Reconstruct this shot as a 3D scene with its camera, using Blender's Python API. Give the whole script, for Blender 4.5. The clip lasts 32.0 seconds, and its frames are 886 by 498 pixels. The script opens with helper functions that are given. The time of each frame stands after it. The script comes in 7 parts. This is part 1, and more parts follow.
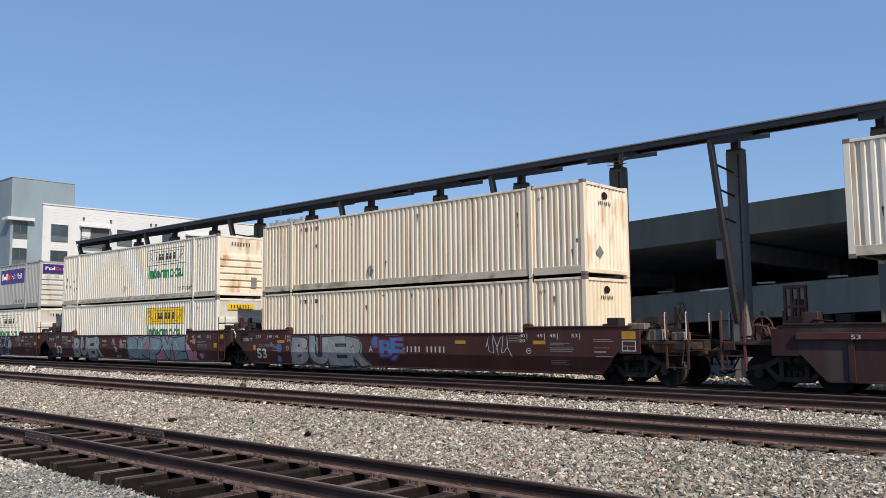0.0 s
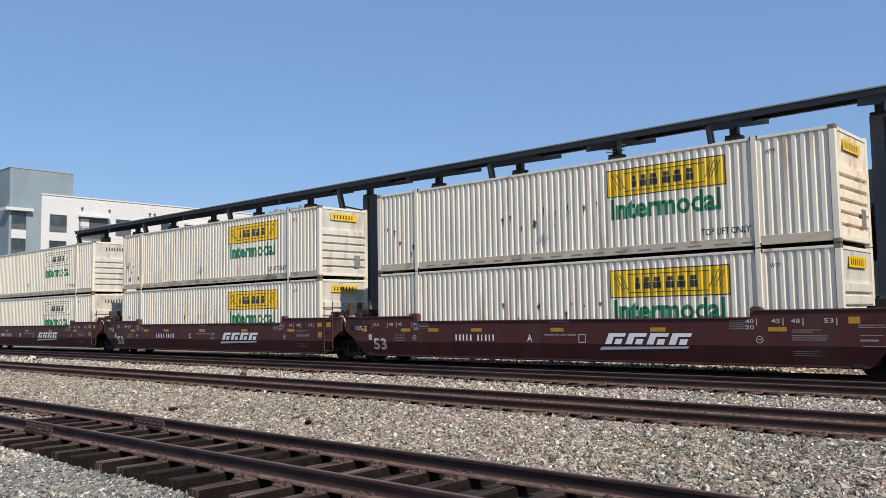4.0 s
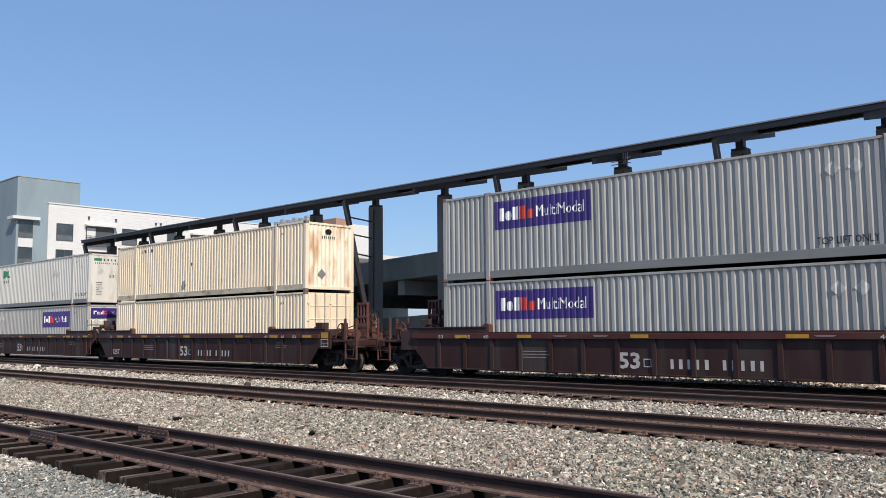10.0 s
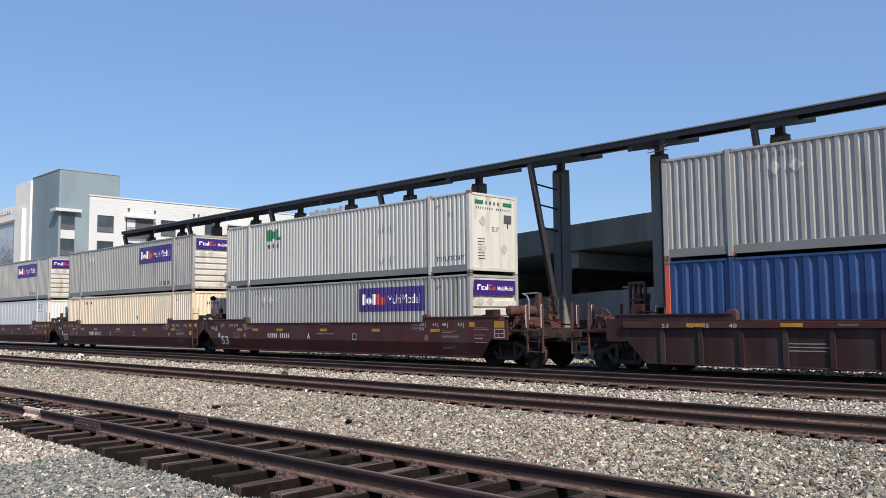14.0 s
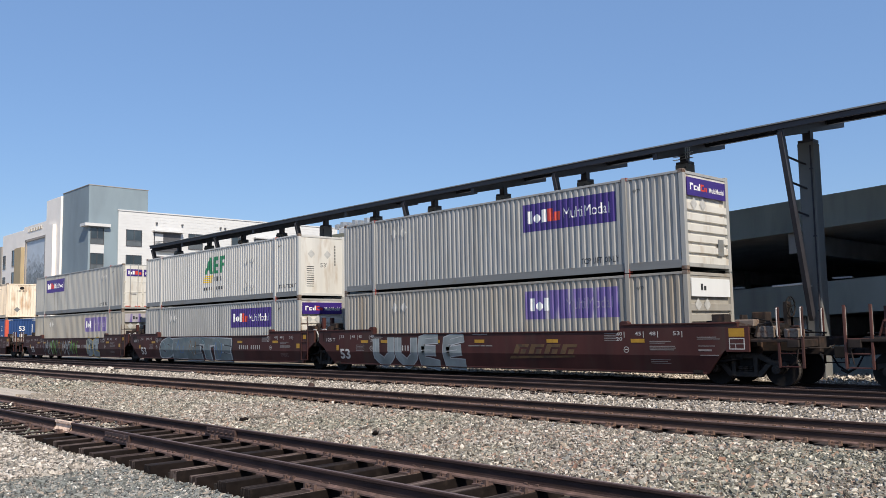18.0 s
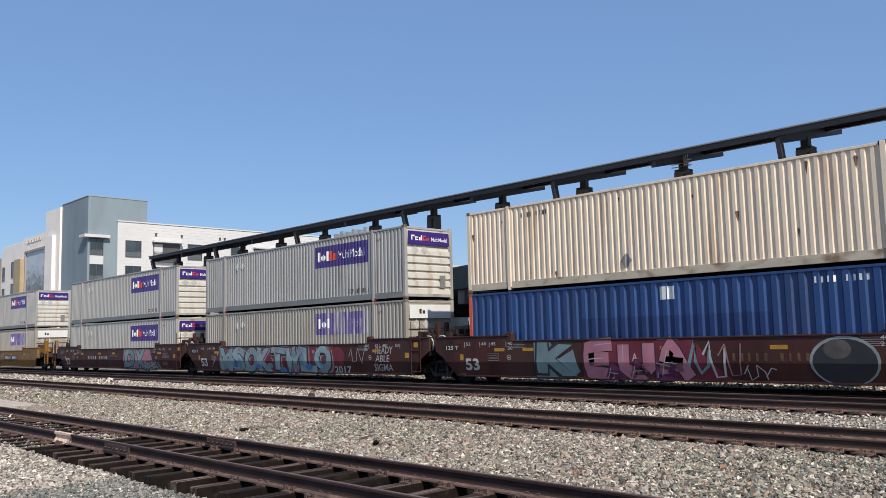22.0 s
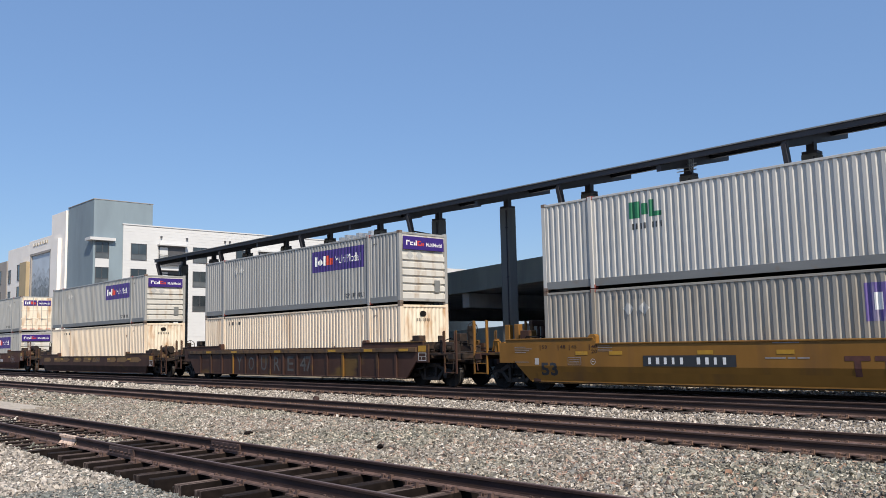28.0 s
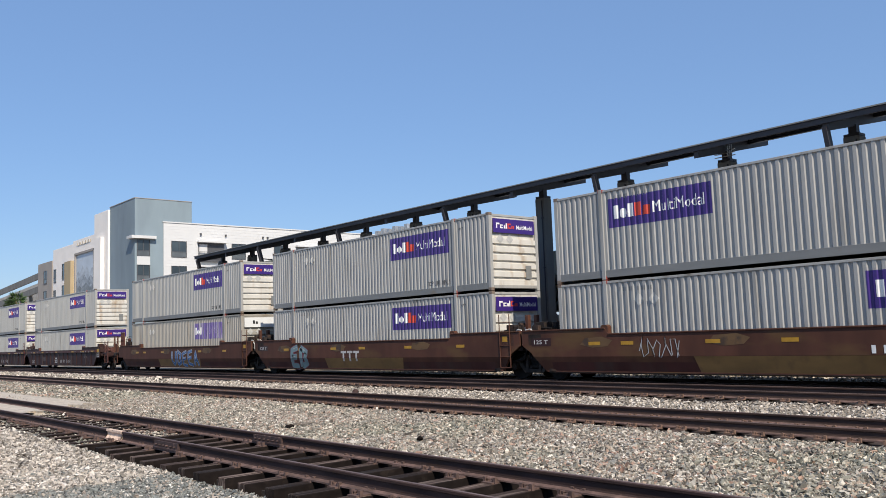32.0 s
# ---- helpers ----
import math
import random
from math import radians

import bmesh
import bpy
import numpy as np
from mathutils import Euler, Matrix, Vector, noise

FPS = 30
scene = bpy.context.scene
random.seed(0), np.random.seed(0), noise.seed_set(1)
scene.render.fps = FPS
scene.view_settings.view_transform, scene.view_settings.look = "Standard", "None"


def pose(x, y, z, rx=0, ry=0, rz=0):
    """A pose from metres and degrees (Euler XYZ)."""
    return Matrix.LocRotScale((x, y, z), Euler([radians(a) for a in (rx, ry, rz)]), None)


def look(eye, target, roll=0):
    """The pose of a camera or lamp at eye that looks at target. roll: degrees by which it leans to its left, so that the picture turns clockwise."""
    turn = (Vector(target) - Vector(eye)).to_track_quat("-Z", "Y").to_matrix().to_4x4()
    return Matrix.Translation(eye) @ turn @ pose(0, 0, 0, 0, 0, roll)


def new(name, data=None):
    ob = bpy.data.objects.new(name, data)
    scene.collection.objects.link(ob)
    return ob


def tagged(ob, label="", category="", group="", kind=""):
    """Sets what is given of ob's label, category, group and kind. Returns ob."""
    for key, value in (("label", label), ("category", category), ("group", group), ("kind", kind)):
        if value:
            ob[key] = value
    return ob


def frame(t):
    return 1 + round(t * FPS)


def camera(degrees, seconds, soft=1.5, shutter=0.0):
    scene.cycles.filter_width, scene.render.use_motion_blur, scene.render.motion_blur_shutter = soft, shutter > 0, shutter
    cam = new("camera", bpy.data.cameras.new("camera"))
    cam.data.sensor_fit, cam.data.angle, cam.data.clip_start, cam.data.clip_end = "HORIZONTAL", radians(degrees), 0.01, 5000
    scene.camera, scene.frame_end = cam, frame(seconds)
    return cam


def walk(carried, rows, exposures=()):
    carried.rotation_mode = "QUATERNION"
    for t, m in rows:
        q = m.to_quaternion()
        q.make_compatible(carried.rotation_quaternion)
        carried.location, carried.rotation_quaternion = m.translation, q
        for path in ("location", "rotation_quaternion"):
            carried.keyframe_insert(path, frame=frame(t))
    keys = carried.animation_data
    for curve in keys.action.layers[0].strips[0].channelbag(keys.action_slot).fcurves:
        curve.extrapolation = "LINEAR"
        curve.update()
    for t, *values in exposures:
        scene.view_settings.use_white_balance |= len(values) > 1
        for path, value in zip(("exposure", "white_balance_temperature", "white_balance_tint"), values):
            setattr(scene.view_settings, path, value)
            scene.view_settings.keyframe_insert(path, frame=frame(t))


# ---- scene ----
EYE = (0.0, 0.0, 1.64)
# seconds, heading, tilt and lean in degrees of a camera held by hand on one spot
VIEW = [
    (0.0, 42.342, 5.469, 0.582), (0.5, 42.151, 5.424, 0.647), (1.0, 41.926, 5.384, 0.465), (1.5, 41.874, 5.340, 0.140),
    (2.0, 41.892, 5.122, 0.378), (2.5, 41.997, 5.014, 0.892), (4.5, 42.350, 4.618, 0.874), (5.0, 42.048, 4.926, 0.911),
    (5.5, 42.161, 5.117, 0.678), (6.0, 42.462, 5.176, 0.611), (6.5, 42.631, 5.071, 0.956), (7.0, 42.656, 5.012, 0.998),
    (7.5, 42.865, 5.044, 0.753), (8.0, 42.712, 5.406, 0.333), (8.5, 42.732, 5.663, 0.145), (9.0, 42.537, 5.708, 0.502),
    (9.5, 42.383, 5.567, 0.636), (10.0, 42.634, 5.423, 0.504), (10.5, 43.065, 5.313, 0.295), (11.0, 43.152, 4.950, 0.547),
    (11.5, 42.908, 4.838, 0.719), (12.0, 42.726, 5.072, 0.801), (12.5, 42.665, 5.197, 0.649), (13.0, 42.900, 5.125, 0.531),
    (13.5, 43.572, 4.978, 0.509), (14.0, 45.020, 4.720, 0.610), (14.5, 46.250, 4.070, 0.970), (16.5, 46.357, 4.952, 0.797),
    (17.0, 46.454, 4.864, 0.319), (17.5, 46.731, 5.103, 0.547), (18.0, 46.770, 5.481, 1.037), (18.5, 46.990, 5.687, 1.213),
    (19.0, 47.577, 5.502, 1.313), (19.5, 48.021, 5.365, 1.536), (20.0, 48.202, 5.506, 1.927), (20.5, 48.086, 5.614, 2.062),
    (21.0, 47.678, 5.654, 1.678), (21.5, 47.077, 5.874, 1.161), (22.0, 46.769, 6.084, 1.399), (22.5, 46.892, 6.187, 1.665),
    (23.0, 46.770, 6.459, 1.432), (23.5, 46.568, 6.846, 1.201), (24.0, 46.600, 6.878, 1.141), (24.5, 47.063, 6.623, 1.153),
    (25.0, 47.311, 6.464, 1.123), (25.5, 47.205, 6.493, 1.003), (26.0, 46.891, 6.525, 0.961), (26.5, 46.776, 6.263, 1.320),
    (28.5, 47.155, 6.360, 1.243), (29.0, 47.199, 6.208, 1.437), (29.5, 47.591, 6.128, 1.374), (30.0, 47.915, 6.050, 1.310),
    (30.5, 48.381, 5.784, 1.728), (31.0, 49.047, 5.618, 2.024), (31.5, 49.321, 5.677, 1.988), (32.0, 49.642, 5.874, 2.034),
]

cam = camera(55.7, 32.0, soft=0.8)
walk(cam, [(t, pose(*EYE, 90 + p, r, h)) for t, h, p, r in VIEW], exposures=[(0.0, 0.0), (6.0, -0.02), (8.0, 0.12), (9.0, 0.03), (10.0, 0.1), (12.0, 0.03), (13.5, 0.12), (17.0, 0.06), (20.0, 0.04), (22.0, -0.03), (24.0, 0.14), (26.0, 0.06), (29.0, 0.0), (31.0, 0.03), (32.0, 0.08)])

# ---------------------------------------------------------------- light
SUN_TO = Vector((2.9, -0.95, 2.8)).normalized()
world = bpy.data.worlds.new("world")
scene.world = world
world.use_nodes = True
wn = world.node_tree.nodes
sky = wn.new("ShaderNodeTexSky")
sky.sky_type, sky.sun_disc = "NISHITA", False
sky.sun_elevation = math.asin(SUN_TO.z)
sky.sun_rotation = math.atan2(SUN_TO.x, SUN_TO.y)
sky.altitude, sky.air_density, sky.dust_density, sky.ozone_density = 20.0, 1.0, 0.7, 3.2
wn["Background"].inputs[1].default_value = 0.125
vivid = wn.new("ShaderNodeHueSaturation")
vivid.inputs["Saturation"].default_value, vivid.inputs["Hue"].default_value = 1.12, 0.5
world.node_tree.links.new(sky.outputs[0], vivid.inputs["Color"])
haze = wn.new("ShaderNodeMix")   # thin even haze over the clear blue
haze.data_type = "RGBA"
haze.inputs[0].default_value, haze.inputs[7].default_value = 0.5, (2.0, 3.25, 5.95, 1)
world.node_tree.links.new(vivid.outputs[0], haze.inputs[6])
world.node_tree.links.new(haze.outputs[2], wn["Background"].inputs[0])
sun = new("sun", bpy.data.lights.new("sun", "SUN"))
sun.data.energy, sun.data.angle, sun.data.color = 4.8, radians(0.53), (1.0, 0.905, 0.775)
sun.matrix_world = look(SUN_TO * 300, (0, 0, 0))


# ---------------------------------------------------------------- materials
def mat(name, base, rough=0.6, metal=0.0, var=0.15, scale=3.0, stretch=(1, 1, 1), second=None, lo=0.55, hi=0.7,
        sscale=1.2, sstretch=(1, 1, 1), bump=0.0, bscale=60.0, rand=0.0, spec=0.5, island=0.0):
    m = bpy.data.materials.new(name)
    m.use_nodes = True
    nt, n = m.node_tree, m.node_tree.nodes
    bs = n["Principled BSDF"]
    bs.inputs["Roughness"].default_value, bs.inputs["Metallic"].default_value = rough, metal
    bs.inputs["Specular IOR Level"].default_value = spec
    tc, info = n.new("ShaderNodeTexCoord"), n.new("ShaderNodeObjectInfo")
    shift = n.new("ShaderNodeVectorMath")
    shift.operation = "MULTIPLY_ADD"
    shift.inputs[1].default_value = (37, 53, 29)
    nt.links.new(info.outputs["Random"], shift.inputs[0])
    nt.links.new(tc.outputs["Object"], shift.inputs[2])

    def noise_of(sc, st, detail=5.0):
        mp, no = n.new("ShaderNodeMapping"), n.new("ShaderNodeTexNoise")
        mp.inputs["Scale"].default_value = st
        no.inputs["Scale"].default_value, no.inputs["Detail"].default_value = sc, detail
        nt.links.new(shift.outputs[0], mp.inputs["Vector"])
        nt.links.new(mp.outputs[0], no.inputs["Vector"])
        return no

    a = noise_of(scale, stretch)
    r = n.new("ShaderNodeValToRGB")
    r.color_ramp.elements[0].position, r.color_ramp.elements[1].position = 0.3, 0.7
    r.color_ramp.elements[0].color = (*[max(c * (1 - var), 0) for c in base], 1)
    r.color_ramp.elements[1].color = (*[min(c * (1 + var), 1) for c in base], 1)
    nt.links.new(a.outputs["Fac"], r.inputs[0])
    col = r.outputs[0]
    if second:
        b = noise_of(sscale, sstretch, 8.0)
        th = n.new("ShaderNodeMapRange")
        th.inputs[1].default_value, th.inputs[2].default_value = lo, hi
        nt.links.new(b.outputs["Fac"], th.inputs[0])
        mx = n.new("ShaderNodeMix")
        mx.data_type = "RGBA"
        mx.inputs[7].default_value = (*second, 1)
        nt.links.new(th.outputs[0], mx.inputs[0])
        nt.links.new(col, mx.inputs[6])
        col = mx.outputs[2]
    if rand or island:
        hs, mr = n.new("ShaderNodeHueSaturation"), n.new("ShaderNodeMapRange")
        k = rand or island
        mr.inputs[3].default_value, mr.inputs[4].default_value = 1 - k, 1 + k
        src = info.outputs["Random"]
        if island:
            src = n.new("ShaderNodeNewGeometry").outputs["Random Per Island"]
        nt.links.new(src, mr.inputs[0])
        nt.links.new(mr.outputs[0], hs.inputs["Value"])
        nt.links.new(col, hs.inputs["Color"])
        col = hs.outputs[0]
    nt.links.new(col, bs.inputs["Base Color"])
    if bump:
        f, bp = noise_of(bscale, (1, 1, 1), 3.0), n.new("ShaderNodeBump")
        bp.inputs["Strength"].default_value, bp.inputs["Distance"].default_value = bump, 0.02
        nt.links.new(f.outputs["Fac"], bp.inputs["Height"])
        nt.links.new(bp.outputs[0], bs.inputs["Normal"])
    return m


STREAK = (1.0, 1.0, 0.12)
M = {
    "grey": mat("grey_paint", (0.357, 0.354, 0.336), 0.38, 0.0, 0.08, 2.0, STREAK, (0.18, 0.165, 0.14), 0.55, 0.82, 3.0, (1, 1, 0.08)),
    "grey_dirty": mat("dirty_grey_paint", (0.34, 0.32, 0.28), 0.5, 0.0, 0.1, 2.0, STREAK, (0.26, 0.21, 0.15), 0.52, 0.8, 1.6, STREAK),
    "pale": mat("pale_grey_paint", (0.54, 0.53, 0.495), 0.45, 0.0, 0.06, 2.0, STREAK, (0.33, 0.30, 0.25), 0.6, 0.85, 1.5, STREAK),
    "cream": mat("cream_paint", (0.76, 0.645, 0.48), 0.5, 0.0, 0.08, 2.0, STREAK, (0.38, 0.24, 0.12), 0.58, 0.82, 3.0, (1, 1, 0.08)),
    "yellowed": mat("yellowed_cream_paint", (0.82, 0.665, 0.44), 0.5, 0.0, 0.08, 2.0, STREAK, (0.42, 0.22, 0.08), 0.56, 0.78, 3.0, (1, 1, 0.08)),
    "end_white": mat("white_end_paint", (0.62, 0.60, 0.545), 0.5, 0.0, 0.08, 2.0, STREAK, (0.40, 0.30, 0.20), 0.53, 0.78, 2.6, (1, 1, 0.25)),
    "rust_end": mat("rust_streaked_end_paint", (0.80, 0.71, 0.56), 0.55, 0.0, 0.06, 2.0, STREAK, (0.46, 0.23, 0.085), 0.49, 0.74, 2.4, (1.0, 1.0, 0.35)),
    "rust_door": mat("rusty_yellow_door_paint", (0.74, 0.54, 0.29), 0.55, 0.0, 0.1, 2.0, STREAK, (0.36, 0.17, 0.06), 0.46, 0.70, 2.6, (1.0, 1.0, 0.4)),
    "cream_rust": mat("rust_streaked_cream_paint", (0.80, 0.67, 0.51), 0.55, 0.0, 0.08, 2.0, STREAK, (0.42, 0.24, 0.11), 0.56, 0.86, 2.2, (1, 1, 0.1)),
    "white": mat("white_paint", (0.74, 0.69, 0.575), 0.5, 0.0, 0.07, 2.0, STREAK, (0.40, 0.29, 0.18), 0.58, 0.80, 3.0, (1, 1, 0.08)),
    "bright": mat("bright_white_paint", (0.72, 0.73, 0.72), 0.4, 0.0, 0.04, 2.0, STREAK, (0.45, 0.42, 0.38), 0.65, 0.9, 1.5, STREAK),
    "blue": mat("blue_paint", (0.019, 0.060, 0.185), 0.45, 0.0, 0.15, 2.0, STREAK, (0.03, 0.05, 0.12), 0.55, 0.8, 1.5, STREAK),
    "blue_deep": mat("deep_blue_paint", (0.011, 0.036, 0.135), 0.45, 0.0, 0.15, 2.0, STREAK),
    "orange": mat("orange_red_paint", (0.62, 0.10, 0.055), 0.55, 0.0, 0.1, 3.0),
    "steelgrey": mat("grey_rail_paint", (0.20, 0.205, 0.20), 0.5, 0.0, 0.12, 3.0, (0.2, 1, 1), (0.2, 0.15, 0.1), 0.6, 0.8, 2.0),
    "purple": mat("purple_vinyl", (0.045, 0.022, 0.17), 0.35, 0.0, 0.1, 2.0),
    "purple_faded": mat("faded_purple_vinyl", (0.14, 0.10, 0.30), 0.5, 0.0, 0.2, 3.0, STREAK, (0.38, 0.36, 0.38), 0.5, 0.62, 3.0, STREAK),
    "ink_white": mat("white_lettering", (0.78, 0.78, 0.76), 0.5, 0.0, 0.06),
    "ink_dull": mat("worn_white_lettering", (0.50, 0.47, 0.44), 0.6, 0.0, 0.12),
    "ink_print": mat("small_worn_print", (0.25, 0.22, 0.205), 0.6, 0.0, 0.2, 6.0),
    "rust_mark": mat("dark_rust", (0.13, 0.062, 0.03), 0.8, 0.0, 0.4, 14.0),
    "ink_faint": mat("faint_pale_lettering", (0.27, 0.24, 0.36), 0.6, 0.0, 0.2, 4.0, STREAK),
    "ink_red": mat("orange_lettering", (0.55, 0.055, 0.03), 0.5, 0.0, 0.06),
    "ink_black": mat("black_lettering", (0.03, 0.032, 0.035), 0.5, 0.0, 0.1),
    "ink_green": mat("green_lettering", (0.015, 0.17, 0.075), 0.5, 0.0, 0.1),
    "ink_yellow": mat("yellow_vinyl", (0.72, 0.47, 0.02), 0.5, 0.0, 0.08),
    "marker": mat("amber_reflector", (0.44, 0.235, 0.02), 0.4, 0.0, 0.15, 6.0),
    "maroon": mat("maroon_car_paint", (0.074, 0.0215, 0.0195), 0.5, 0.0, 0.16, 1.5, (1, 1, 0.3), (0.07, 0.04, 0.03), 0.5, 0.75, 1.2, STREAK, spec=0.3),
    "brown": mat("faded_brown_car_paint", (0.062, 0.0200, 0.0165), 0.6, 0.0, 0.25, 1.5, (1, 1, 0.3), (0.062, 0.034, 0.027), 0.48, 0.7, 1.2, STREAK, spec=0.3),
    "darkbrown": mat("dark_brown_car_paint", (0.038, 0.016, 0.0145), 0.6, 0.0, 0.2, 1.5, (1, 1, 0.3), (0.06, 0.045, 0.04), 0.5, 0.7, 1.2, STREAK, spec=0.3),
    "ochre": mat("ochre_car_paint", (0.24, 0.115, 0.022), 0.55, 0.0, 0.14, 1.5, (1, 1, 0.3), (0.16, 0.08, 0.03), 0.55, 0.75, 1.2, STREAK, spec=0.3),
    "ochre_rust": mat("rusted_ochre_car_paint", (0.062, 0.030, 0.0205), 0.65, 0.0, 0.25, 1.5, (1, 1, 0.3), (0.13, 0.075, 0.022), 0.56, 0.66, 0.9, (0.4, 1, 1), spec=0.3),
    "redrust": mat("sun_worn_red_brown_paint", (0.086, 0.0345, 0.021), 0.65, 0.0, 0.25, 1.5, (1, 1, 0.3), (0.115, 0.062, 0.026), 0.56, 0.68, 0.9, (0.4, 1, 1), spec=0.3),
    "rustred": mat("rust_red_primer", (0.090, 0.033, 0.025), 0.7, 0.0, 0.25, 6.0),
    "black": mat("grimy_black_steel", (0.013, 0.012, 0.0115), 0.75, 0.0, 0.3, 6.0, (1, 1, 1), (0.035, 0.025, 0.019), 0.5, 0.75, 4.0, (1, 1, 1), 0, 60, 0, 0.15),
    "wheel": mat("wheel_steel", (0.018, 0.0155, 0.0145), 0.7, 0.0, 0.25, 6.0, spec=0.15),
    "truck_steel": mat("grimy_cast_truck_steel", (0.030, 0.024, 0.020), 0.65, 0.0, 0.35, 5.0, (1, 1, 1), (0.085, 0.06, 0.043), 0.52, 0.75, 4.0, (1, 1, 1), 0.3, 40.0, 0, 0.3),
    "tread": mat("worn_wheel_rim", (0.085, 0.075, 0.068), 0.5, 0.2, 0.2, 8.0),
    "red_cap": mat("dull_red_casting_paint", (0.27, 0.06, 0.05), 0.6, 0.0, 0.25, 6.0),
    "casting": mat("worn_casting_steel", (0.20, 0.155, 0.12), 0.6, 0.0, 0.3, 9.0, (1, 1, 1), (0.10, 0.05, 0.03), 0.5, 0.65, 9.0),
    "sill_dirty": mat("grimy_cream_rail_paint", (0.54, 0.475, 0.36), 0.6, 0.0, 0.15, 3.0, (0.3, 1, 1), (0.24, 0.16, 0.10), 0.52, 0.72, 3.0, (0.6, 1, 1)),
    "holder": mat("dull_aluminium_holder", (0.46, 0.455, 0.43), 0.5, 0.0, 0.15, 6.0),
    "galv": mat("galvanised_steel", (0.50, 0.50, 0.49), 0.4, 0.7, 0.1, 8.0),
    "rail_main": mat("brown_rail_steel", (0.075, 0.048, 0.039), 0.75, 0.0, 0.3, 8.0, (0.1, 1, 1), (0.035, 0.026, 0.022), 0.5, 0.75, 4.0, (0.2, 1, 1), 0.3, 50.0, 0.0, 0.15),
    "plate_main": mat("orange_rust_plate", (0.185, 0.112, 0.078), 0.85, 0.0, 0.35, 12.0),
    "rail": mat("dark_rail_steel", (0.055, 0.035, 0.032), 0.75, 0.0, 0.3, 8.0, (0.2, 1, 1), (0.055, 0.034, 0.026), 0.5, 0.75, 6.0, (0.3, 1, 1), 0.3, 50.0, 0.0, 0.15),
    "joint_bar": mat("rust_brown_joint_bar", (0.050, 0.029, 0.026), 0.7, 0.0, 0.3, 8.0, (1, 1, 1), (0.14, 0.08, 0.065), 0.55, 0.7, 9.0),
    "rail_top": mat("worn_rail_head", (0.15, 0.108, 0.098), 0.6, 0.0, 0.25, 8.0, (0.1, 1, 1), spec=0.25),
    "rail_rust": mat("rusted_rail_foot", (0.150, 0.092, 0.076), 0.85, 0.0, 0.35, 9.0, (1, 1, 1), (0.10, 0.062, 0.05), 0.5, 0.65, 5.0, (1, 1, 1), 0.4, 60.0),
    "tie_side": mat("dark_timber", (0.0125, 0.0092, 0.0082), 0.85, 0.0, 0.4, 9.0, (3, 0.5, 1), (0.030, 0.022, 0.018), 0.6, 0.75, 5.0, spec=0.1),
    # Near-black colour carries the shade under the train; third track's bed shares it.
    "shade_dirt": mat("shade_black_dirt", (0.012, 0.0095, 0.0085), 0.95, 0.0, 0.4, 14.0, (1, 1, 1), (0.03, 0.024, 0.02), 0.58, 0.74, 20.0),
    "tie": mat("weathered_timber", (0.045, 0.030, 0.024), 0.9, 0.0, 0.5, 9.0, (5, 0.5, 1), (0.19, 0.145, 0.118), 0.50, 0.72, 5.0, (5, 0.25, 1), 0.4, 40.0, 0.7, 0.15),
    "plate": mat("rusty_tie_plate", (0.105, 0.064, 0.052), 0.85, 0.0, 0.35, 12.0),
    "ground": mat("grey_gravel_bed", (0.24, 0.20, 0.155), 0.95, 0.0, 0.55, 26.0, (1, 1, 1), (0.28, 0.25, 0.21), 0.5, 0.62, 18.0, (1, 1, 1), 1.0, 30.0),
    # Dark dirt, with the shade of the tie gaps put into its colour.
    "dirt": mat("gap_shade_dirt", (0.024, 0.019, 0.017), 0.95, 0.0, 0.4, 14.0, (1, 1, 1), (0.065, 0.054, 0.046), 0.58, 0.74, 20.0, (1, 1, 1), 0.8, 40.0),
    "dirt_rust": mat("rust_stained_dirt", (0.040, 0.026, 0.020), 0.95, 0.0, 0.45, 14.0, (1, 1, 1), (0.13, 0.085, 0.06), 0.55, 0.72, 16.0, (1, 1, 1), 0.8, 40.0),
    "sand": mat("pale_concrete", (0.50, 0.43, 0.34), 0.9, 0.0, 0.15, 4.0, (1, 1, 1), (0.36, 0.30, 0.24), 0.5, 0.7, 6.0, (1, 1, 1), 0.4, 60.0),
    "canopy": mat("dark_painted_steel", (0.036, 0.034, 0.040), 0.55, 0.0, 0.15, 2.0),
    "concrete": mat("grey_concrete", (0.175, 0.175, 0.165), 0.85, 0.0, 0.14, 1.0, (1, 1, 0.25), (0.12, 0.12, 0.115), 0.5, 0.75, 2.0, STREAK, 0.2, 20.0),
    "garage": mat("garage_concrete", (0.34, 0.372, 0.345), 0.85, 0.0, 0.12, 1.0, (1, 1, 0.25), (0.25, 0.27, 0.255), 0.5, 0.75, 2.0, STREAK, 0.2, 20.0),
    "concrete_dark": mat("deck_concrete", (0.48, 0.475, 0.46), 0.85, 0.0, 0.15, 1.0),
    "stucco_white": mat("white_lap_siding", (0.60, 0.60, 0.59), 0.7, 0.0, 0.03, 1.0),
    "stucco_cream": mat("cream_stucco", (0.88, 0.83, 0.765), 0.85, 0.0, 0.04, 0.5),
    "stucco_blue": mat("blue_grey_stucco", (0.215, 0.272, 0.305), 0.8, 0.0, 0.09, 0.4, (1, 1, 0.4), (0.18, 0.225, 0.255), 0.5, 0.75, 0.5, (1, 1, 0.3)),
    "stucco_tan": mat("tan_stucco", (0.42, 0.33, 0.20), 0.85, 0.0, 0.06, 0.5),
    "stucco_grey": mat("taupe_stucco", (0.33, 0.30, 0.27), 0.85, 0.0, 0.06, 0.5),
    "brick": mat("orange_brick", (0.33, 0.20, 0.145), 0.85, 0.0, 0.12, 3.0),
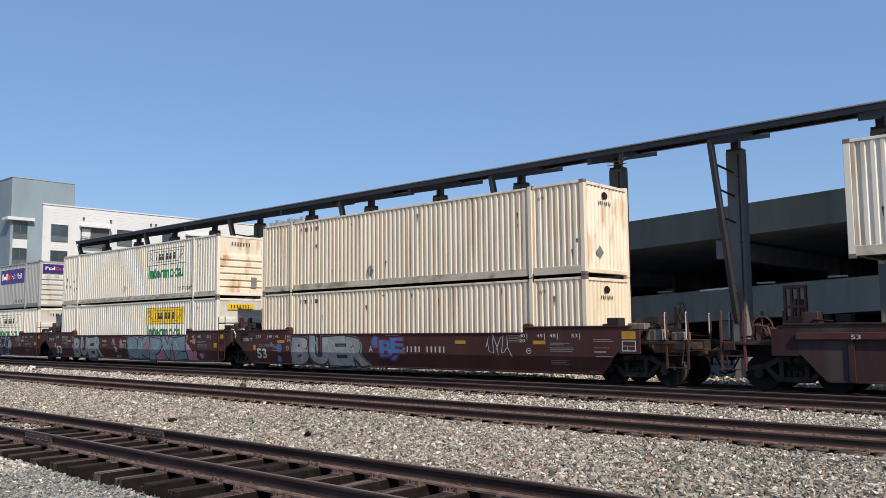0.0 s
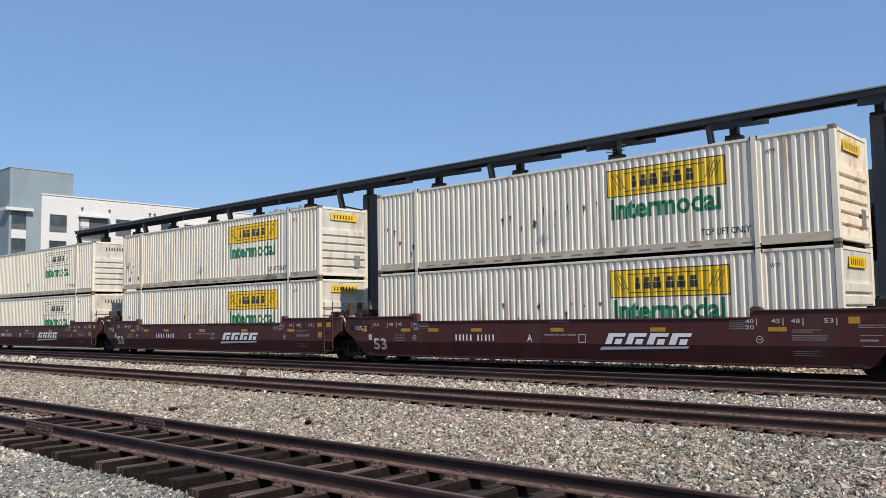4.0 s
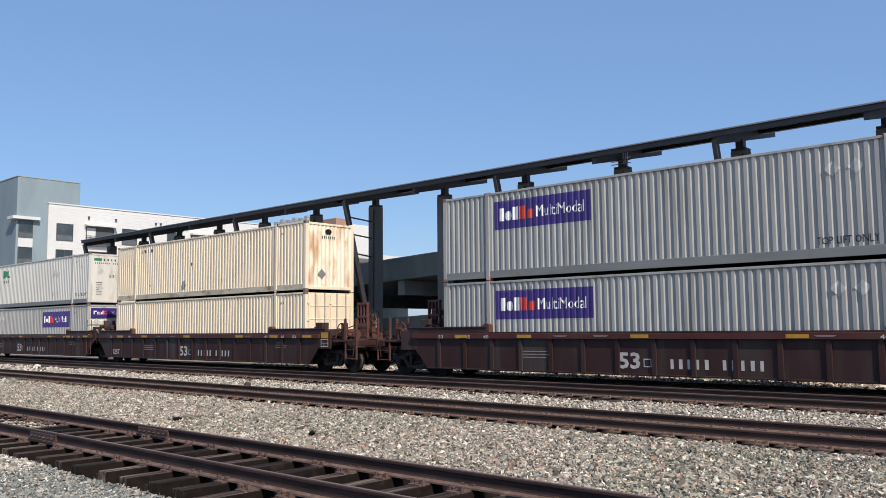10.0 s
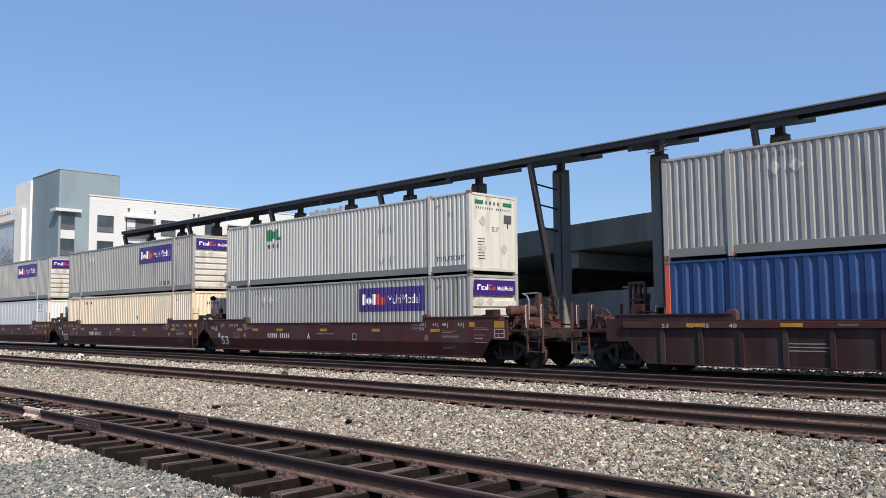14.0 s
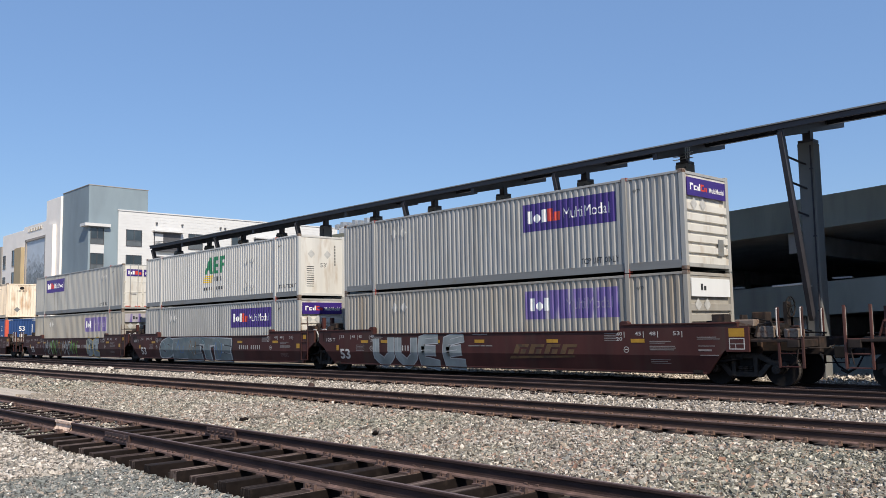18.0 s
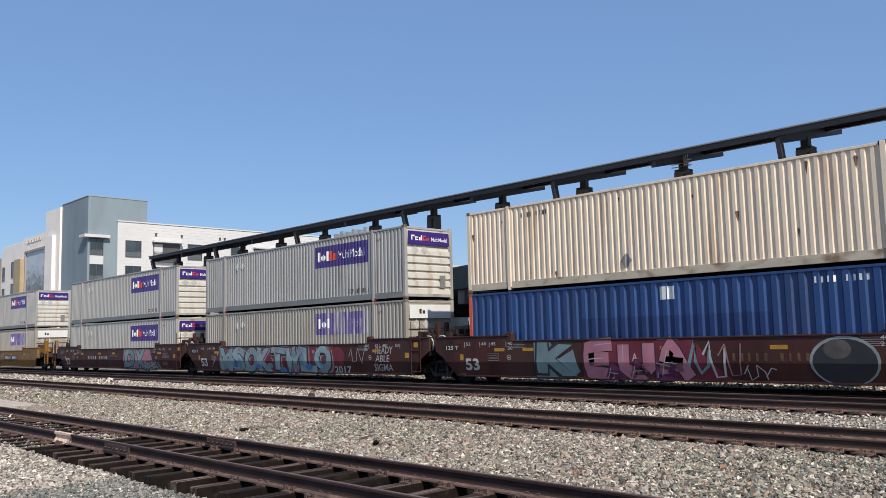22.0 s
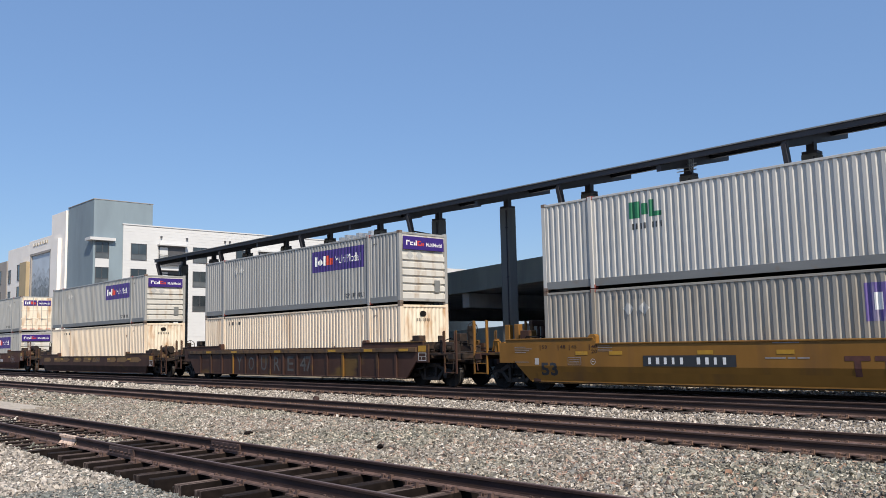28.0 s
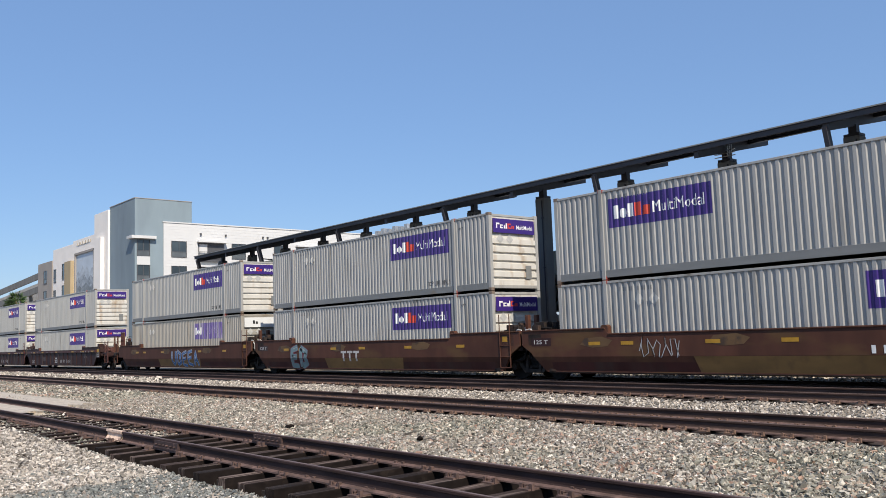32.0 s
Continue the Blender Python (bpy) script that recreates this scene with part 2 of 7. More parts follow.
    "glass": mat("dark_window_glass", (0.035, 0.045, 0.05), 0.06, 0.0, 0.3, 0.7, (1, 1, 1), None, 0.5, 0.6, 1, (1, 1, 1), 0, 60, 0.3, 0.8),
    "glass_pale": mat("frosted_window_glass", (0.10, 0.11, 0.115), 0.2, 0.0, 0.3, 0.7, (1, 1, 1), None, 0.5, 0.6, 1, (1, 1, 1), 0, 60, 0.3, 0.6),
    "frame": mat("dark_window_frame", (0.08, 0.08, 0.085), 0.5, 0.0, 0.1),
    "patch": mat("cream_spray_patch", (0.78, 0.57, 0.43), 0.7, 0.0, 0.2, 9.0, (1, 1, 1), (0.25, 0.16, 0.12), 0.58, 0.7, 8.0),
    "twig": mat("grey_dry_wood", (0.20, 0.17, 0.14), 0.85, 0.0, 0.35, 9.0, (0.3, 1, 1)),
    "undercar": mat("oily_brown_steel", (0.030, 0.023, 0.020), 0.7, 0.0, 0.35, 4.0, (1, 1, 1), (0.085, 0.05, 0.034), 0.52, 0.75, 3.0, (1, 1, 1), 0, 60, 0, 0.2),
    "yellow": mat("yellow_plastic", (0.75, 0.52, 0.01), 0.45, 0.0, 0.08, 6.0),
    "pink": mat("pink_cloth", (0.70, 0.30, 0.42), 0.8, 0.0, 0.35, 25.0),
    "leaf": mat("green_leaf", (0.055, 0.10, 0.025), 0.6, 0.0, 0.35, 3.0, (1, 1, 1), None, 0.5, 0.6, 1, (1, 1, 1), 0, 60, 0.0, 0.4, 0.4),
    "bark": mat("palm_bark", (0.16, 0.12, 0.085), 0.9, 0.0, 0.3, 5.0),
    "lamp": mat("lamp_diffuser", (0.85, 0.85, 0.83), 0.4, 0.0, 0.02),
    "print_sky": mat("pale_mural_print", (0.50, 0.56, 0.62), 0.5, 0.0, 0.12, 0.4),
    "print_far": mat("light_grey_mural_print", (0.40, 0.44, 0.48), 0.5, 0.0, 0.3, 0.9, (1, 1, 1.6)),
    "print_mid": mat("grey_mural_print", (0.27, 0.30, 0.33), 0.5, 0.0, 0.45, 1.3, (1, 1, 1.6), (0.45, 0.47, 0.5), 0.55, 0.65, 1.2),
    "print_near": mat("dark_grey_mural_print", (0.20, 0.22, 0.23), 0.5, 0.0, 0.5, 1.6),
    "graf_white": mat("white_spray_paint", (0.42, 0.42, 0.42), 0.6, 0.0, 0.15, 2.0),
    "graf_teal": mat("teal_spray_paint", (0.17, 0.25, 0.265), 0.6, 0.0, 0.3, 1.2),
    "graf_pink": mat("pink_spray_paint", (0.42, 0.17, 0.22), 0.6, 0.0, 0.2, 1.2),
    "graf_green": mat("green_spray_paint", (0.14, 0.36, 0.05), 0.6, 0.0, 0.25, 1.5),
    "graf_red": mat("dark_red_spray_paint", (0.16, 0.02, 0.035), 0.6, 0.0, 0.3, 1.2),
    "graf_black": mat("black_spray_paint", (0.025, 0.025, 0.028), 0.6, 0.0, 0.2, 2.0),
    "graf_blue": mat("blue_spray_paint", (0.06, 0.16, 0.36), 0.6, 0.0, 0.25, 1.5),
    "graf_silver": mat("silver_spray_paint", (0.29, 0.295, 0.285), 0.5, 0.0, 0.28, 1.6, (1, 1, 1), (0.25, 0.26, 0.25), 0.5, 0.6, 4.0),
    "graf_purple": mat("plum_spray_paint", (0.15, 0.035, 0.095), 0.6, 0.0, 0.4, 2.5),
    "graf_dim": mat("faint_grey_spray", (0.085, 0.078, 0.072), 0.7, 0.0, 0.3, 3.0),
    "graf_pinkish": mat("pale_pink_spray_paint", (0.33, 0.17, 0.18), 0.6, 0.0, 0.25, 2.0),
    "graf_sky": mat("pale_blue_spray_paint", (0.24, 0.33, 0.35), 0.6, 0.0, 0.3, 1.1, (1, 1, 1), (0.09, 0.21, 0.27), 0.52, 0.66, 1.3),
    "graf_slate": mat("slate_spray_paint", (0.15, 0.175, 0.175), 0.6, 0.0, 0.3, 1.3, (1, 1, 1), (0.08, 0.13, 0.15), 0.5, 0.68, 1.2),
    "graf_plum": mat("maroon_spray_paint", (0.105, 0.016, 0.04), 0.6, 0.0, 0.35, 1.8),
    "ochre_worn": mat("faded_ochre_patch_paint", (0.21, 0.118, 0.04), 0.6, 0.0, 0.2, 2.0, (0.4, 1, 1), (0.16, 0.088, 0.034), 0.52, 0.7, 2.5),
    "ochre_dull": mat("worn_ochre_paint", (0.122, 0.068, 0.027), 0.6, 0.0, 0.25, 2.0, (0.4, 1, 1), (0.06, 0.035, 0.02), 0.5, 0.62, 2.5),
    "graf_grey": mat("grey_spray_paint", (0.24, 0.27, 0.27), 0.6, 0.0, 0.3, 1.2),
}


def stone_mat(name, stops, gain, other=None):
    """Broken stone: each piece takes one of the quarry's colours, with a little grain on it; two loads of stone mix in patches."""
    m = bpy.data.materials.new(name)
    m.use_nodes = True
    nt, n = m.node_tree, m.node_tree.nodes
    bs = n["Principled BSDF"]
    bs.inputs["Roughness"].default_value, bs.inputs["Specular IOR Level"].default_value = 0.8, 0.3
    g, tc = n.new("ShaderNodeNewGeometry"), n.new("ShaderNodeTexCoord")

    def quarry(cols):
        r = n.new("ShaderNodeValToRGB")
        nt.links.new(g.outputs["Random Per Island"], r.inputs[0])
        while len(r.color_ramp.elements) < len(cols):
            r.color_ramp.elements.new(0.5)
        for el, (at, col) in zip(r.color_ramp.elements, cols):
            el.position, el.color = at, (*[v * gain for v in col], 1)
        return r.outputs[0]

    col = quarry(stops)
    if other:
        pn, pm, px = n.new("ShaderNodeTexNoise"), n.new("ShaderNodeMapRange"), n.new("ShaderNodeMix")
        pn.inputs["Scale"].default_value, pn.inputs["Detail"].default_value = 0.3, 3.0
        nt.links.new(tc.outputs["Object"], pn.inputs["Vector"])
        pm.inputs[1].default_value, pm.inputs[2].default_value = 0.44, 0.60
        nt.links.new(pn.outputs["Fac"], pm.inputs[0])
        px.data_type = "RGBA"
        nt.links.new(pm.outputs[0], px.inputs[0])
        nt.links.new(col, px.inputs[6])
        nt.links.new(quarry(other), px.inputs[7])
        col = px.outputs[2]
    no, mx = n.new("ShaderNodeTexNoise"), n.new("ShaderNodeMix")
    no.inputs["Scale"].default_value, no.inputs["Detail"].default_value = 45.0, 4.0
    nt.links.new(tc.outputs["Object"], no.inputs["Vector"])
    mx.data_type, mx.blend_type = "RGBA", "MULTIPLY"
    mx.inputs[0].default_value = 0.55
    nt.links.new(col, mx.inputs[6])
    mr = n.new("ShaderNodeMapRange")
    mr.inputs[1].default_value, mr.inputs[2].default_value, mr.inputs[3].default_value, mr.inputs[4].default_value = 0.3, 0.7, 0.55, 1.15
    nt.links.new(no.outputs["Fac"], mr.inputs[0])
    nt.links.new(mr.outputs[0], mx.inputs[7])
    nt.links.new(mx.outputs[2], bs.inputs["Base Color"])
    return m


TAN = [(0.0, (0.09, 0.072, 0.058)), (0.14, (0.18, 0.16, 0.135)), (0.32, (0.29, 0.255, 0.21)), (0.48, (0.33, 0.315, 0.275)), (0.62, (0.46, 0.385, 0.30)), (0.72, (0.44, 0.27, 0.20)), (0.80, (0.46, 0.42, 0.36)), (0.90, (0.62, 0.55, 0.46)), (1.0, (0.84, 0.78, 0.69))]
GREY = [(0.0, (0.074, 0.067, 0.052)), (0.16, (0.158, 0.152, 0.122)), (0.36, (0.247, 0.243, 0.196)), (0.54, (0.331, 0.320, 0.259)), (0.68, (0.430, 0.395, 0.315)), (0.75, (0.452, 0.270, 0.184)), (0.81, (0.420, 0.395, 0.320)), (0.90, (0.609, 0.550, 0.441)), (1.0, (0.903, 0.820, 0.675))]
M["stone"] = stone_mat("ballast_stone", TAN, 0.88, GREY)
M["stone_blue"] = stone_mat("blue_grey_ballast_stone", [(0.0, (0.065, 0.062, 0.057)), (0.2, (0.16, 0.166, 0.155)), (0.5, (0.25, 0.262, 0.24)), (0.75, (0.33, 0.325, 0.295)), (0.88, (0.42, 0.34, 0.27)), (1.0, (0.78, 0.75, 0.68))], 0.88)
M["stone_pale"] = stone_mat("pale_ballast_stone", [(0.0, (0.10, 0.085, 0.07)), (0.25, (0.26, 0.235, 0.20)), (0.5, (0.40, 0.36, 0.31)), (0.75, (0.54, 0.465, 0.39)), (1.0, (0.80, 0.73, 0.64))], 1.02)


# ---------------------------------------------------------------- mesh helpers
def box(bm, x0, x1, y0, y1, z0, z1):
    v = [bm.verts.new(p) for p in ((x0, y0, z0), (x1, y0, z0), (x1, y1, z0), (x0, y1, z0),
                                   (x0, y0, z1), (x1, y0, z1), (x1, y1, z1), (x0, y1, z1))]
    for f in ((3, 2, 1, 0), (4, 5, 6, 7), (0, 1, 5, 4), (1, 2, 6, 5), (2, 3, 7, 6), (3, 0, 4, 7)):
        bm.faces.new([v[i] for i in f])
    return v


def prism(bm, pts, a, b, axis="y"):
    """A closed outline, pushed from a to b along an axis; the outline lies in the other two (x z, y z or x y)."""
    put = {"y": lambda p, k: (p[0], k, p[1]), "x": lambda p, k: (k, p[0], p[1]), "z": lambda p, k: (p[0], p[1], k)}[axis]
    lo, hi = [bm.verts.new(put(p, a)) for p in pts], [bm.verts.new(put(p, b)) for p in pts]
    n = len(pts)
    faces = [bm.faces.new(lo), bm.faces.new(hi[::-1])]
    for i in range(n):
        faces.append(bm.faces.new((lo[i], hi[i], hi[(i + 1) % n], lo[(i + 1) % n])))
    bmesh.ops.recalc_face_normals(bm, faces=faces)


def tube(bm, p0, p1, r, n=8, r1=None):
    p0, p1 = Vector(p0), Vector(p1)
    q = (p1 - p0).to_track_quat("Z", "Y")
    r1 = r if r1 is None else r1
    a, b = [], []
    for i in range(n):
        d = Vector((math.cos(i * math.tau / n), math.sin(i * math.tau / n), 0))
        a.append(bm.verts.new(p0 + q @ (d * r)))
        b.append(bm.verts.new(p1 + q @ (d * r1)))
    bm.faces.new(a[::-1]), bm.faces.new(b)
    for i in range(n):
        bm.faces.new((a[i], a[(i + 1) % n], b[(i + 1) % n], b[i]))


def pipe(bm, pts, r, n=6):
    for p, q in zip(pts, pts[1:]):
        tube(bm, p, q, r, n)


CACHE = {}


def mesh(key, make, material, bevel=0.0):
    """A mesh by its key, built once."""
    k = (key, material)
    if k not in CACHE:
        bm = bmesh.new()
        make(bm)
        if bevel:
            bmesh.ops.bevel(bm, geom=bm.edges[:], offset=bevel, segments=1, affect="EDGES", clamp_overlap=True)
        me = bpy.data.meshes.new(str(key))
        bm.to_mesh(me)
        bm.free()
        me.materials.append(M[material])
        CACHE[k] = me
    return CACHE[k]


def piece(name, key, make, material, parent, label="", at=(0, 0, 0), turn=0.0, bevel=0.0):
    """A part: one mesh object under its thing."""
    ob = new(name, mesh(key, make, material, bevel))
    ob.parent = parent
    ob.matrix_basis = pose(*at, 0, 0, turn)
    if label:
        ob["label"] = label
    if name in ("end_marks", "marks"):
        ob["kind"] = "stuff"
    return ob


def thing(name, label, category, group="", kind="", at=(0, 0, 0), turn=0.0):
    ob = new(name)
    ob.empty_display_size = 0.2
    ob.matrix_basis = pose(*at, 0, 0, turn)
    return tagged(ob, label, category, group, kind)


def solid(name, make, material, label, category="", group="", kind="structure", bevel=0.0):
    return tagged(new(name, mesh((name, label, len(CACHE)), make, material, bevel)), label, category, group, kind)


def B(*a):
    return lambda bm: box(bm, *a)


def boxes(*rows):
    return lambda bm: [box(bm, *r) for r in rows]


# ---------------------------------------------------------------- writing
def letters(text, size, bold=0.0):
    """Flat outline of a text in the built-in font: (vertices, faces), base line at 0, starting at x = 0."""
    k = ("text", text, size, bold)
    if k not in CACHE:
        cu = bpy.data.curves.new("text", "FONT")
        cu.body, cu.size, cu.resolution_u, cu.offset = text, size, (2 if bold < 0.05 else 5), bold
        ob = bpy.data.objects.new("text", cu)
        scene.collection.objects.link(ob)
        me = bpy.data.meshes.new_from_object(ob.evaluated_get(bpy.context.evaluated_depsgraph_get()))
        CACHE[k] = ([(v.co.x, v.co.y) for v in me.vertices], [tuple(p.vertices) for p in me.polygons])
        bpy.data.objects.remove(ob)
        bpy.data.curves.remove(cu)
        bpy.data.meshes.remove(me)
    return CACHE[k]


WORDS = [("53", 0.03), ("53", 0.01), ("53", 0.0), ("53", 0.02), ("48", 0.01), ("45", 0.01), ("40", 0.01), ("20", 0.01), ("125 T", 0.02), ("125T", 0.02), ("53'", 0.0),
         ("MultiModal", 0.0), ("MultiModal", 0.01), ("Intermodal", 0.03), ("TOP LIFT ONLY", 0.008), ("WTP", 0.0), ("Ex", 0.0), ("2017", 0.02), ("READY", 0.005), ("ABLE", 0.005),
         ("SIGMA", 0.005), ("CALIFORNIA", 0.0)] + [(ch, 0.01) for ch in "ABCYOURE47"]
for word, swell in WORDS:
    letters(word, 1.0, swell)


# ---------------------------------------------------------------- ground and tracks
TRACKS = {"near": 6.70, "second": 14.90, "third": 19.23, "train": 22.545}
LEVEL = {"near": 0.0, "second": -0.12, "third": 0.08, "train": -0.01}
BED = -0.21


def ground_z(x, y):
    """Height of the gravel: a shoulder in front of the near track, flat beds behind it."""
    z = BED + 0.012 * math.sin(x * 1.7 + y) + 0.01 * math.sin(y * 2.3 - x * 0.6)
    if y < 5.28:
        z -= 0.12 if x > -15 else max(0.02, 0.12 + (x + 15) * 0.03)
    if 5.28 <= y < 7.9:
        z -= 0.2
    if y > 8.3:
        z -= 0.12 * min(1, (y - 8.3) / 4.5) - 0.18 * min(1, max(0, (y - 16.5) / 1.3)) - 0.04 * min(1, max(0, (y - 24.2) / 0.6))
    if 17.93 < y < 24.15:
        z -= 0.35
    if 13.6 < y < 15.76:
        z -= 0.1
    if 8.3 < y < 13.0:
        z -= 0.04 * math.sin((y - 8.3) / 4.7 * math.pi)
    return z


def make_ground(bm):
    xs = [-3000, -900, -400, -250, -150] + [-100 + i * 2 for i in range(26)] + [-48 + i * 0.5 for i in range(116)] + [12, 20, 60, 200, 900, 3000]
    ys = [-3000, -600, -100, -20, -5, 0] + sorted([1 + i * 0.4 for i in range(60)] + [5.22, 5.3, 5.43, 7.88, 7.92, 13.57, 13.65, 15.72, 15.8, 17.85, 17.95, 24.1, 24.25, 24.75]) + [25.5, 26, 30, 40, 80, 200, 700, 4500]
    g = [[bm.verts.new((x, y, ground_z(x, y) if -110 < x < 12 and 0 < y < 30 else BED)) for y in ys] for x in xs]
    for i in range(len(xs) - 1):
        for j in range(len(ys) - 1):
            bm.faces.new((g[i][j], g[i + 1][j], g[i + 1][j + 1], g[i][j + 1]))


solid("ground", make_ground, "ground", "grey and tan gravel yard reaching the horizon")


def stones(name, count, x0, x1, y0, y1, size, material, label, seed, lift=0.0, power=1.0):
    """Many broken stones in one mesh: sharp, flat-sided, uneven shards, mostly lying on their broad side."""
    rng = np.random.default_rng(seed)
    base = np.array([(-0.9, -0.65, -0.7), (1.05, -0.5, -0.7), (0.0, 1.0, -0.7), (-0.75, -0.55, 0.7), (0.85, -0.35, 0.7), (-0.05, 0.85, 0.7)])
    tri = np.array([(0, 2, 1), (3, 4, 5), (0, 1, 4), (0, 4, 3), (1, 2, 5), (1, 5, 4), (2, 0, 3), (2, 3, 5)])
    px = x1 - (x1 - x0) * rng.random(count) ** power
    py = rng.uniform(y0, y1, count)
    s = size * rng.uniform(0.55, 1.35, count) * np.where(rng.random(count) < 0.06, 1.5, 1.0)
    v = base[None] * (1 + rng.uniform(-0.45, 0.35, (count, 6, 3))) + rng.uniform(-0.3, 0.3, (count, 6, 3))
    v = v * (s[:, None] * rng.uniform((0.9, 0.65, 0.35), (1.6, 1.15, 0.8), (count, 3)))[:, None, :]
    q = rng.normal(size=(count, 4)) * np.array((1.0, 0.30, 0.30, 1.0))
    q /= np.linalg.norm(q, axis=1)[:, None]
    w, a, b, c = q.T
    rot = np.stack([1 - 2 * (b * b + c * c), 2 * (a * b - c * w), 2 * (a * c + b * w), 2 * (a * b + c * w), 1 - 2 * (a * a + c * c),
                    2 * (b * c - a * w), 2 * (a * c - b * w), 2 * (b * c + a * w), 1 - 2 * (a * a + b * b)], -1).reshape(-1, 3, 3)
    v = np.einsum("nij,nkj->nki", rot, v)
    pz = np.array([ground_z(x, y) for x, y in zip(px, py)]) + rng.uniform(-0.1, 0.9, count) * s + lift
    v += np.stack([px, py, pz], -1)[:, None, :]
    t = (tri[None] + 6 * np.arange(count)[:, None, None]).reshape(-1, 3)
    me = bpy.data.meshes.new(name)
    me.vertices.add(count * 6)
    me.vertices.foreach_set("co", v.ravel().astype(np.float32))
    me.loops.add(len(t) * 3)
    me.loops.foreach_set("vertex_index", t.ravel().astype(np.int32))
    me.polygons.add(len(t))
    me.polygons.foreach_set("loop_start", np.arange(0, len(t) * 3, 3, dtype=np.int32))
    me.polygons.foreach_set("loop_total", np.full(len(t), 3, dtype=np.int32))
    me.update(calc_edges=True)
    me.shade_flat()
    me.materials.append(M[material])
    return tagged(new(name, me), label, "gravel", "", "stuff")


stones("ballast", 185000, -34, 1.5, 7.95, 13.66, 0.0265, "stone", "grey and tan crushed stone ballast between the tracks", 3, 0, 0.75)
stones("ballast", 26000, -42, 1, 15.75, 17.98, 0.028, "stone_pale", "pale crushed stone ballast in a strip before the train", 4)
stones("ballast", 42000, -14.8, -6.2, 2.6, 5.17, 0.0225, "stone_blue", "blue grey crushed stone ballast on the near shoulder", 5)
stones("ballast", 1500, -36, 0, 13.6, 14.1, 0.024, "stone", "stones spilled over the tie ends", 13, 0.02)
stones("ballast", 2500, -26, 0, 5.45, 7.9, 0.02, "stone", "small stones lying between the wooden ties", 6, 0.01)
stones("ballast", 3500, -26, -2, 5.12, 5.34, 0.022, "stone_blue", "loose stones between the tie ends", 12, -0.01)
stones("ballast", 16000, -62, -34, 8.2, 13.6, 0.045, "stone", "grey and tan crushed stone ballast farther along", 7)
stones("ballast", 40000, -40, -12.6, 2.4, 5.17, 0.027, "stone_pale", "tan crushed stone on the near shoulder", 8, 0.01, 1.5)
stones("ballast", 9000, -36, 2, 24.7, 29.5, 0.045, "stone_pale", "sunlit pale stones behind the train", 9)
stones("ballast", 8000, -95, -42, 16.1, 17.98, 0.06, "stone_pale", "pale crushed stone ballast far along the train", 10)
stones("ballast", 9000, -110, -62, 8.0, 13.6, 0.08, "stone", "crushed stone ballast far along the tracks", 11)
stones("ballast", 7000, -27.5, -17.0, 5.3, 7.9, 0.024, "stone", "pebbles that bury the ties near the crossing", 14, 0.15, 1.6)
solid("dirt_bed", B(-26.2, 3, 5.5, 7.95, -0.42, -0.325), "dirt", "dark dirt between the siding ties, gap shade in its colour")
solid("dirt_bed", B(-140, 25, 13.62, 15.76, -0.6, -0.372), "dirt_rust", "rusty dark dirt between the ties of the second track")
solid("dirt_bed", B(-140, 25, 17.94, 20.62, -0.55, -0.16), "shade_dirt", "near-black dirt between the ties of the third track")
solid("dirt_bed", B(-140, 25, 20.63, 24.14, -0.55, -0.235), "shade_dirt", "dirt under the passing train, darkened for its shade")

RAIL = [(-0.072, -0.185), (0.072, -0.185), (0.072, -0.172), (0.02, -0.15), (0.011, -0.13), (0.011, -0.045), (0.035, -0.034), (0.036, -0.008),
        (0.026, 0.0), (-0.026, 0.0), (-0.036, -0.008), (-0.035, -0.034), (-0.011, -0.045), (-0.011, -0.13), (-0.02, -0.15), (-0.072, -0.172)]
FOOT = [(-0.075, -0.187), (0.075, -0.187), (0.073, -0.168), (0.024, -0.148), (-0.024, -0.148), (-0.073, -0.168)]


def make_tie(bm):
    box(bm, -0.115, 0.115, -1.48, 1.3, -0.19, 0.0)
    bmesh.ops.bevel(bm, geom=bm.edges[:], offset=0.008, segments=1, affect="EDGES")
    bm.normal_update()
    # Long flanks and underside take a darker timber than top and ends.
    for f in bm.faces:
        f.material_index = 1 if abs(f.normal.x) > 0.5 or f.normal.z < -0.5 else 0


def make_plate(bm):
    box(bm, -0.09, 0.09, -0.175, 0.175, 0.001, 0.02)
    for x, y in ((-0.05, -0.1), (0.05, 0.1), (0.05, -0.1), (-0.05, 0.1)):
        box(bm, x - 0.012, x + 0.012, y - 0.012, y + 0.012, 0.0, 0.055)
        box(bm, x - 0.016, x + 0.02, y - 0.018, y + 0.018, 0.045, 0.062)
    for x in (-0.085, 0.085):
        box(bm, x - 0.022, x + 0.022, -0.13, -0.085, 0.0, 0.075)
        box(bm, x - 0.022, x + 0.022, 0.085, 0.13, 0.0, 0.075)


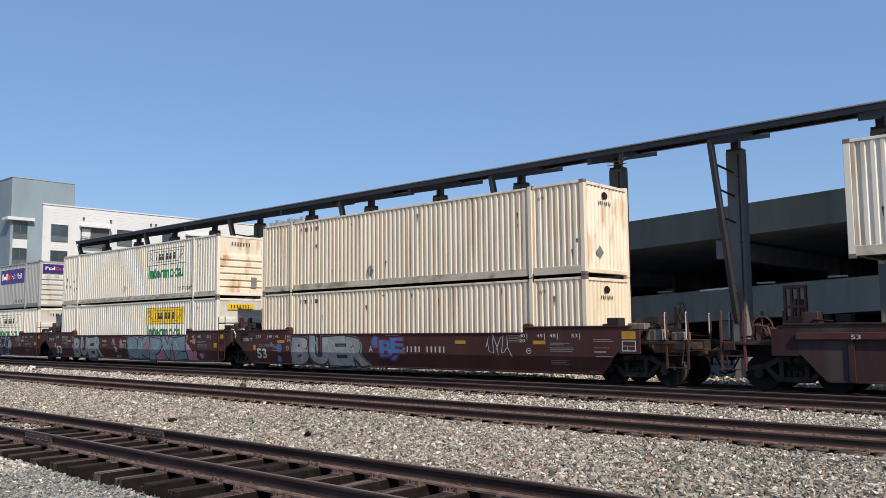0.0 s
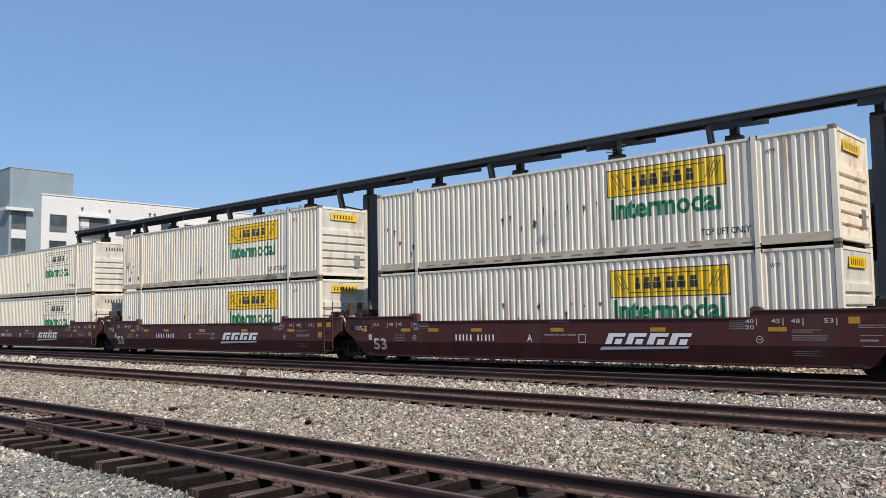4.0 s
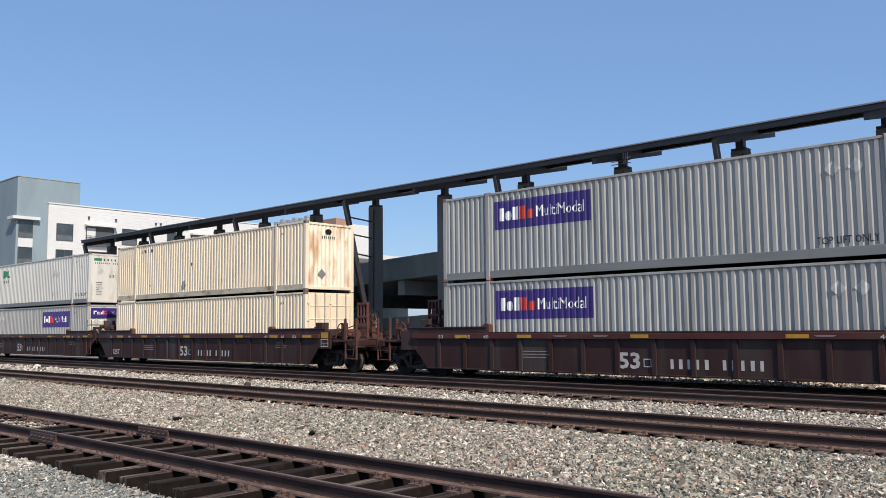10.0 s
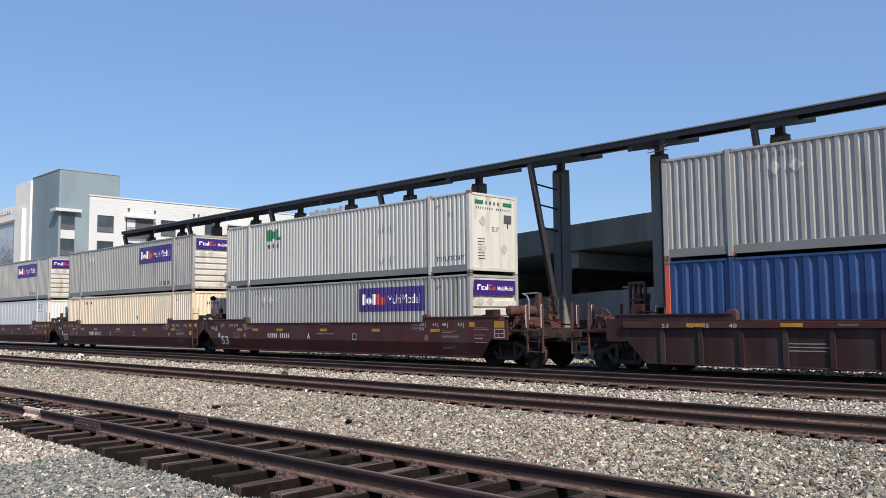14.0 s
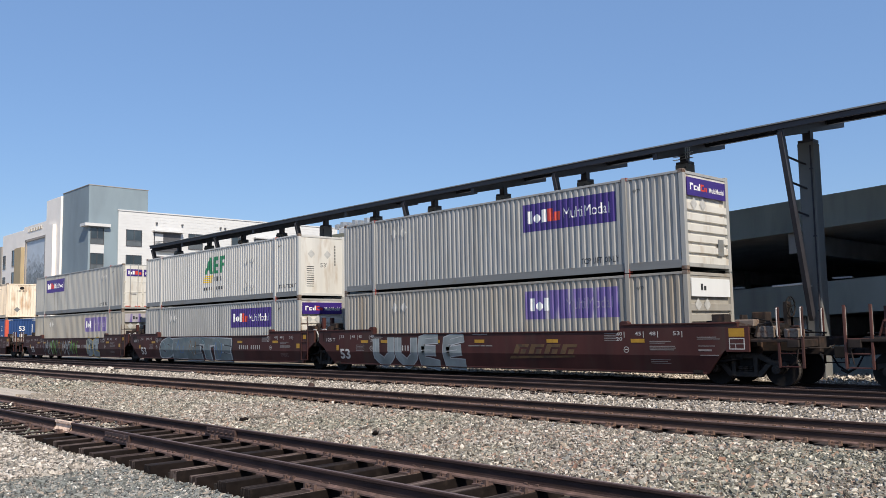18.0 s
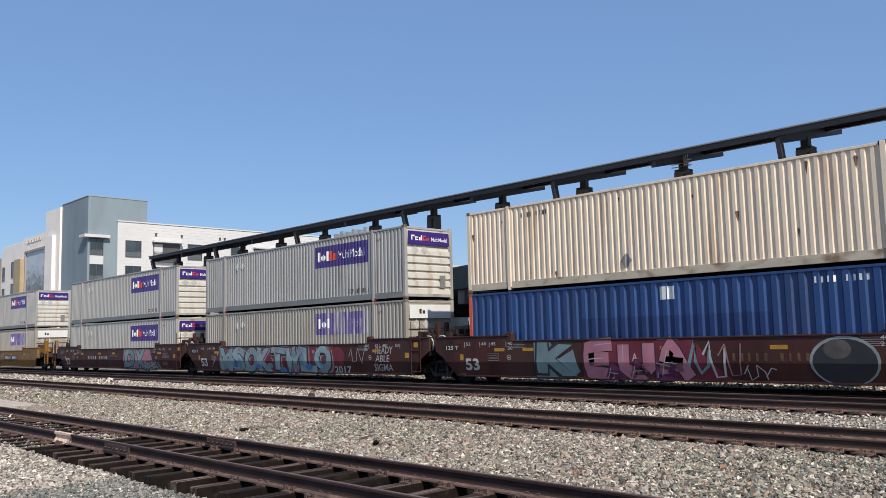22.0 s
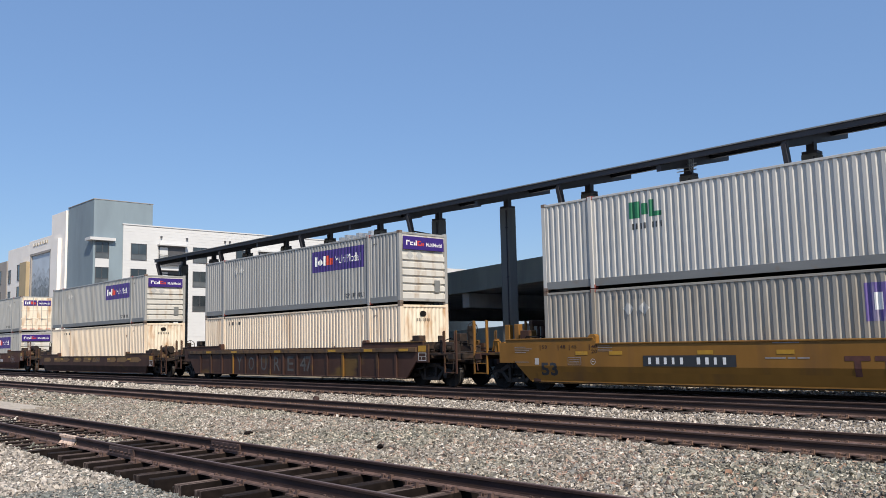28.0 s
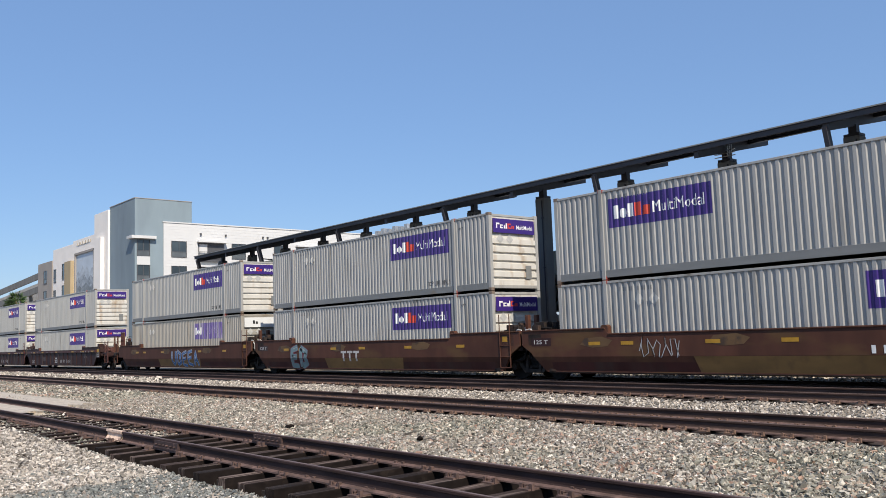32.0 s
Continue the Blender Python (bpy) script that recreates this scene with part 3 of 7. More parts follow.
def track(where, x0, x1, step, label, rail_mat, plate_mat, tx0, tx1, wonk):
    y = TRACKS[where]
    t = thing("railway_track", label, "railway track", "tracks", "structure", (0, y, LEVEL[where]))
    for s in (-0.753, 0.753):
        piece("rail", ("rail", x0, x1), lambda bm: prism(bm, RAIL, x0, x1, "x"), rail_mat, t, "", (0, s, 0))
        piece("rail_head", ("head", x0, x1), B(x0, x1, -0.022, 0.022, 0.0, 0.0025), "rail_top", t, "worn steel running surface", (0, s, 0))
        piece("rail_foot", ("foot", x0, x1), lambda bm: prism(bm, FOOT, x0, x1, "x"), "rail_rust", t, "rust brown rail foot", (0, s, -0.001))
    n, rng = int((tx1 - tx0) / step), random.Random(int(y * 10))
    for i in range(n):
        x = tx0 + i * step + rng.uniform(-0.03, 0.03)
        sink = rng.uniform(-0.012, 0.0)
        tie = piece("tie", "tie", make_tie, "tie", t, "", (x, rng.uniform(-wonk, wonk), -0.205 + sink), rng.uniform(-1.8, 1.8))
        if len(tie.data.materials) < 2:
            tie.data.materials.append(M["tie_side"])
        for s in (-0.753, 0.753):
            piece("tie_plate", "plate", make_plate, plate_mat, tie, "", (0, s, 0.0))
    return t


near_track = track("near", -70, 40, 0.66, "dark rusty siding track on weathered wooden ties", "rail", "plate", -25.6, 2.0, 0.13)
track("second", -400, 200, 0.55, "dark steel track bedded in pale gravel", "rail_main", "plate_main", -36.0, 0.0, 0.03)
track("third", -400, 200, 0.56, "brown steel track between the gravel and the train", "rail_main", "plate_main", -36.0, -2.0, 0.04)
track("train", -900, 300, 0.6, "dark steel track under the moving train", "rail_main", "plate", -32.0, -6.0, 0.03)


def make_joint(bm):
    prism(bm, [(-0.5, -0.15), (0.5, -0.15), (0.5, -0.03), (-0.5, -0.03)], -0.055, -0.012, "y")
    prism(bm, [(-0.5, -0.165), (0.5, -0.165), (0.5, -0.135), (-0.5, -0.135)], -0.085, -0.05, "y")
    for i in range(6):
        tube(bm, (-0.4 + i * 0.16, -0.095, -0.095), (-0.4 + i * 0.16, -0.03, -0.095), 0.017, 6)


for x, s in ((-13.65, 0.753), (-14.48, -0.753)):
    piece("joint_bar", "joint", make_joint, "joint_bar", near_track, "bolted rail joint bar", (x, s, 0), 0, 0.004)
piece("painted_joint", "paintjoint", lambda bm: prism(bm, [(-0.08, -0.186), (-0.03, -0.145), (-0.016, -0.14), (-0.016, -0.05), (-0.042, -0.035), (-0.042, 0.006), (0.042, 0.006), (0.042, -0.04)], -0.42, 0.42, "x"),
      "patch", near_track, "cream sprayed patch on the rail", (-17.1, -0.753, 0))

# worn crossing where the near track runs into a pale slab
crossing = thing("crossing_slab", "worn pale concrete crossing slab over the siding", "crossing", "", "structure")


def slab(bm, x0, x1, y0, y1, seed):
    rng = random.Random(seed)
    n = 14
    edge = [(x1 + rng.uniform(-0.9, 0.4), y0 + (y1 - y0) * i / n) for i in range(n + 1)]
    prism(bm, [(x0, y0)] + edge + [(x0, y1)], -0.40, -0.13, "z")
    bmesh.ops.bevel(bm, geom=[e for e in bm.edges if abs(e.verts[0].co.z + 0.13) < 1e-4 and abs(e.verts[1].co.z + 0.13) < 1e-4], offset=0.12, segments=3, affect="EDGES")


piece("slab", "slab1", lambda bm: slab(bm, -70, -25.7, 6.04, 7.34, 1), "sand", crossing)
piece("slab", "slab2", lambda bm: slab(bm, -70, -27.6, 7.54, 9.3, 2), "sand", crossing)


def mound(bm):
    bmesh.ops.create_grid(bm, x_segments=26, y_segments=18, size=1.0)
    for v in bm.verts:
        x, y = v.co.x, v.co.y
        h = max(0.0, 1 - x * x - y * y)
        v.co = Vector((x * 0.95, y * 0.55, -0.06 + 0.30 * h * (0.8 + 0.5 * noise.noise(Vector((x * 4, y * 4, 2)))) + 0.03 * noise.noise(Vector((x * 13, y * 13, 7)))))


tagged(new("dirt_mound", mesh("mound", mound, "ground")), "low dark heap of dirt beside the slab", "dirt").location = (-26.8, 8.6, BED - 0.06)


def stick(x, y, ln, turn, seed):
    rng = random.Random(seed)

    def make(bm):
        last = Vector((-ln / 2, 0, 0.03))
        for i in range(5):
            nx = Vector((-ln / 2 + ln * (i + 1) / 5, rng.uniform(-0.05, 0.05), 0.03 + rng.uniform(0, 0.06)))
            tube(bm, last, nx, 0.02, 6, 0.016)
            last = nx
        n = len(bm.faces)
        got = bmesh.ops.create_icosphere(bm, subdivisions=2, radius=0.065)["verts"]
        for v in got:
            v.co = Vector((v.co.x * 1.2 - ln / 2, v.co.y, v.co.z * 0.7 + 0.03)) * (1 + 0.3 * noise.noise(v.co * 14 + Vector((seed, 0, 0))))
        bm.faces.ensure_lookup_table()
        for f in bm.faces[n:]:
            f.material_index = 1
    o = tagged(new("debris_stick", mesh(("stick", seed), make, "twig")), "dark scrap of wood and metal on the gravel", "debris", "scraps")
    o.data.materials.append(M["tie_side"])
    o.matrix_basis = pose(x, y, ground_z(x, y) + 0.05, 0, 0, turn)


stick(-16.0, 9.6, 0.65, 60, 1)
stick(-11.7, 9.5, 0.6, -12, 2)
stick(-20.5, 16.5, 0.4, 10, 3)


def lump(bm):
    bmesh.ops.create_icosphere(bm, subdivisions=2, radius=0.11)
    for v in bm.verts:
        v.co *= 1 + 0.3 * noise.noise(v.co * 9)


tagged(new("dark_rock", mesh("darkrock", lump, "rail")), "dark lump of stone on pale gravel", "rock").location = (-24.6, 16.8, ground_z(-24.6, 16.8) + 0.07)


def crumple(bm):
    bmesh.ops.create_grid(bm, x_segments=22, y_segments=16, size=0.5)
    for v in bm.verts:
        x, y = v.co.x * 0.42, v.co.y * 0.36
        n = noise.noise(Vector((x * 9, y * 9, 1.3)))
        v.co = Vector((x + 0.05 * noise.noise(Vector((x * 7, y * 7, 5))), y, 0.03 + 0.06 * n + 0.04 * noise.noise(Vector((x * 22, y * 22, 2)))))


cl = tagged(new("crumpled_cloth", mesh("cloth", crumple, "pink")), "crumpled pink and white cloth beside the rail", "cloth")
cl.location = (-5.95, 5.55, -0.185)
cl.modifiers.new("thick", "SOLIDIFY").thickness = 0.006


def tub(bm):
    prism(bm, [(-0.36, 0.0), (0.36, 0.0), (0.42, 0.24), (0.45, 0.27), (-0.45, 0.27), (-0.42, 0.24)], -0.17, 0.17, "y")


yb = tagged(new("yellow_block", mesh("ytub", tub, "yellow", 0.015)), "bright yellow plastic block on the gravel behind the train", "block")
yb.location = (-15.42, 27.05, BED + 0.02)


# ---------------------------------------------------------------- canopy behind the train
def rise(y):
    return 7.62 + (y - 25.5) * math.tan(radians(12))


CAN_X = [-11.5 + 4.545 * k for k in range(-10, 9)]


def build_canopy():
    c = thing("platform_canopy", "long dark steel canopy on grey concrete columns behind the train", "canopy")
    x0, x1 = -57.2, 30.0

    def roof(bm):
        prism(bm, [(25.5, rise(25.5) + 0.2), (30.4, rise(30.4) + 0.2), (30.4, rise(30.4) + 0.26), (25.5, rise(25.5) + 0.28)], x0, x1, "x")
    piece("roof_deck", "canopy_roof", roof, "canopy", c)
    piece("front_beam", "canopy_front", boxes((x0, x1, 25.42, 25.5, rise(25.5) + 0.075, rise(25.5) + 0.27), (x0, x1, 25.38, 25.62, rise(25.5) + 0.24, rise(25.5) + 0.29)), "canopy", c, "dark steel edge beam", bevel=0.006)
    piece("gutter_edge", "canopy_edge", B(x0, x1, 25.36, 25.40, rise(25.5) + 0.255, rise(25.5) + 0.295), "steelgrey", c, "thin pale metal drip edge")
    rear = [(28.9, rise(28.9) + 0.02), (29.05, rise(28.9) + 0.02), (29.05, rise(28.9) + 0.2), (28.9, rise(28.9) + 0.2)]
    piece("purlin", "canopy_rear", lambda bm: prism(bm, rear, x0, x1, "x"), "canopy", c)
    for i, x in enumerate(CAN_X):
        def rafter(bm):
            prism(bm, [(25.5, rise(25.5) - 0.16), (30.4, rise(30.4) - 0.16), (30.4, rise(30.4) + 0.19), (25.5, rise(25.5) + 0.19)], -0.09, 0.09, "x")
        piece("rafter", "rafter", rafter, "canopy", c, "", (x, 0, 0))
        piece("post", "can_post", lambda bm: (box(bm, -0.13, 0.13, 27.38, 27.62, 7.62, rise(27.4) - 0.1), box(bm, -0.25, 0.25, 27.28, 27.72, 7.53, 7.62)), "canopy", c, "short steel post with base plate", (x, 0, 0))
        piece("column", "can_col", lambda bm: (box(bm, -0.26, 0.26, 27.23, 27.75, BED - 0.05, 7.53)), "concrete", c, "grey concrete column", (x, 0, 0), bevel=0.03)
        piece("conduit", "can_pipe", lambda bm: (tube(bm, (0.18, 27.19, BED), (0.18, 27.19, 7.4), 0.028, 6), [box(bm, 0.13, 0.23, 27.16, 27.235, z, z + 0.05) for z in (2.0, 4.4, 6.6)]), "canopy", c, "thin dark conduit", (x, 0, 0))
        if i % 2 == 0:
            def strut(bm):
                prism(bm, [(25.42, 7.60), (25.68, 7.60), (27.15, 1.9), (27.0, 1.7), (26.9, 1.9)], -0.07, 0.07, "x")
            s = piece("strut", "can_strut", strut, "canopy", c, "leaning steel strut with rungs", (x - 0.02, 0, 0))
            for z in (6.9, 6.1, 5.2):
                ys = 25.6 + (7.6 - z) / 5.7 * 1.45
                piece("rung", ("rung", z), lambda bm: tube(bm, (0, ys, z), (0, 27.25, z - 0.1), 0.035, 6), "canopy", s)
        if i in (9, 14):
            def clutter(bm):
                for k in range(3):
                    tube(bm, (0.25 + 0.08 * k, 27.3, 7.7), (0.25 + 0.08 * k, 27.3, 8.15), 0.02, 5)
                    box(bm, -0.25, 0.55, 27.25, 27.33, 7.7 + 0.11 * k, 7.72 + 0.11 * k)
            piece("wiring_bracket", "wirebr", clutter, "galv", c, "small metal insulator bracket", (x - 0.1, 0, 0))


build_canopy()


# ---------------------------------------------------------------- parking garage
def deck(x):
    return 6.42 + 0.0453 * (x + 9.4)


def build_garage():
    g = thing("parking_garage", "grey concrete parking garage with sloping open decks", "parking garage")
    xa, xb = -46.0, 40.0
    for k, drop in enumerate((0.0, 3.15)):
        def panel(bm):
            prism(bm, [(xa, deck(xa) - drop - 1.14), (xb, deck(xb) - drop - 1.14), (xb, deck(xb) - drop), (xa, deck(xa) - drop)], 31.0, 31.25, "y")
            prism(bm, [(xa, deck(xa) - drop - 1.2), (xb, deck(xb) - drop - 1.2), (xb, deck(xb) - drop - 1.05), (xa, deck(xa) - drop - 1.05)], 30.94, 31.0, "y")
        piece("parapet", ("parapet", k), panel, "garage", g)

        def slab(bm):
            prism(bm, [(xa, deck(xa) - drop - 1.15), (xb, deck(xb) - drop - 1.15), (xb, deck(xb) - drop - 0.9), (xa, deck(xa) - drop - 0.9)], 31.26, 60.0, "y")
        piece("floor_deck", ("slab", k), slab, "concrete_dark", g)
        for i, x in enumerate(range(-42, 30, 9)):
            piece("deck_beam", ("dbeam", k), B(-0.25, 0.25, 31.3, 59.9, -0.75, 0.0), "concrete_dark", g, "", (x + 1.2, 0, deck(x) - drop - 1.16))
    for x in range(-42, 30, 9):
        piece("garage_column", ("gcol", x), B(x + 0.9, x + 1.5, 44.4, 45.0, BED, deck(x) - 1.3), "garage", g)
    piece("rear_wall", "gwall", B(xa, xb, 60, 60.3, BED, 9), "concrete_dark", g)
    piece("side_wall", "gwall2", B(xb, xb + 0.3, 31, 60.3, BED, 9), "concrete_dark", g)
    piece("ground_wall", "gwall3", B(-36, xb, 31.3, 31.5, BED, 0.9), "garage", g)
    # the level block at its far end
    piece("upper_parapet", "gup", boxes((-60, -38.6, 31.0, 31.3, 6.0, 7.72), (-60, -38.6, 30.93, 31.0, 6.0, 6.2)), "garage", g)
    piece("upper_deck", "gupd", B(-60, -38.6, 31.3, 60, 6.0, 6.3), "concrete_dark", g)
    piece("stair_wall", "gst", B(-39.0, -38.3, 31.0, 33, BED, 7.0), "garage", g)
    piece("low_parapet", "glow", boxes((-60, -46.1, 31.0, 31.3, 3.4, 4.5), (-60, -46.1, 31.0, 31.3, 0.4, 1.5)), "garage", g)
    piece("side_wall", "gwl", B(-60.3, -60, 31, 60, BED, 7.7), "garage", g)
    for i, x in enumerate((-20.3, -16.6, -12.4, -9.8)):
        piece("deck_lamp", "dlamp", B(-0.35, 0.35, 0, 0.12, 0, 0.06), "lamp", g, "white tube lamp under the deck", (x, 31.9, deck(x) - 3.15 + 0.12))


build_garage()


def site_lamp(x, y, z):
    t = thing("wall_lamp", "white arm lamp fixed to a canopy column", "lamp", at=(x, y, z))
    piece("arm", "slarm", lambda bm: tube(bm, (0.1, 0.25, -0.05), (-0.15, -0.2, 0), 0.02, 6), "galv", t)
    piece("head", "slhead", lambda bm: prism(bm, [(-1.15, -0.02), (-0.1, 0.02), (-0.1, 0.08), (-1.15, 0.03)], -0.3, -0.12, "y"), "lamp", t, "white lamp head", bevel=0.01)


site_lamp(-11.55, 27.15, 2.85)


# ---------------------------------------------------------------- buildings beyond
def window(parent, x, y, z, w, h, face="x", mull=True, mat_glass="glass"):
    """A recessed window with frame, panes and sill on a wall that faces +x or -y."""
    key = ("win", w, h, mull)

    def frame_mesh(bm):
        ring = [[bm.verts.new((x, sy * (w / 2 + o), sz)) for sy, sz in ((-1, -o), (1, -o), (1, h + o), (-1, h + o))] for x in (0.05, -0.05) for o in (0.06, 0.0)]
        for i in range(4):
            j = (i + 1) % 4
            bm.faces.new((ring[0][i], ring[0][j], ring[1][j], ring[1][i]))
            bm.faces.new((ring[1][i], ring[1][j], ring[3][j], ring[3][i]))
            bm.faces.new((ring[0][j], ring[0][i], ring[2][i], ring[2][j]))
    turn = 0 if face == "x" else -90
    o = piece("window", key, frame_mesh, "frame", parent, "", (x, y, z), turn)
    piece("pane", ("pane", w, h), B(-0.02, -0.005, -w / 2, w / 2, h * 0.32 + 0.05, h), mat_glass, o)
    piece("pane", ("pane2", w, h), B(-0.02, -0.005, -w / 2, w / 2, 0, h * 0.32), "glass_pale", o)
    piece("transom", ("trans", w, h), B(-0.03, 0.03, -w / 2, w / 2, h * 0.32, h * 0.32 + 0.05), "frame", o)
    if mull:
        piece("mullion", ("mull", w, h), B(-0.03, 0.03, -0.03, 0.03, h * 0.32 + 0.05, h), "frame", o)


def build_apartments():
    XF, YF = -102.88, 38.0
    a = thing("apartment_building", "white and blue-grey modern apartment building with dark windows", "building")
    # tower
    piece("tower", "tower", B(-111.8, XF, YF, 45.4, BED, 19.98), "stucco_blue", a, "blue-grey stucco stair tower", bevel=0.02)
    piece("tower_coping", "towercap", B(-111.85, XF + 0.05, YF - 0.05, 45.45, 19.98, 20.06), "stucco_grey", a)
    piece("awning", "awn", B(XF - 1.2, XF + 0.6, YF - 0.6, 40.5, 14.9, 15.25), "stucco_white", a, "white slab awning over the corner window")
    piece("white_panel", "wpan", B(XF, XF + 0.06, 38.25, 39.9, 11.62, 12.75), "stucco_white", a)
    for z in (12.78, 9.65, 6.5):
        window(a, XF + 0.03, 39.07, z, 1.5, 1.95)
    # white wing, facing the tracks' far end
    wall = piece("white_wing", "wwing", B(-122, XF - 0.02, 45.41, 75, BED, 17.1), "stucco_white", a, "white lap-sided wing")
    piece("front_wall", "wwing2", B(XF - 1.0, XF + 0.1, 41.6, 75, BED, 17.1), "stucco_white", a, "white lap-sided wall")
    piece("coping", "wcap", B(XF - 1.1, XF + 0.2, 41.5, 75.1, 17.1, 17.24), "stucco_white", a)
    for k in range(38):
        piece("lap_board", "lap", lambda bm: prism(bm, [(0, 0), (0.016, 0), (0.004, 0.36), (0, 0.36)], 0, 33.4, "y"), "stucco_white", a, "", (XF + 0.1, 41.6, 17.0 - 0.366 * (k + 1)))
    for k, z in enumerate((12.79, 9.6, 6.4)):
        for y in (43.6, 51.9, 58.2, 66.4):
            window(a, XF + 0.16, y, z, 1.9, 1.95)
        for y in (48.0, 62.6):
            # Flat dark panel on the wall; its colour stands for balcony shade.
            r = piece("balcony_recess", "balrec", B(0.0, 0.06, -1.8, 1.8, 0.0, 2.25), "frame", a, "dark panel for the shade in a balcony opening", (XF + 0.13, y, z - 0.35))
            piece("door_wall", "baldoor", B(0.061, 0.09, -1.7, -0.6, 0.05, 2.1), "stucco_white", r)
            piece("railing", "balrail", lambda bm: [box(bm, 0.3, 0.33, -1.8 + 0.15 * q, -1.77 + 0.15 * q, 0.0, 1.05) for q in range(25)] + [box(bm, 0.28, 0.35, -1.8, 1.83, 1.05, 1.1), box(bm, 0.0, 0.45, -1.8, 1.83, -0.2, 0.0)], "frame", r, "dark balcony railing")
            piece("canopy_slab", "balslab", B(0.0, 0.7, -2.0, 2.0, 2.3, 2.5), "stucco_white", r)
    for y in (46.5, 50.0, 55.5, 56.2):
        piece("vent", "bvent", B(0.1, 0.35, -0.1, 0.1, 0, 0.25), "frame", a, "", (XF, y, 15.7))
    # cream wing along the tracks
    steps = [(-117.2, -111.8, 19.7, "stucco_cream"), (-127.2, -117.2, 17.15, "stucco_cream"), (-137.0, -127.2, 16.8, "stucco_cream"), (-145.2, -137.6, 15.3, "stucco_grey")]
    for k, (x0, x1, z, m) in enumerate(steps):
        piece("cream_wing" if k < 3 else "taupe_wing", ("cw", k), B(x0, x1, YF - (0.25 if k == 0 else 0.0), 44 if k == 0 else 55, BED, z), m, a, bevel=0.02)
    piece("parapet_slot", "cslot", B(-125.5, -119.5, YF - 0.05, YF, 16.3, 16.7), "stucco_tan", a, "slotted parapet opening")
    for q in range(9):
        piece("parapet_bar", "cbar", B(0, 0.3, YF - 0.08, YF - 0.05, 16.3, 16.7), "stucco_cream", a, "", (-125.4 + q * 0.68, 0, 0))
    piece("pilaster", "cpil", B(-116.0, -113.3, YF - 0.7, YF - 0.26, BED, 16.2), "stucco_cream", a)
    mural = piece("mural", "mural", B(-125.3, -117.5, YF - 0.12, YF - 0.02, 8.9, 14.9), "print_sky", a, "large grey printed landscape picture on the wall")
    ridges = (("print_far", [(-125.3, 11.9), (-124.4, 12.6), (-123.6, 12.1), (-122.4, 13.3), (-121.5, 12.5), (-120.6, 13.0), (-119.4, 12.0), (-118.4, 12.7), (-117.5, 12.1)]),
              ("print_mid", [(-125.3, 11.0), (-124.2, 11.6), (-123.2, 10.9), (-121.8, 11.9), (-120.3, 11.1), (-119.0, 11.7), (-117.5, 10.9)]),
              ("print_near", [(-125.3, 9.9), (-123.7, 10.5), (-122.5, 9.9), (-121.0, 10.7), (-119.2, 10.0), (-117.5, 10.4)]))
    for k, (tone, line) in enumerate(ridges):
        piece("printed_ridge", ("ridge", k), lambda bm: prism(bm, [(-125.3, 8.9)] + line + [(-117.5, 8.9)], YF - 0.124 - 0.004 * k, YF - 0.121 - 0.004 * k, "y"), tone, mural, "printed mountain ridge")
    piece("mural_frame", "muralf", boxes((-125.6, -125.3, YF - 0.3, YF, 8.6, 15.2), (-117.5, -117.2, YF - 0.3, YF, 8.6, 15.2), (-125.6, -117.2, YF - 0.3, YF, 14.9, 15.2), (-125.6, -117.2, YF - 0.3, YF, 8.6, 8.9)), "stucco_grey", mural)
    piece("tan_bay", "tanbay", B(-129.6, -126.7, YF - 0.5, YF, BED, 14.3), "stucco_tan", a, "tan projecting bay")
    for z in (12.0, 8.8, 5.6):
        window(a, -131.2, YF - 0.03, z, 2.0, 2.2, "-y")
        window(a, -141.0, YF - 0.03, z, 1.6, 1.9, "-y")
        window(a, -138.5 + 2.6, YF - 0.03, z - 0.2, 1.0, 1.9, "-y")
    # plain rear so that nothing is open
    piece("rear_block", "rearb", B(-145.2, -111.8, 55, 80, BED, 15.0), "stucco_cream", a)


build_apartments()


def build_far_block():
    b = thing("brick_building", "orange brick building with a white rooftop unit beyond the garage", "building")
    piece("wall", "brickw", B(-76.2, -73.6, 62, 63.5, BED, 14.4), "brick", b)
    piece("band", "brickb", B(-76.3, -73.5, 61.85, 62, 12.9, 13.2), "stucco_white", b)
    piece("rooftop_unit", "brickr", B(-84, -76.7, 61.5, 70, BED, 14.4), "stucco_white", b, "pale rooftop plant room", bevel=0.05)
    for k in range(6):
        piece("vent", ("brv", k), B(-85.5 + k * 1.2, -84.9 + k * 1.2, 62, 63, 14.4, 15.0 + 0.2 * (k % 2)), "galv", b)


build_far_block()


def build_far_garage():
    g = thing("far_parking_garage", "distant grey open-deck parking building", "parking garage")
    for k in range(4):
        z = 18.0 - k * 3.4

        def panel(bm):
            prism(bm, [(-330, z - 3.0), (-205, z + 2.6), (-205, z + 4.2), (-330, z - 1.4)], 60, 60.4, "y")
        piece("parapet", ("fg", k), panel, "concrete", g)
    piece("core", "fgcore", lambda bm: prism(bm, [(-330, BED), (-206, BED), (-206, 20.9), (-330, 15.3)], 63, 75, "y"), "concrete_dark", g)
    for i in range(9):
        piece("column", "fgcol", B(-0.5, 0.5, 60.5, 61.2, BED, 16), "concrete", g, "", (-212 - i * 9, 0, 0))
    piece("end_tower", "fgend", B(-205, -192, 58, 75, BED, 19.5), "stucco_white", g, "white stair tower")


build_far_garage()


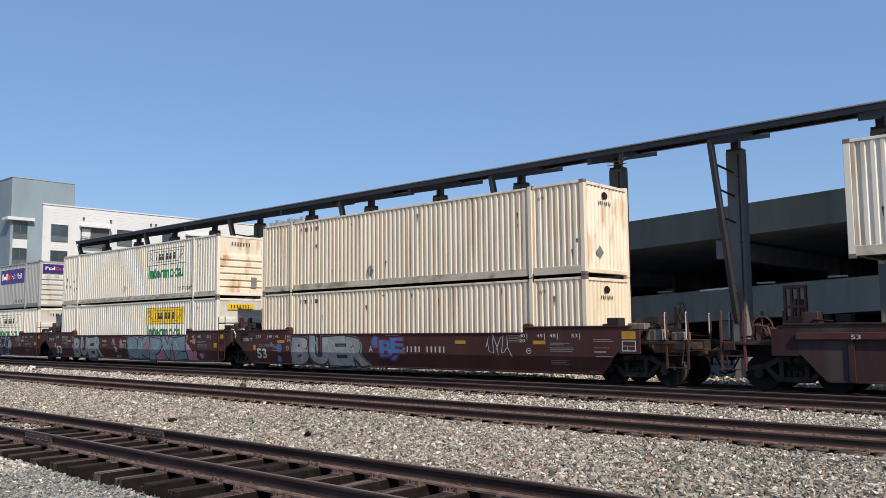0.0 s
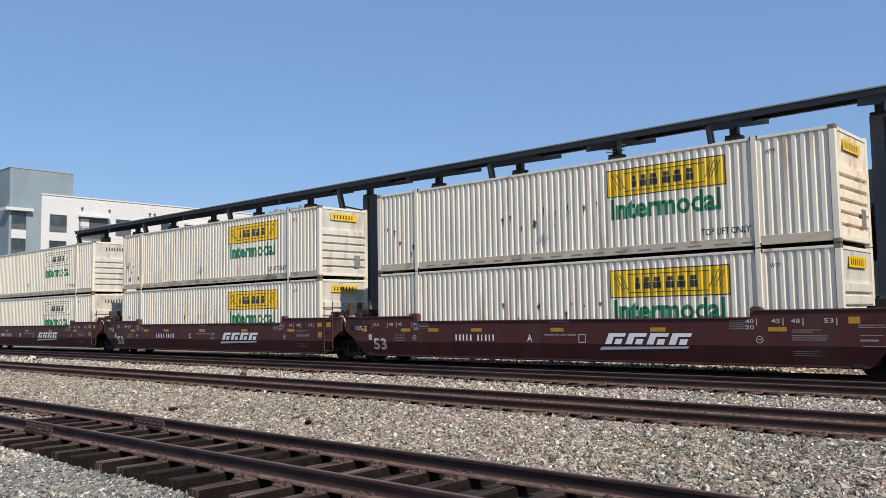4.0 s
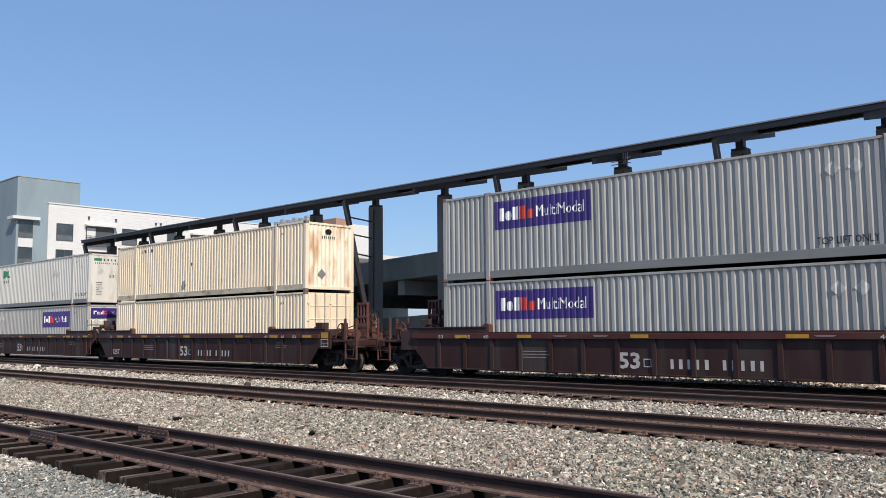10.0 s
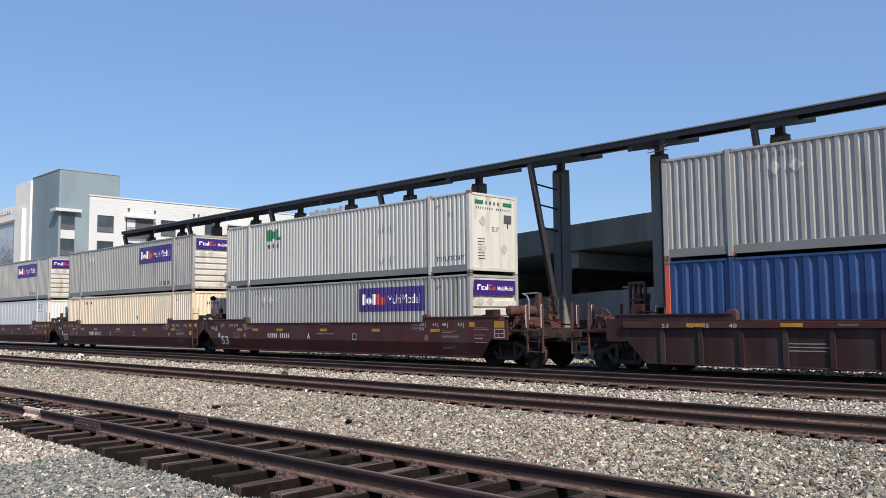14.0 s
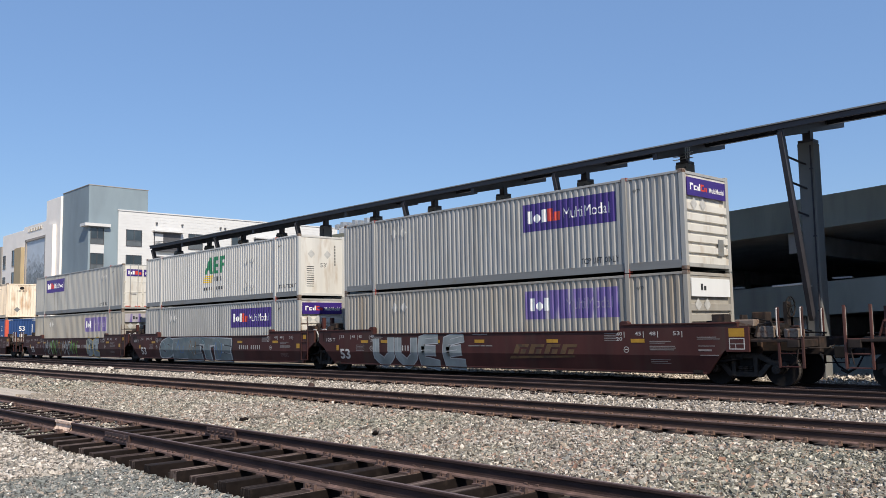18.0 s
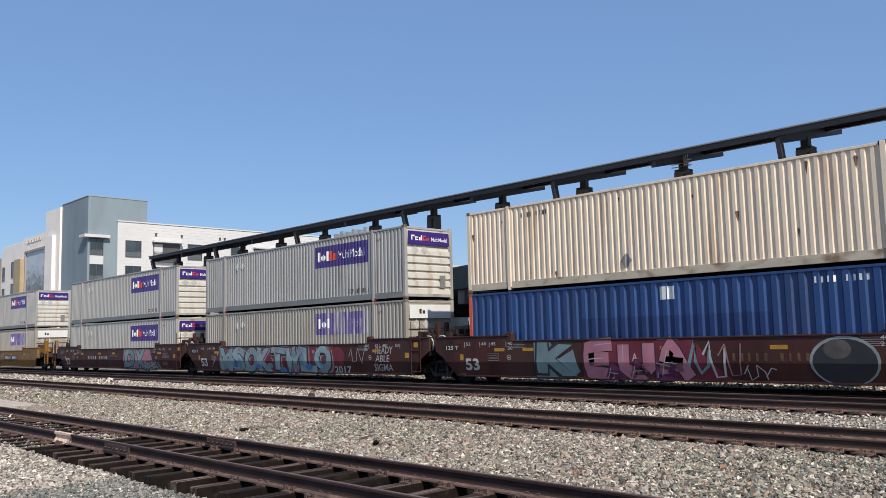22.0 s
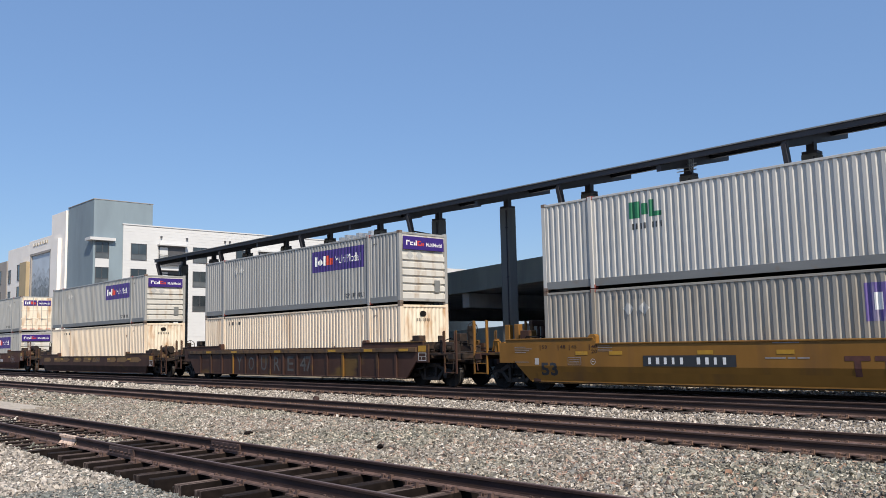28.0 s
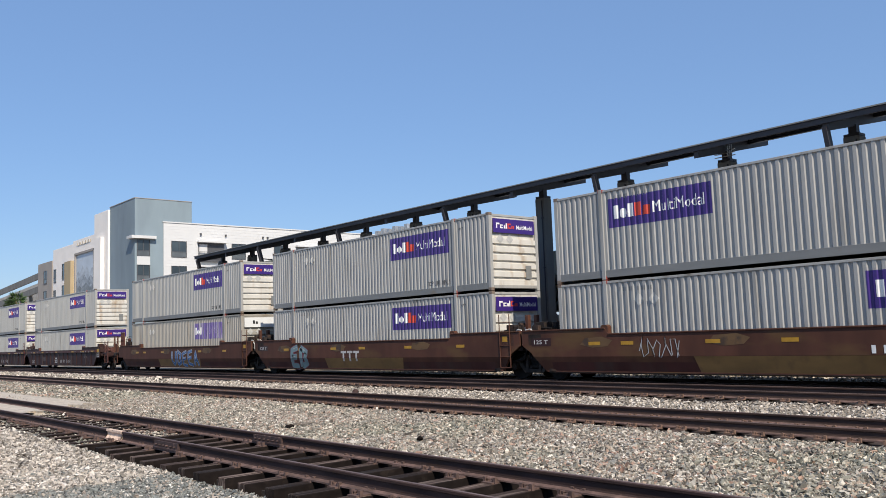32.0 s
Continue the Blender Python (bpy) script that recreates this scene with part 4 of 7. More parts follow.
def palm(x, y, h, seed):
    rng = random.Random(seed)
    p = thing("palm_tree", "green fan palm with a slim grey trunk", "tree", "palms", at=(x, y, BED))

    def trunk(bm):
        last = Vector((0, 0, 0))
        for i in range(8):
            nx = Vector((0.1 * math.sin(i * 0.6), 0.05 * i / 8, h * (i + 1) / 8))
            tube(bm, last, nx, 0.32 - 0.015 * i, 8, 0.305 - 0.015 * i)
            last = nx
    piece("trunk", ("palmt", seed), trunk, "bark", p)

    def crown(bm):
        for i in range(46):
            az, el, ln = rng.uniform(0, math.tau), rng.uniform(-0.7, 1.3), rng.uniform(1.6, 2.6)
            d = Vector((math.cos(az) * math.cos(el), math.sin(az) * math.cos(el), math.sin(el)))
            side = d.cross(Vector((0, 0, 1))).normalized()
            mid = Vector((0, 0, h)) + d * ln * 0.5
            for q in range(13):
                a = (q - 6) / 6 * 1.15
                tip = mid + (d * math.cos(a) + side * math.sin(a)) * ln * 0.6 + Vector((0, 0, -0.5 * abs(a) - 0.1))
                w = side * 0.05 + d.cross(side) * 0.05
                bm.faces.new([bm.verts.new(v) for v in (mid - w, mid + w, tip)])
            tube(bm, (0, 0, h - 0.1), mid, 0.03, 4)
    piece("crown", ("palmc", seed), crown, "leaf", p)


palm(-196, 47, 12.5, 1)
palm(-204, 48, 11.5, 2)


def shrub(x, y, h, seed):
    rng = random.Random(seed)
    p = thing("shrub", "green leafy shrub beside the garage wall", "shrub", at=(x, y, BED))

    def stems(bm):
        for i in range(7):
            tube(bm, (0, 0, 0), (rng.uniform(-0.6, 0.6), rng.uniform(-0.4, 0.4), h * rng.uniform(0.6, 0.95)), 0.035, 5, 0.012)
    piece("stems", ("shs", seed), stems, "bark", p)

    def leaves(bm):
        for i in range(1300):
            up = 0.2 + 0.8 * rng.random() ** 0.9
            c = Vector((rng.gauss(0, 0.55 * (1.15 - up)) + 0.25 * math.sin(up * 9 + seed), rng.gauss(0, 0.3), h * up))
            a, b = Vector((rng.gauss(0, 1), rng.gauss(0, 1), rng.gauss(0, 1))).normalized() * 0.09, Vector((rng.gauss(0, 1), rng.gauss(0, 1), rng.gauss(0, 1))).normalized() * 0.05
            bm.faces.new([bm.verts.new(c + v) for v in (-a, -b, a, b)])
    piece("leaves", ("shl", seed), leaves, "leaf", p)


shrub(-38.3, 29.6, 2.7, 3)
shrub(-36.2, 29.8, 2.1, 4)
shrub(-34.3, 29.7, 3.2, 5)
shrub(-33.0, 29.9, 2.4, 6)


def fit_text(text, x0, x1, z0, z1, bold=0.0, slant=0.0):
    vs, fs = letters(text, 1.0, bold)
    ax, bx = min(v[0] for v in vs), max(v[0] for v in vs)
    az, bz = min(v[1] for v in vs), max(v[1] for v in vs)
    out = [(x0 + (v[0] - ax) / (bx - ax) * (x1 - x0), z0 + (v[1] - az) / (bz - az) * (z1 - z0)) for v in vs]
    return [(x + slant * (z - z0), z) for x, z in out], fs


def bars(rows):
    """Plain upright bars (x0, x1, z0, z1) in place of marks."""
    vs, fs = [], []
    for x0, x1, z0, z1 in rows:
        n = len(vs)
        vs += [(x0, z0), (x1, z0), (x1, z1), (x0, z1)]
        fs.append((n, n + 1, n + 2, n + 3))
    return vs, fs


def code_bars(x0, x1, z0, z1, n, seed=0, gap=0.28):
    """A row of n plain bars for a code that is not spelled out."""
    rng, out = random.Random(seed), []
    w = (x1 - x0) / n
    for i in range(n):
        if i == n // 2 and n > 7:
            continue
        a = x0 + (i + gap * 0.3) * w
        out.append((a, a + (0.3 + 0.14 * rng.random()) * w, z0, z1))
    return bars(out)


def join2(*shapes):
    vs, fs = [], []
    for v, f in shapes:
        n = len(vs)
        vs += v
        fs += [tuple(i + n for i in q) for q in f]
    return vs, fs


def disc(x, z, rx, rz, n=16):
    return [(x + rx * math.cos(i * math.tau / n), z + rz * math.sin(i * math.tau / n)) for i in range(n)], [tuple(range(n))]


def diamond(x, z, r):
    return [(x - r, z), (x, z - r), (x + r, z), (x, z + r)], [(0, 1, 2, 3)]


def frame2(x0, x1, z0, z1, t):
    return bars([(x0, x1, z0, z0 + t), (x0, x1, z1 - t, z1), (x0, x0 + t, z0 + t, z1 - t), (x1 - t, x1, z0 + t, z1 - t)])


def wrapped(shape, profile, breaks, out):
    """Lays a flat shape on a fluted side: cut at each fold, then pushed to the sheet."""
    def make(bm):
        vs, fs = shape
        v = [bm.verts.new((x, 0, z)) for x, z in vs]
        for q in fs:
            bm.faces.new([v[i] for i in q])
        lo, hi = min(p[0] for p in vs), max(p[0] for p in vs)
        for b in breaks:
            if lo < b < hi:
                bmesh.ops.bisect_plane(bm, geom=bm.verts[:] + bm.edges[:] + bm.faces[:], plane_co=(b, 0, 0), plane_no=(1, 0, 0), dist=1e-5)
        for p in bm.verts:
            p.co.y = profile(p.co.x) - out
    return make


# ---------------------------------------------------------------- containers
CL, CW, CH = 16.15, 2.59, 2.896
HX, HW = CL / 2, CW / 2


def flutes(pitch, depth, flat):
    """Folds of the side: list of (x, depth) between the posts, with straight runs at the lifting posts."""
    pts = []
    for a, b in ((-HX + 0.17, -6.145), (-5.995, 5.995), (6.145, HX - 0.17)):
        n = max(1, round((b - a) / pitch))
        p = (b - a) / n
        for i in range(n):
            x = a + i * p
            pts += [(x, 0.0), (x + p * flat, 0.0), (x + p * (flat + 0.13), depth), (x + p * 0.87, depth), (x + p, 0.0)]
    return sorted(set((round(x, 4), d) for x, d in pts))


STYLE = {"std": flutes(0.228, 0.040, 0.40), "wide": flutes(0.62, 0.03, 0.74), "mid": flutes(0.36, 0.05, 0.40)}


def profile_of(style):
    xs, ds = [p[0] for p in STYLE[style]], [p[1] for p in STYLE[style]]
    return lambda x: -HW + 0.014 + float(np.interp(x, xs, ds))


def side_sheet(style):
    def make(bm):
        pr = profile_of(style)
        xs = [p[0] for p in STYLE[style]]
        rows = [(bm.verts.new((x, pr(x), 0.28)), bm.verts.new((x, pr(x), CH - 0.08))) for x in xs]
        for a, b in zip(rows, rows[1:]):
            bm.faces.new((a[0], b[0], b[1], a[1]))
    return make


def end_vert(bm):
    ys = np.linspace(-HW + 0.15, HW - 0.15, 45)
    rows = []
    for i, y in enumerate(ys):
        d = (0.0, 0.0, 0.03, 0.03)[i % 4]
        rows.append((bm.verts.new((HX - 0.02 - d, y, 0.2)), bm.verts.new((HX - 0.02 - d, y, CH - 0.14))))
    for a, b in zip(rows, rows[1:]):
        bm.faces.new((a[0], b[0], b[1], a[1]))


def end_ribs(bm):
    rows, z, zs = [], 0.2, []
    while z < CH - 0.16:
        zs += [(z, 0.0), (z + 0.19, 0.0), (z + 0.2, 0.075), (z + 0.29, 0.075)]
        z += 0.31 if z < 1.75 else 1.5
    zs.append((CH - 0.14, 0.0))
    for z, d in zs:
        rows.append((bm.verts.new((HX - 0.02 - d, -HW + 0.15, z)), bm.verts.new((HX - 0.02 - d, HW - 0.15, z))))
    for a, b in zip(rows, rows[1:]):
        bm.faces.new((a[0], a[1], b[1], b[0]))


def decal_end(shape, out=0.004, base=HX - 0.02):
    """A flat shape (y, z) on the end that faces +x."""
    def make(bm):
        v = [bm.verts.new((base + out, y, z)) for y, z in shape[0]]
        for q in shape[1]:
            bm.faces.new([v[i] for i in q])
    return make


KINDS = {  # body colour, posts and rails, style, end, words for the label
    "plum": ("grey", "grey", "std", "ribs", "grey corrugated container with a purple sign"),
    "plum_left": ("grey", "grey", "std", "doors", "grey corrugated container, purple sign and white rear doors"),
    "plum_lowleft": ("grey", "grey", "std", "doors", "grey corrugated container with a purple sign and rear doors"),
    "plum_faded": ("grey_dirty", "grey_dirty", "std", "ribs", "dirty beige-grey corrugated container with a faded purple sign"),
    "lined": ("white", "white", "std", "ribs", "off-white corrugated container with green lettering"),
    "lined_yellow": ("white", "white", "std", "ribs", "off-white corrugated container, yellow sign and green lettering"),
    "cream": ("cream", "cream", "std", "vert", "plain cream corrugated container"),
    "cream_rust": ("cream_rust", "cream_rust", "std", "vert", "rust-streaked cream corrugated container"),
    "cream_door": ("cream", "cream", "std", "doors", "cream corrugated container with rear doors"),
    "cream_yellow": ("yellowed", "yellowed", "std", "doors", "yellowed cream corrugated container with rusty rear doors"),
    "greenmark": ("pale", "pale", "std", "flat", "pale grey corrugated container with a green emblem"),
    "slant": ("pale", "pale", "std", "flat", "pale grey corrugated container with a dark green and yellow emblem"),
    "blue": ("blue", "orange", "mid", "vert", "blue corrugated container with orange corner posts"),
    "panel": ("bright", "white", "wide", "vert", "bright white container with wide side flutes"),
}


def put_side(parent, name, shape, material, style, label="", out=0.004, key=None):
    br = [p[0] for p in STYLE[style]]
    return piece(name, key or ("side", name, str(shape)[:400], len(shape[0]), style), wrapped(shape, profile_of(style), br, out), material, parent, label)


def logo_shapes(x, z, h, w):
    """Plain blocks side by side, three for the white half and two for the orange one; they spell nothing."""
    white = join2(bars([(x, x + w * 0.72, z, z + h), (x + w * 2.06, x + w * 2.86, z, z + h)]), disc(x + w * 1.42, z + h * 0.36, w * 0.5, h * 0.36, 20))
    y = x + w * 3.02
    red = join2(bars([(y, y + w * 0.85, z, z + h)]), ([(y + w * 0.98, z), (y + w * 1.95, z), (y + w * 2.05, z + h * 0.7), (y + w * 1.08, z + h * 0.7)], [(0, 1, 2, 3)]))
    return white, red


def purple_sign(parent, x0, faded, style="std"):
    z0, w, h = 1.62, 3.74, 0.93
    s = put_side(parent, "sign", bars([(x0, x0 + w, z0, z0 + h)]), "purple_faded" if faded else "purple", style, "faded purple vinyl sign" if faded else "purple vinyl sign")
    white, red = logo_shapes(x0 + 0.22, z0 + 0.27, 0.42, 0.275)
    put_side(s, "emblem", white, "ink_white", style, "white emblem blocks", 0.009)
    if not faded:
        put_side(s, "emblem", red, "ink_red", style, "orange emblem blocks", 0.009)
    put_side(s, "lettering", fit_text("MultiModal", x0 + 1.72, x0 + 3.50, z0 + 0.29, z0 + 0.64), "ink_faint" if faded else "ink_white", style, "thin worn lettering" if faded else "thin white lettering", 0.009)


def border_sign(parent, yellow):
    x0, x1, z0, z1 = 1.7, 5.28, 1.74, 2.54
    if yellow:
        put_side(parent, "sign", bars([(x0, x1, z0, z1)]), "ink_yellow", "std", "yellow vinyl sign")
    fans = [stroke([(x0 + 0.12 + 0.09 * k, z1 - 0.12), (x0 + 0.3 + 0.09 * k, z0 + 0.22)], 0.009) for k in range(4)] + [stroke([(x1 - 0.12 - 0.09 * k, z1 - 0.12), (x1 - 0.3 - 0.09 * k, z0 + 0.22)], 0.009) for k in range(4)]
    fr = join2(frame2(x0, x1, z0, z1, 0.025), bars([(x0 + 0.55, x1 - 0.55, z0 + 0.13, z0 + 0.15), (x0 + 0.55, x1 - 0.55, z1 - 0.15, z1 - 0.13)]), *fans)
    put_side(parent, "sign_border", fr, "ink_black", "std", "thin black line border", 0.007)
    blocks, x = [], x0 + 0.80
    for w in (0.2, 0.26, 0.3, 0.3, 0.3, 0.26):
        blocks += [(x, x + w * 0.8, z0 + 0.24, z0 + 0.42), (x + w * 0.1, x + w * 0.7, z0 + 0.44, z0 + 0.56)]
        x += w + 0.06
    put_side(parent, "emblem", bars(blocks), "ink_black", "std", "bold black emblem blocks", 0.009)
    put_side(parent, "lettering", fit_text("Intermodal", 1.80, 5.13, 1.08, 1.69, 0.03), "ink_green", "std", "bold green lettering", 0.006)


def rust_marks(parent, style, seed, n, x0, x1, z0, z1):
    """Rusted dents and the streaks that run down from them."""
    rng, shapes = random.Random(seed), []
    for _ in range(n):
        x, z, w, h = rng.uniform(x0, x1), rng.uniform(z0, z1), rng.uniform(0.015, 0.05), rng.uniform(0.06, 0.34)
        shapes.append(([(x - w, z), (x - w * 0.4, z - h * 0.6), (x, z - h), (x + w * 0.5, z - h * 0.5), (x + w, z - 0.02), (x + w * 0.4, z + 0.03), (x - w * 0.5, z + 0.025)], [tuple(range(7))]))
    tagged(put_side(parent, "rust_staining", join2(*shapes), "rust_mark", style, "small rusted dents and streaks", 0.004, ("rustm", seed)), kind="stuff")


def container(kind, rusty=False, seed=0):
    col, post, style, end, words = KINDS[kind]
    c = thing("shipping_container", words, "container", "containers on the train")
    piece("side_panel", ("side", style), side_sheet(style), col, c)
    piece("side_panel", ("side", style), side_sheet(style), col, c, "", (0, 0, 0), 180)
    piece("roof", "croof", boxes((-HX + 0.1, HX - 0.1, -HW + 0.06, HW - 0.06, CH - 0.08, CH - 0.035)), col, c)
    piece("floor", "cfloor", B(-HX + 0.1, HX - 0.1, -HW + 0.06, HW - 0.06, 0.1, 0.2), "black", c)
    railmat = "steelgrey" if col in ("grey", "pale", "grey_dirty") else "sill_dirty" if col in ("cream", "white", "yellowed", "cream_rust") else col
    for s in (-1, 1):
        piece("top_rail", "ctop", B(-HX + 0.1, HX - 0.1, -0.04, 0.04, CH - 0.10, CH - 0.03), col, c, "", (0, s * (HW - 0.04), 0), 0, 0.006)
        piece("bottom_rail", "cbot", boxes((-HX + 0.1, -6.16, -0.04, 0.03, 0.06, 0.30), (-5.98, 5.98, -0.04, 0.03, 0.06, 0.30), (6.16, HX - 0.1, -0.04, 0.03, 0.06, 0.30), (-HX + 0.1, HX - 0.1, -0.03, 0.03, 0.08, 0.26)),
              railmat, c, "", (0, s * (HW - 0.045), 0), 180 if s > 0 else 0, 0.006)
        if kind.startswith("lined"):
            piece("rail_slot", "cslots", lambda bm: [box(bm, -5.6 + i * 0.75, -5.2 + i * 0.75, -0.002, 0.0, 0.13, 0.17) for i in range(16)], "steelgrey", c, "dark slots in the bottom rail", (0, s * (HW - 0.003) if s < 0 else s * (HW - 0.001) + 0.004, 0))
        for x in (-6.07, 6.07):
            piece("lifting_post", "clift", B(-0.07, 0.07, -0.05, 0.012, 0.0, CH - 0.01), post if kind != "blue" else col, c, "", (x, s * (HW - 0.02), 0), 180 if s > 0 else 0, 0.008)
            red = kind.startswith("plum") or kind in ("greenmark", "slant", "panel")
            for z in (0.0, CH - 0.115) if s < 0 else ():
                piece("lifting_casting", "ccast2", B(-0.1, 0.1, -0.09, 0.09, 0, 0.113), "red_cap" if red else "black", c, "dull red lifting casting" if red else "", (x, s * (HW - 0.07), z), 0, 0.008)
        for x in (-1, 1):
            if s < 0:
                for z in (-0.002, CH - 0.118):
                    piece("corner_casting", "ccorn", B(-0.172, 0.004, -0.004, 0.16, 0, 0.12), "casting", c, "", (x * HX if x > 0 else -HX + 0.168, -HW, z), 0, 0.01)
            piece("corner_post", "cpost", B(-0.16, 0.0, -0.15, 0.0, 0.0, CH) if True else None, post, c, "", (x * HX if x > 0 else -HX + 0.16, s * HW if s > 0 else -HW + 0.15, 0), 0, 0.012)
    if kind == "blue":
        for y in (-HW - 0.003, HW - 0.257):
            piece("corner_cover", "bcover", B(HX - 0.26, HX + 0.004, 0.0, 0.26, 0.0, CH - 0.12), "orange", c, "orange corner post", (0, y, 0), 0, 0.01)
    if end == "vert":
        piece("end_wall", "evert", end_vert, "rust_end" if rusty else col, c)
    elif end == "ribs":
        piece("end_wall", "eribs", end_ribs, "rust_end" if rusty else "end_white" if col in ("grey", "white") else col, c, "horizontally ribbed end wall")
        piece("end_hatch", "ehatch", B(HX - 0.02, HX + 0.006, 0.55, 0.85, 0.45, 0.95), "steelgrey", c, "small service plate", bevel=0.004)
    else:
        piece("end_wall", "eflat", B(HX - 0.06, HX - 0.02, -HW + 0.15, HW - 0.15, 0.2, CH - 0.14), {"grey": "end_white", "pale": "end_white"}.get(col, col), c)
    piece("end_wall", "eback", end_vert, col, c, "", (0, 0, 0), 180)
    for x in (-1, 1):
        piece("end_sill", "esill", B(-0.1, 0, -HW + 0.15, HW - 0.15, 0.08, 0.2), post if kind != "blue" else col, c, "", (x * HX + (0.1 if x < 0 else 0), 0, 0), 0, 0.006)
        piece("end_header", "ehead", B(-0.1, 0, -HW + 0.15, HW - 0.15, CH - 0.14, CH - 0.05), post if kind != "blue" else col, c, "", (x * HX + (0.1 if x < 0 else 0), 0, 0), 0, 0.006)
    if end == "doors":
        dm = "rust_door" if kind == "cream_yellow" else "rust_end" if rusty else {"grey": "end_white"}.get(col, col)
        for s in (-1, 1):
            leaf = piece("door_leaf", "cleaf", lambda bm: (box(bm, HX - 0.02, HX + 0.012, 0.012, 1.13, 0.16, CH - 0.12), [box(bm, HX + 0.012, HX + 0.03, 0.06, 1.08, z, z + 0.05) for z in (0.5, 1.1, 1.75, 2.3)]), dm, c, "panelled rear door leaf", (0, 0 if s > 0 else -1.142, 0), 0, 0.006)
            for y in (0.33, 0.82):
                rod = piece("lock_rod", "crod", lambda bm: tube(bm, (HX + 0.05, 0, 0.05), (HX + 0.05, 0, CH - 0.03), 0.019, 7), "galv", leaf, "", (0, y, 0))
            piece("door_handle", "chand", lambda bm: tube(bm, (HX + 0.075, 0.3, 1.05), (HX + 0.075, 0.72, 1.02), 0.017, 6), "galv", leaf)
            for z in (0.4, 1.0, 1.7, 2.4):
                piece("hinge", "chinge", B(HX - 0.01, HX + 0.035, 1.09, 1.2, 0, 0.09) if s > 0 else B(HX - 0.01, HX + 0.035, -0.06, 0.05, 0, 0.09), dm, leaf, "", (0, 0, z))
        piece("warning_stripe", "cstripe", boxes(*[(HX + 0.02, HX + 0.034, -1.1 + i * 0.6, -0.75 + i * 0.6, 0.2, 0.25) for i in range(4)]), "ink_red", c, "red reflective strips")
    # signs and writing
    if kind in ("plum", "plum_faded", "plum_lowleft"):
        purple_sign(c, -5.85 if kind == "plum_lowleft" else 1.98, kind == "plum_faded")
    if kind == "plum_left":
        purple_sign(c, -5.82, False)
    if kind.startswith("plum"):
        dx = -4.6 if kind not in ("plum_left",) else 5.0
        for q in (0, 0.55):
            put_side(c, "placard_holder", diamond(dx + q - 0.2, 2.22, 0.2), "holder", "std", "diamond placard holder", 0.02)
        put_side(c, "lettering", fit_text("TOP LIFT ONLY", 4.35, 5.78, 0.38, 0.57, 0.008), "ink_black", "std", "small black lettering", 0.005)
        put_side(c, "marks", code_bars(-5.55, -4.25, 2.51, 2.64, 11, 14), "steelgrey", "std", "small dark code", 0.005)
        fad = kind == "plum_faded"
        if end == "ribs":
            sg = piece("end_sign", "fxend", B(HX - 0.03, HX + 0.006, -HW + 0.2, HW - 0.2, 2.15, 2.68), "purple_faded" if fad and seed == 18 else "bright" if fad else "purple", c, "weathered end sign" if fad else "purple end sign", bevel=0.003)
            if fad:
                piece("emblem", ("fxe2", 1), decal_end(bars([(-0.6, -0.48, 2.33, 2.52), (-0.43, -0.3, 2.33, 2.46)]), 0.03), "ink_black", sg, "dark emblem blocks")
            else:
                piece("lettering", "fxe3", decal_end(bars([(-0.95, -0.89, 2.32, 2.52), (-0.89, -0.77, 2.46, 2.52), (-0.74, -0.68, 2.32, 2.46), (-0.68, -0.58, 2.32, 2.36), (-0.68, -0.58, 2.42, 2.46), (-0.54, -0.46, 2.32, 2.44), (-0.44, -0.38, 2.32, 2.53)]), 0.03), "ink_white", sg)
                piece("lettering", "fxe4", decal_end(bars([(-0.35, -0.29, 2.32, 2.52), (-0.29, -0.17, 2.47, 2.52), (-0.29, -0.17, 2.32, 2.37), (-0.15, -0.09, 2.32, 2.44), (-0.07, 0.0, 2.32, 2.44)]), 0.03), "ink_red", sg)
                piece("lettering", "fxe5", decal_end(fit_text("MultiModal", 0.12, 0.98, 2.31, 2.47, 0.01), 0.03), "ink_white", sg)
            for y in (-0.75, -0.25):
                piece("placard_holder", "fxdia", decal_end(diamond(0, 0, 0.19), 0.015), "holder", c, "", (0, y, 1.92))
        else:
            sg = piece("end_sign", "fxdoor", boxes((HX + 0.031, HX + 0.036, -1.05, -0.05, 2.12, 2.55), (HX + 0.031, HX + 0.036, 0.05, 1.05, 2.12, 2.55)), "purple", c, "purple sign on the doors")
            piece("lettering", "fxd2", decal_end(bars([(-0.95, -0.87, 2.22, 2.45), (-0.83, -0.72, 2.22, 2.38), (-0.68, -0.55, 2.22, 2.45)]), 0.058), "ink_white", sg)
            piece("lettering", "fxd3", decal_end(bars([(-0.5, -0.32, 2.22, 2.45), (-0.28, -0.12, 2.22, 2.38)]), 0.058), "ink_red", sg)
            piece("lettering", "fxd4", decal_end(fit_text("MultiModal", 0.15, 0.98, 2.23, 2.38, 0.01), 0.058), "ink_white", sg)
    if kind.startswith("lined"):
        border_sign(c, kind == "lined_yellow")
        put_side(c, "lettering", fit_text("TOP LIFT ONLY", 4.55, 5.9, 0.42, 0.60, 0.008), "ink_black", "std", "small black lettering", 0.005)
        put_side(c, "placard_holder", diamond(-0.6, 0.75, 0.2), "holder", "std", "diamond placard holder", 0.02)
        piece("end_marks", ("hend", kind), decal_end(code_bars(-0.55, 0.55, 2.4, 2.56, 7, 11, 0.25), 0.006), "ink_black", c, "small black marks")
        rust_marks(c, "std", seed, 16 if seed in (52, 5, 3, 55) else 6, -7.8, -6.2, 0.5, 1.6)
        if seed in (5, 54, 4):
            rust_marks(c, "std", seed + 200, 14, -2.4, 1.4, 1.0, 1.7)
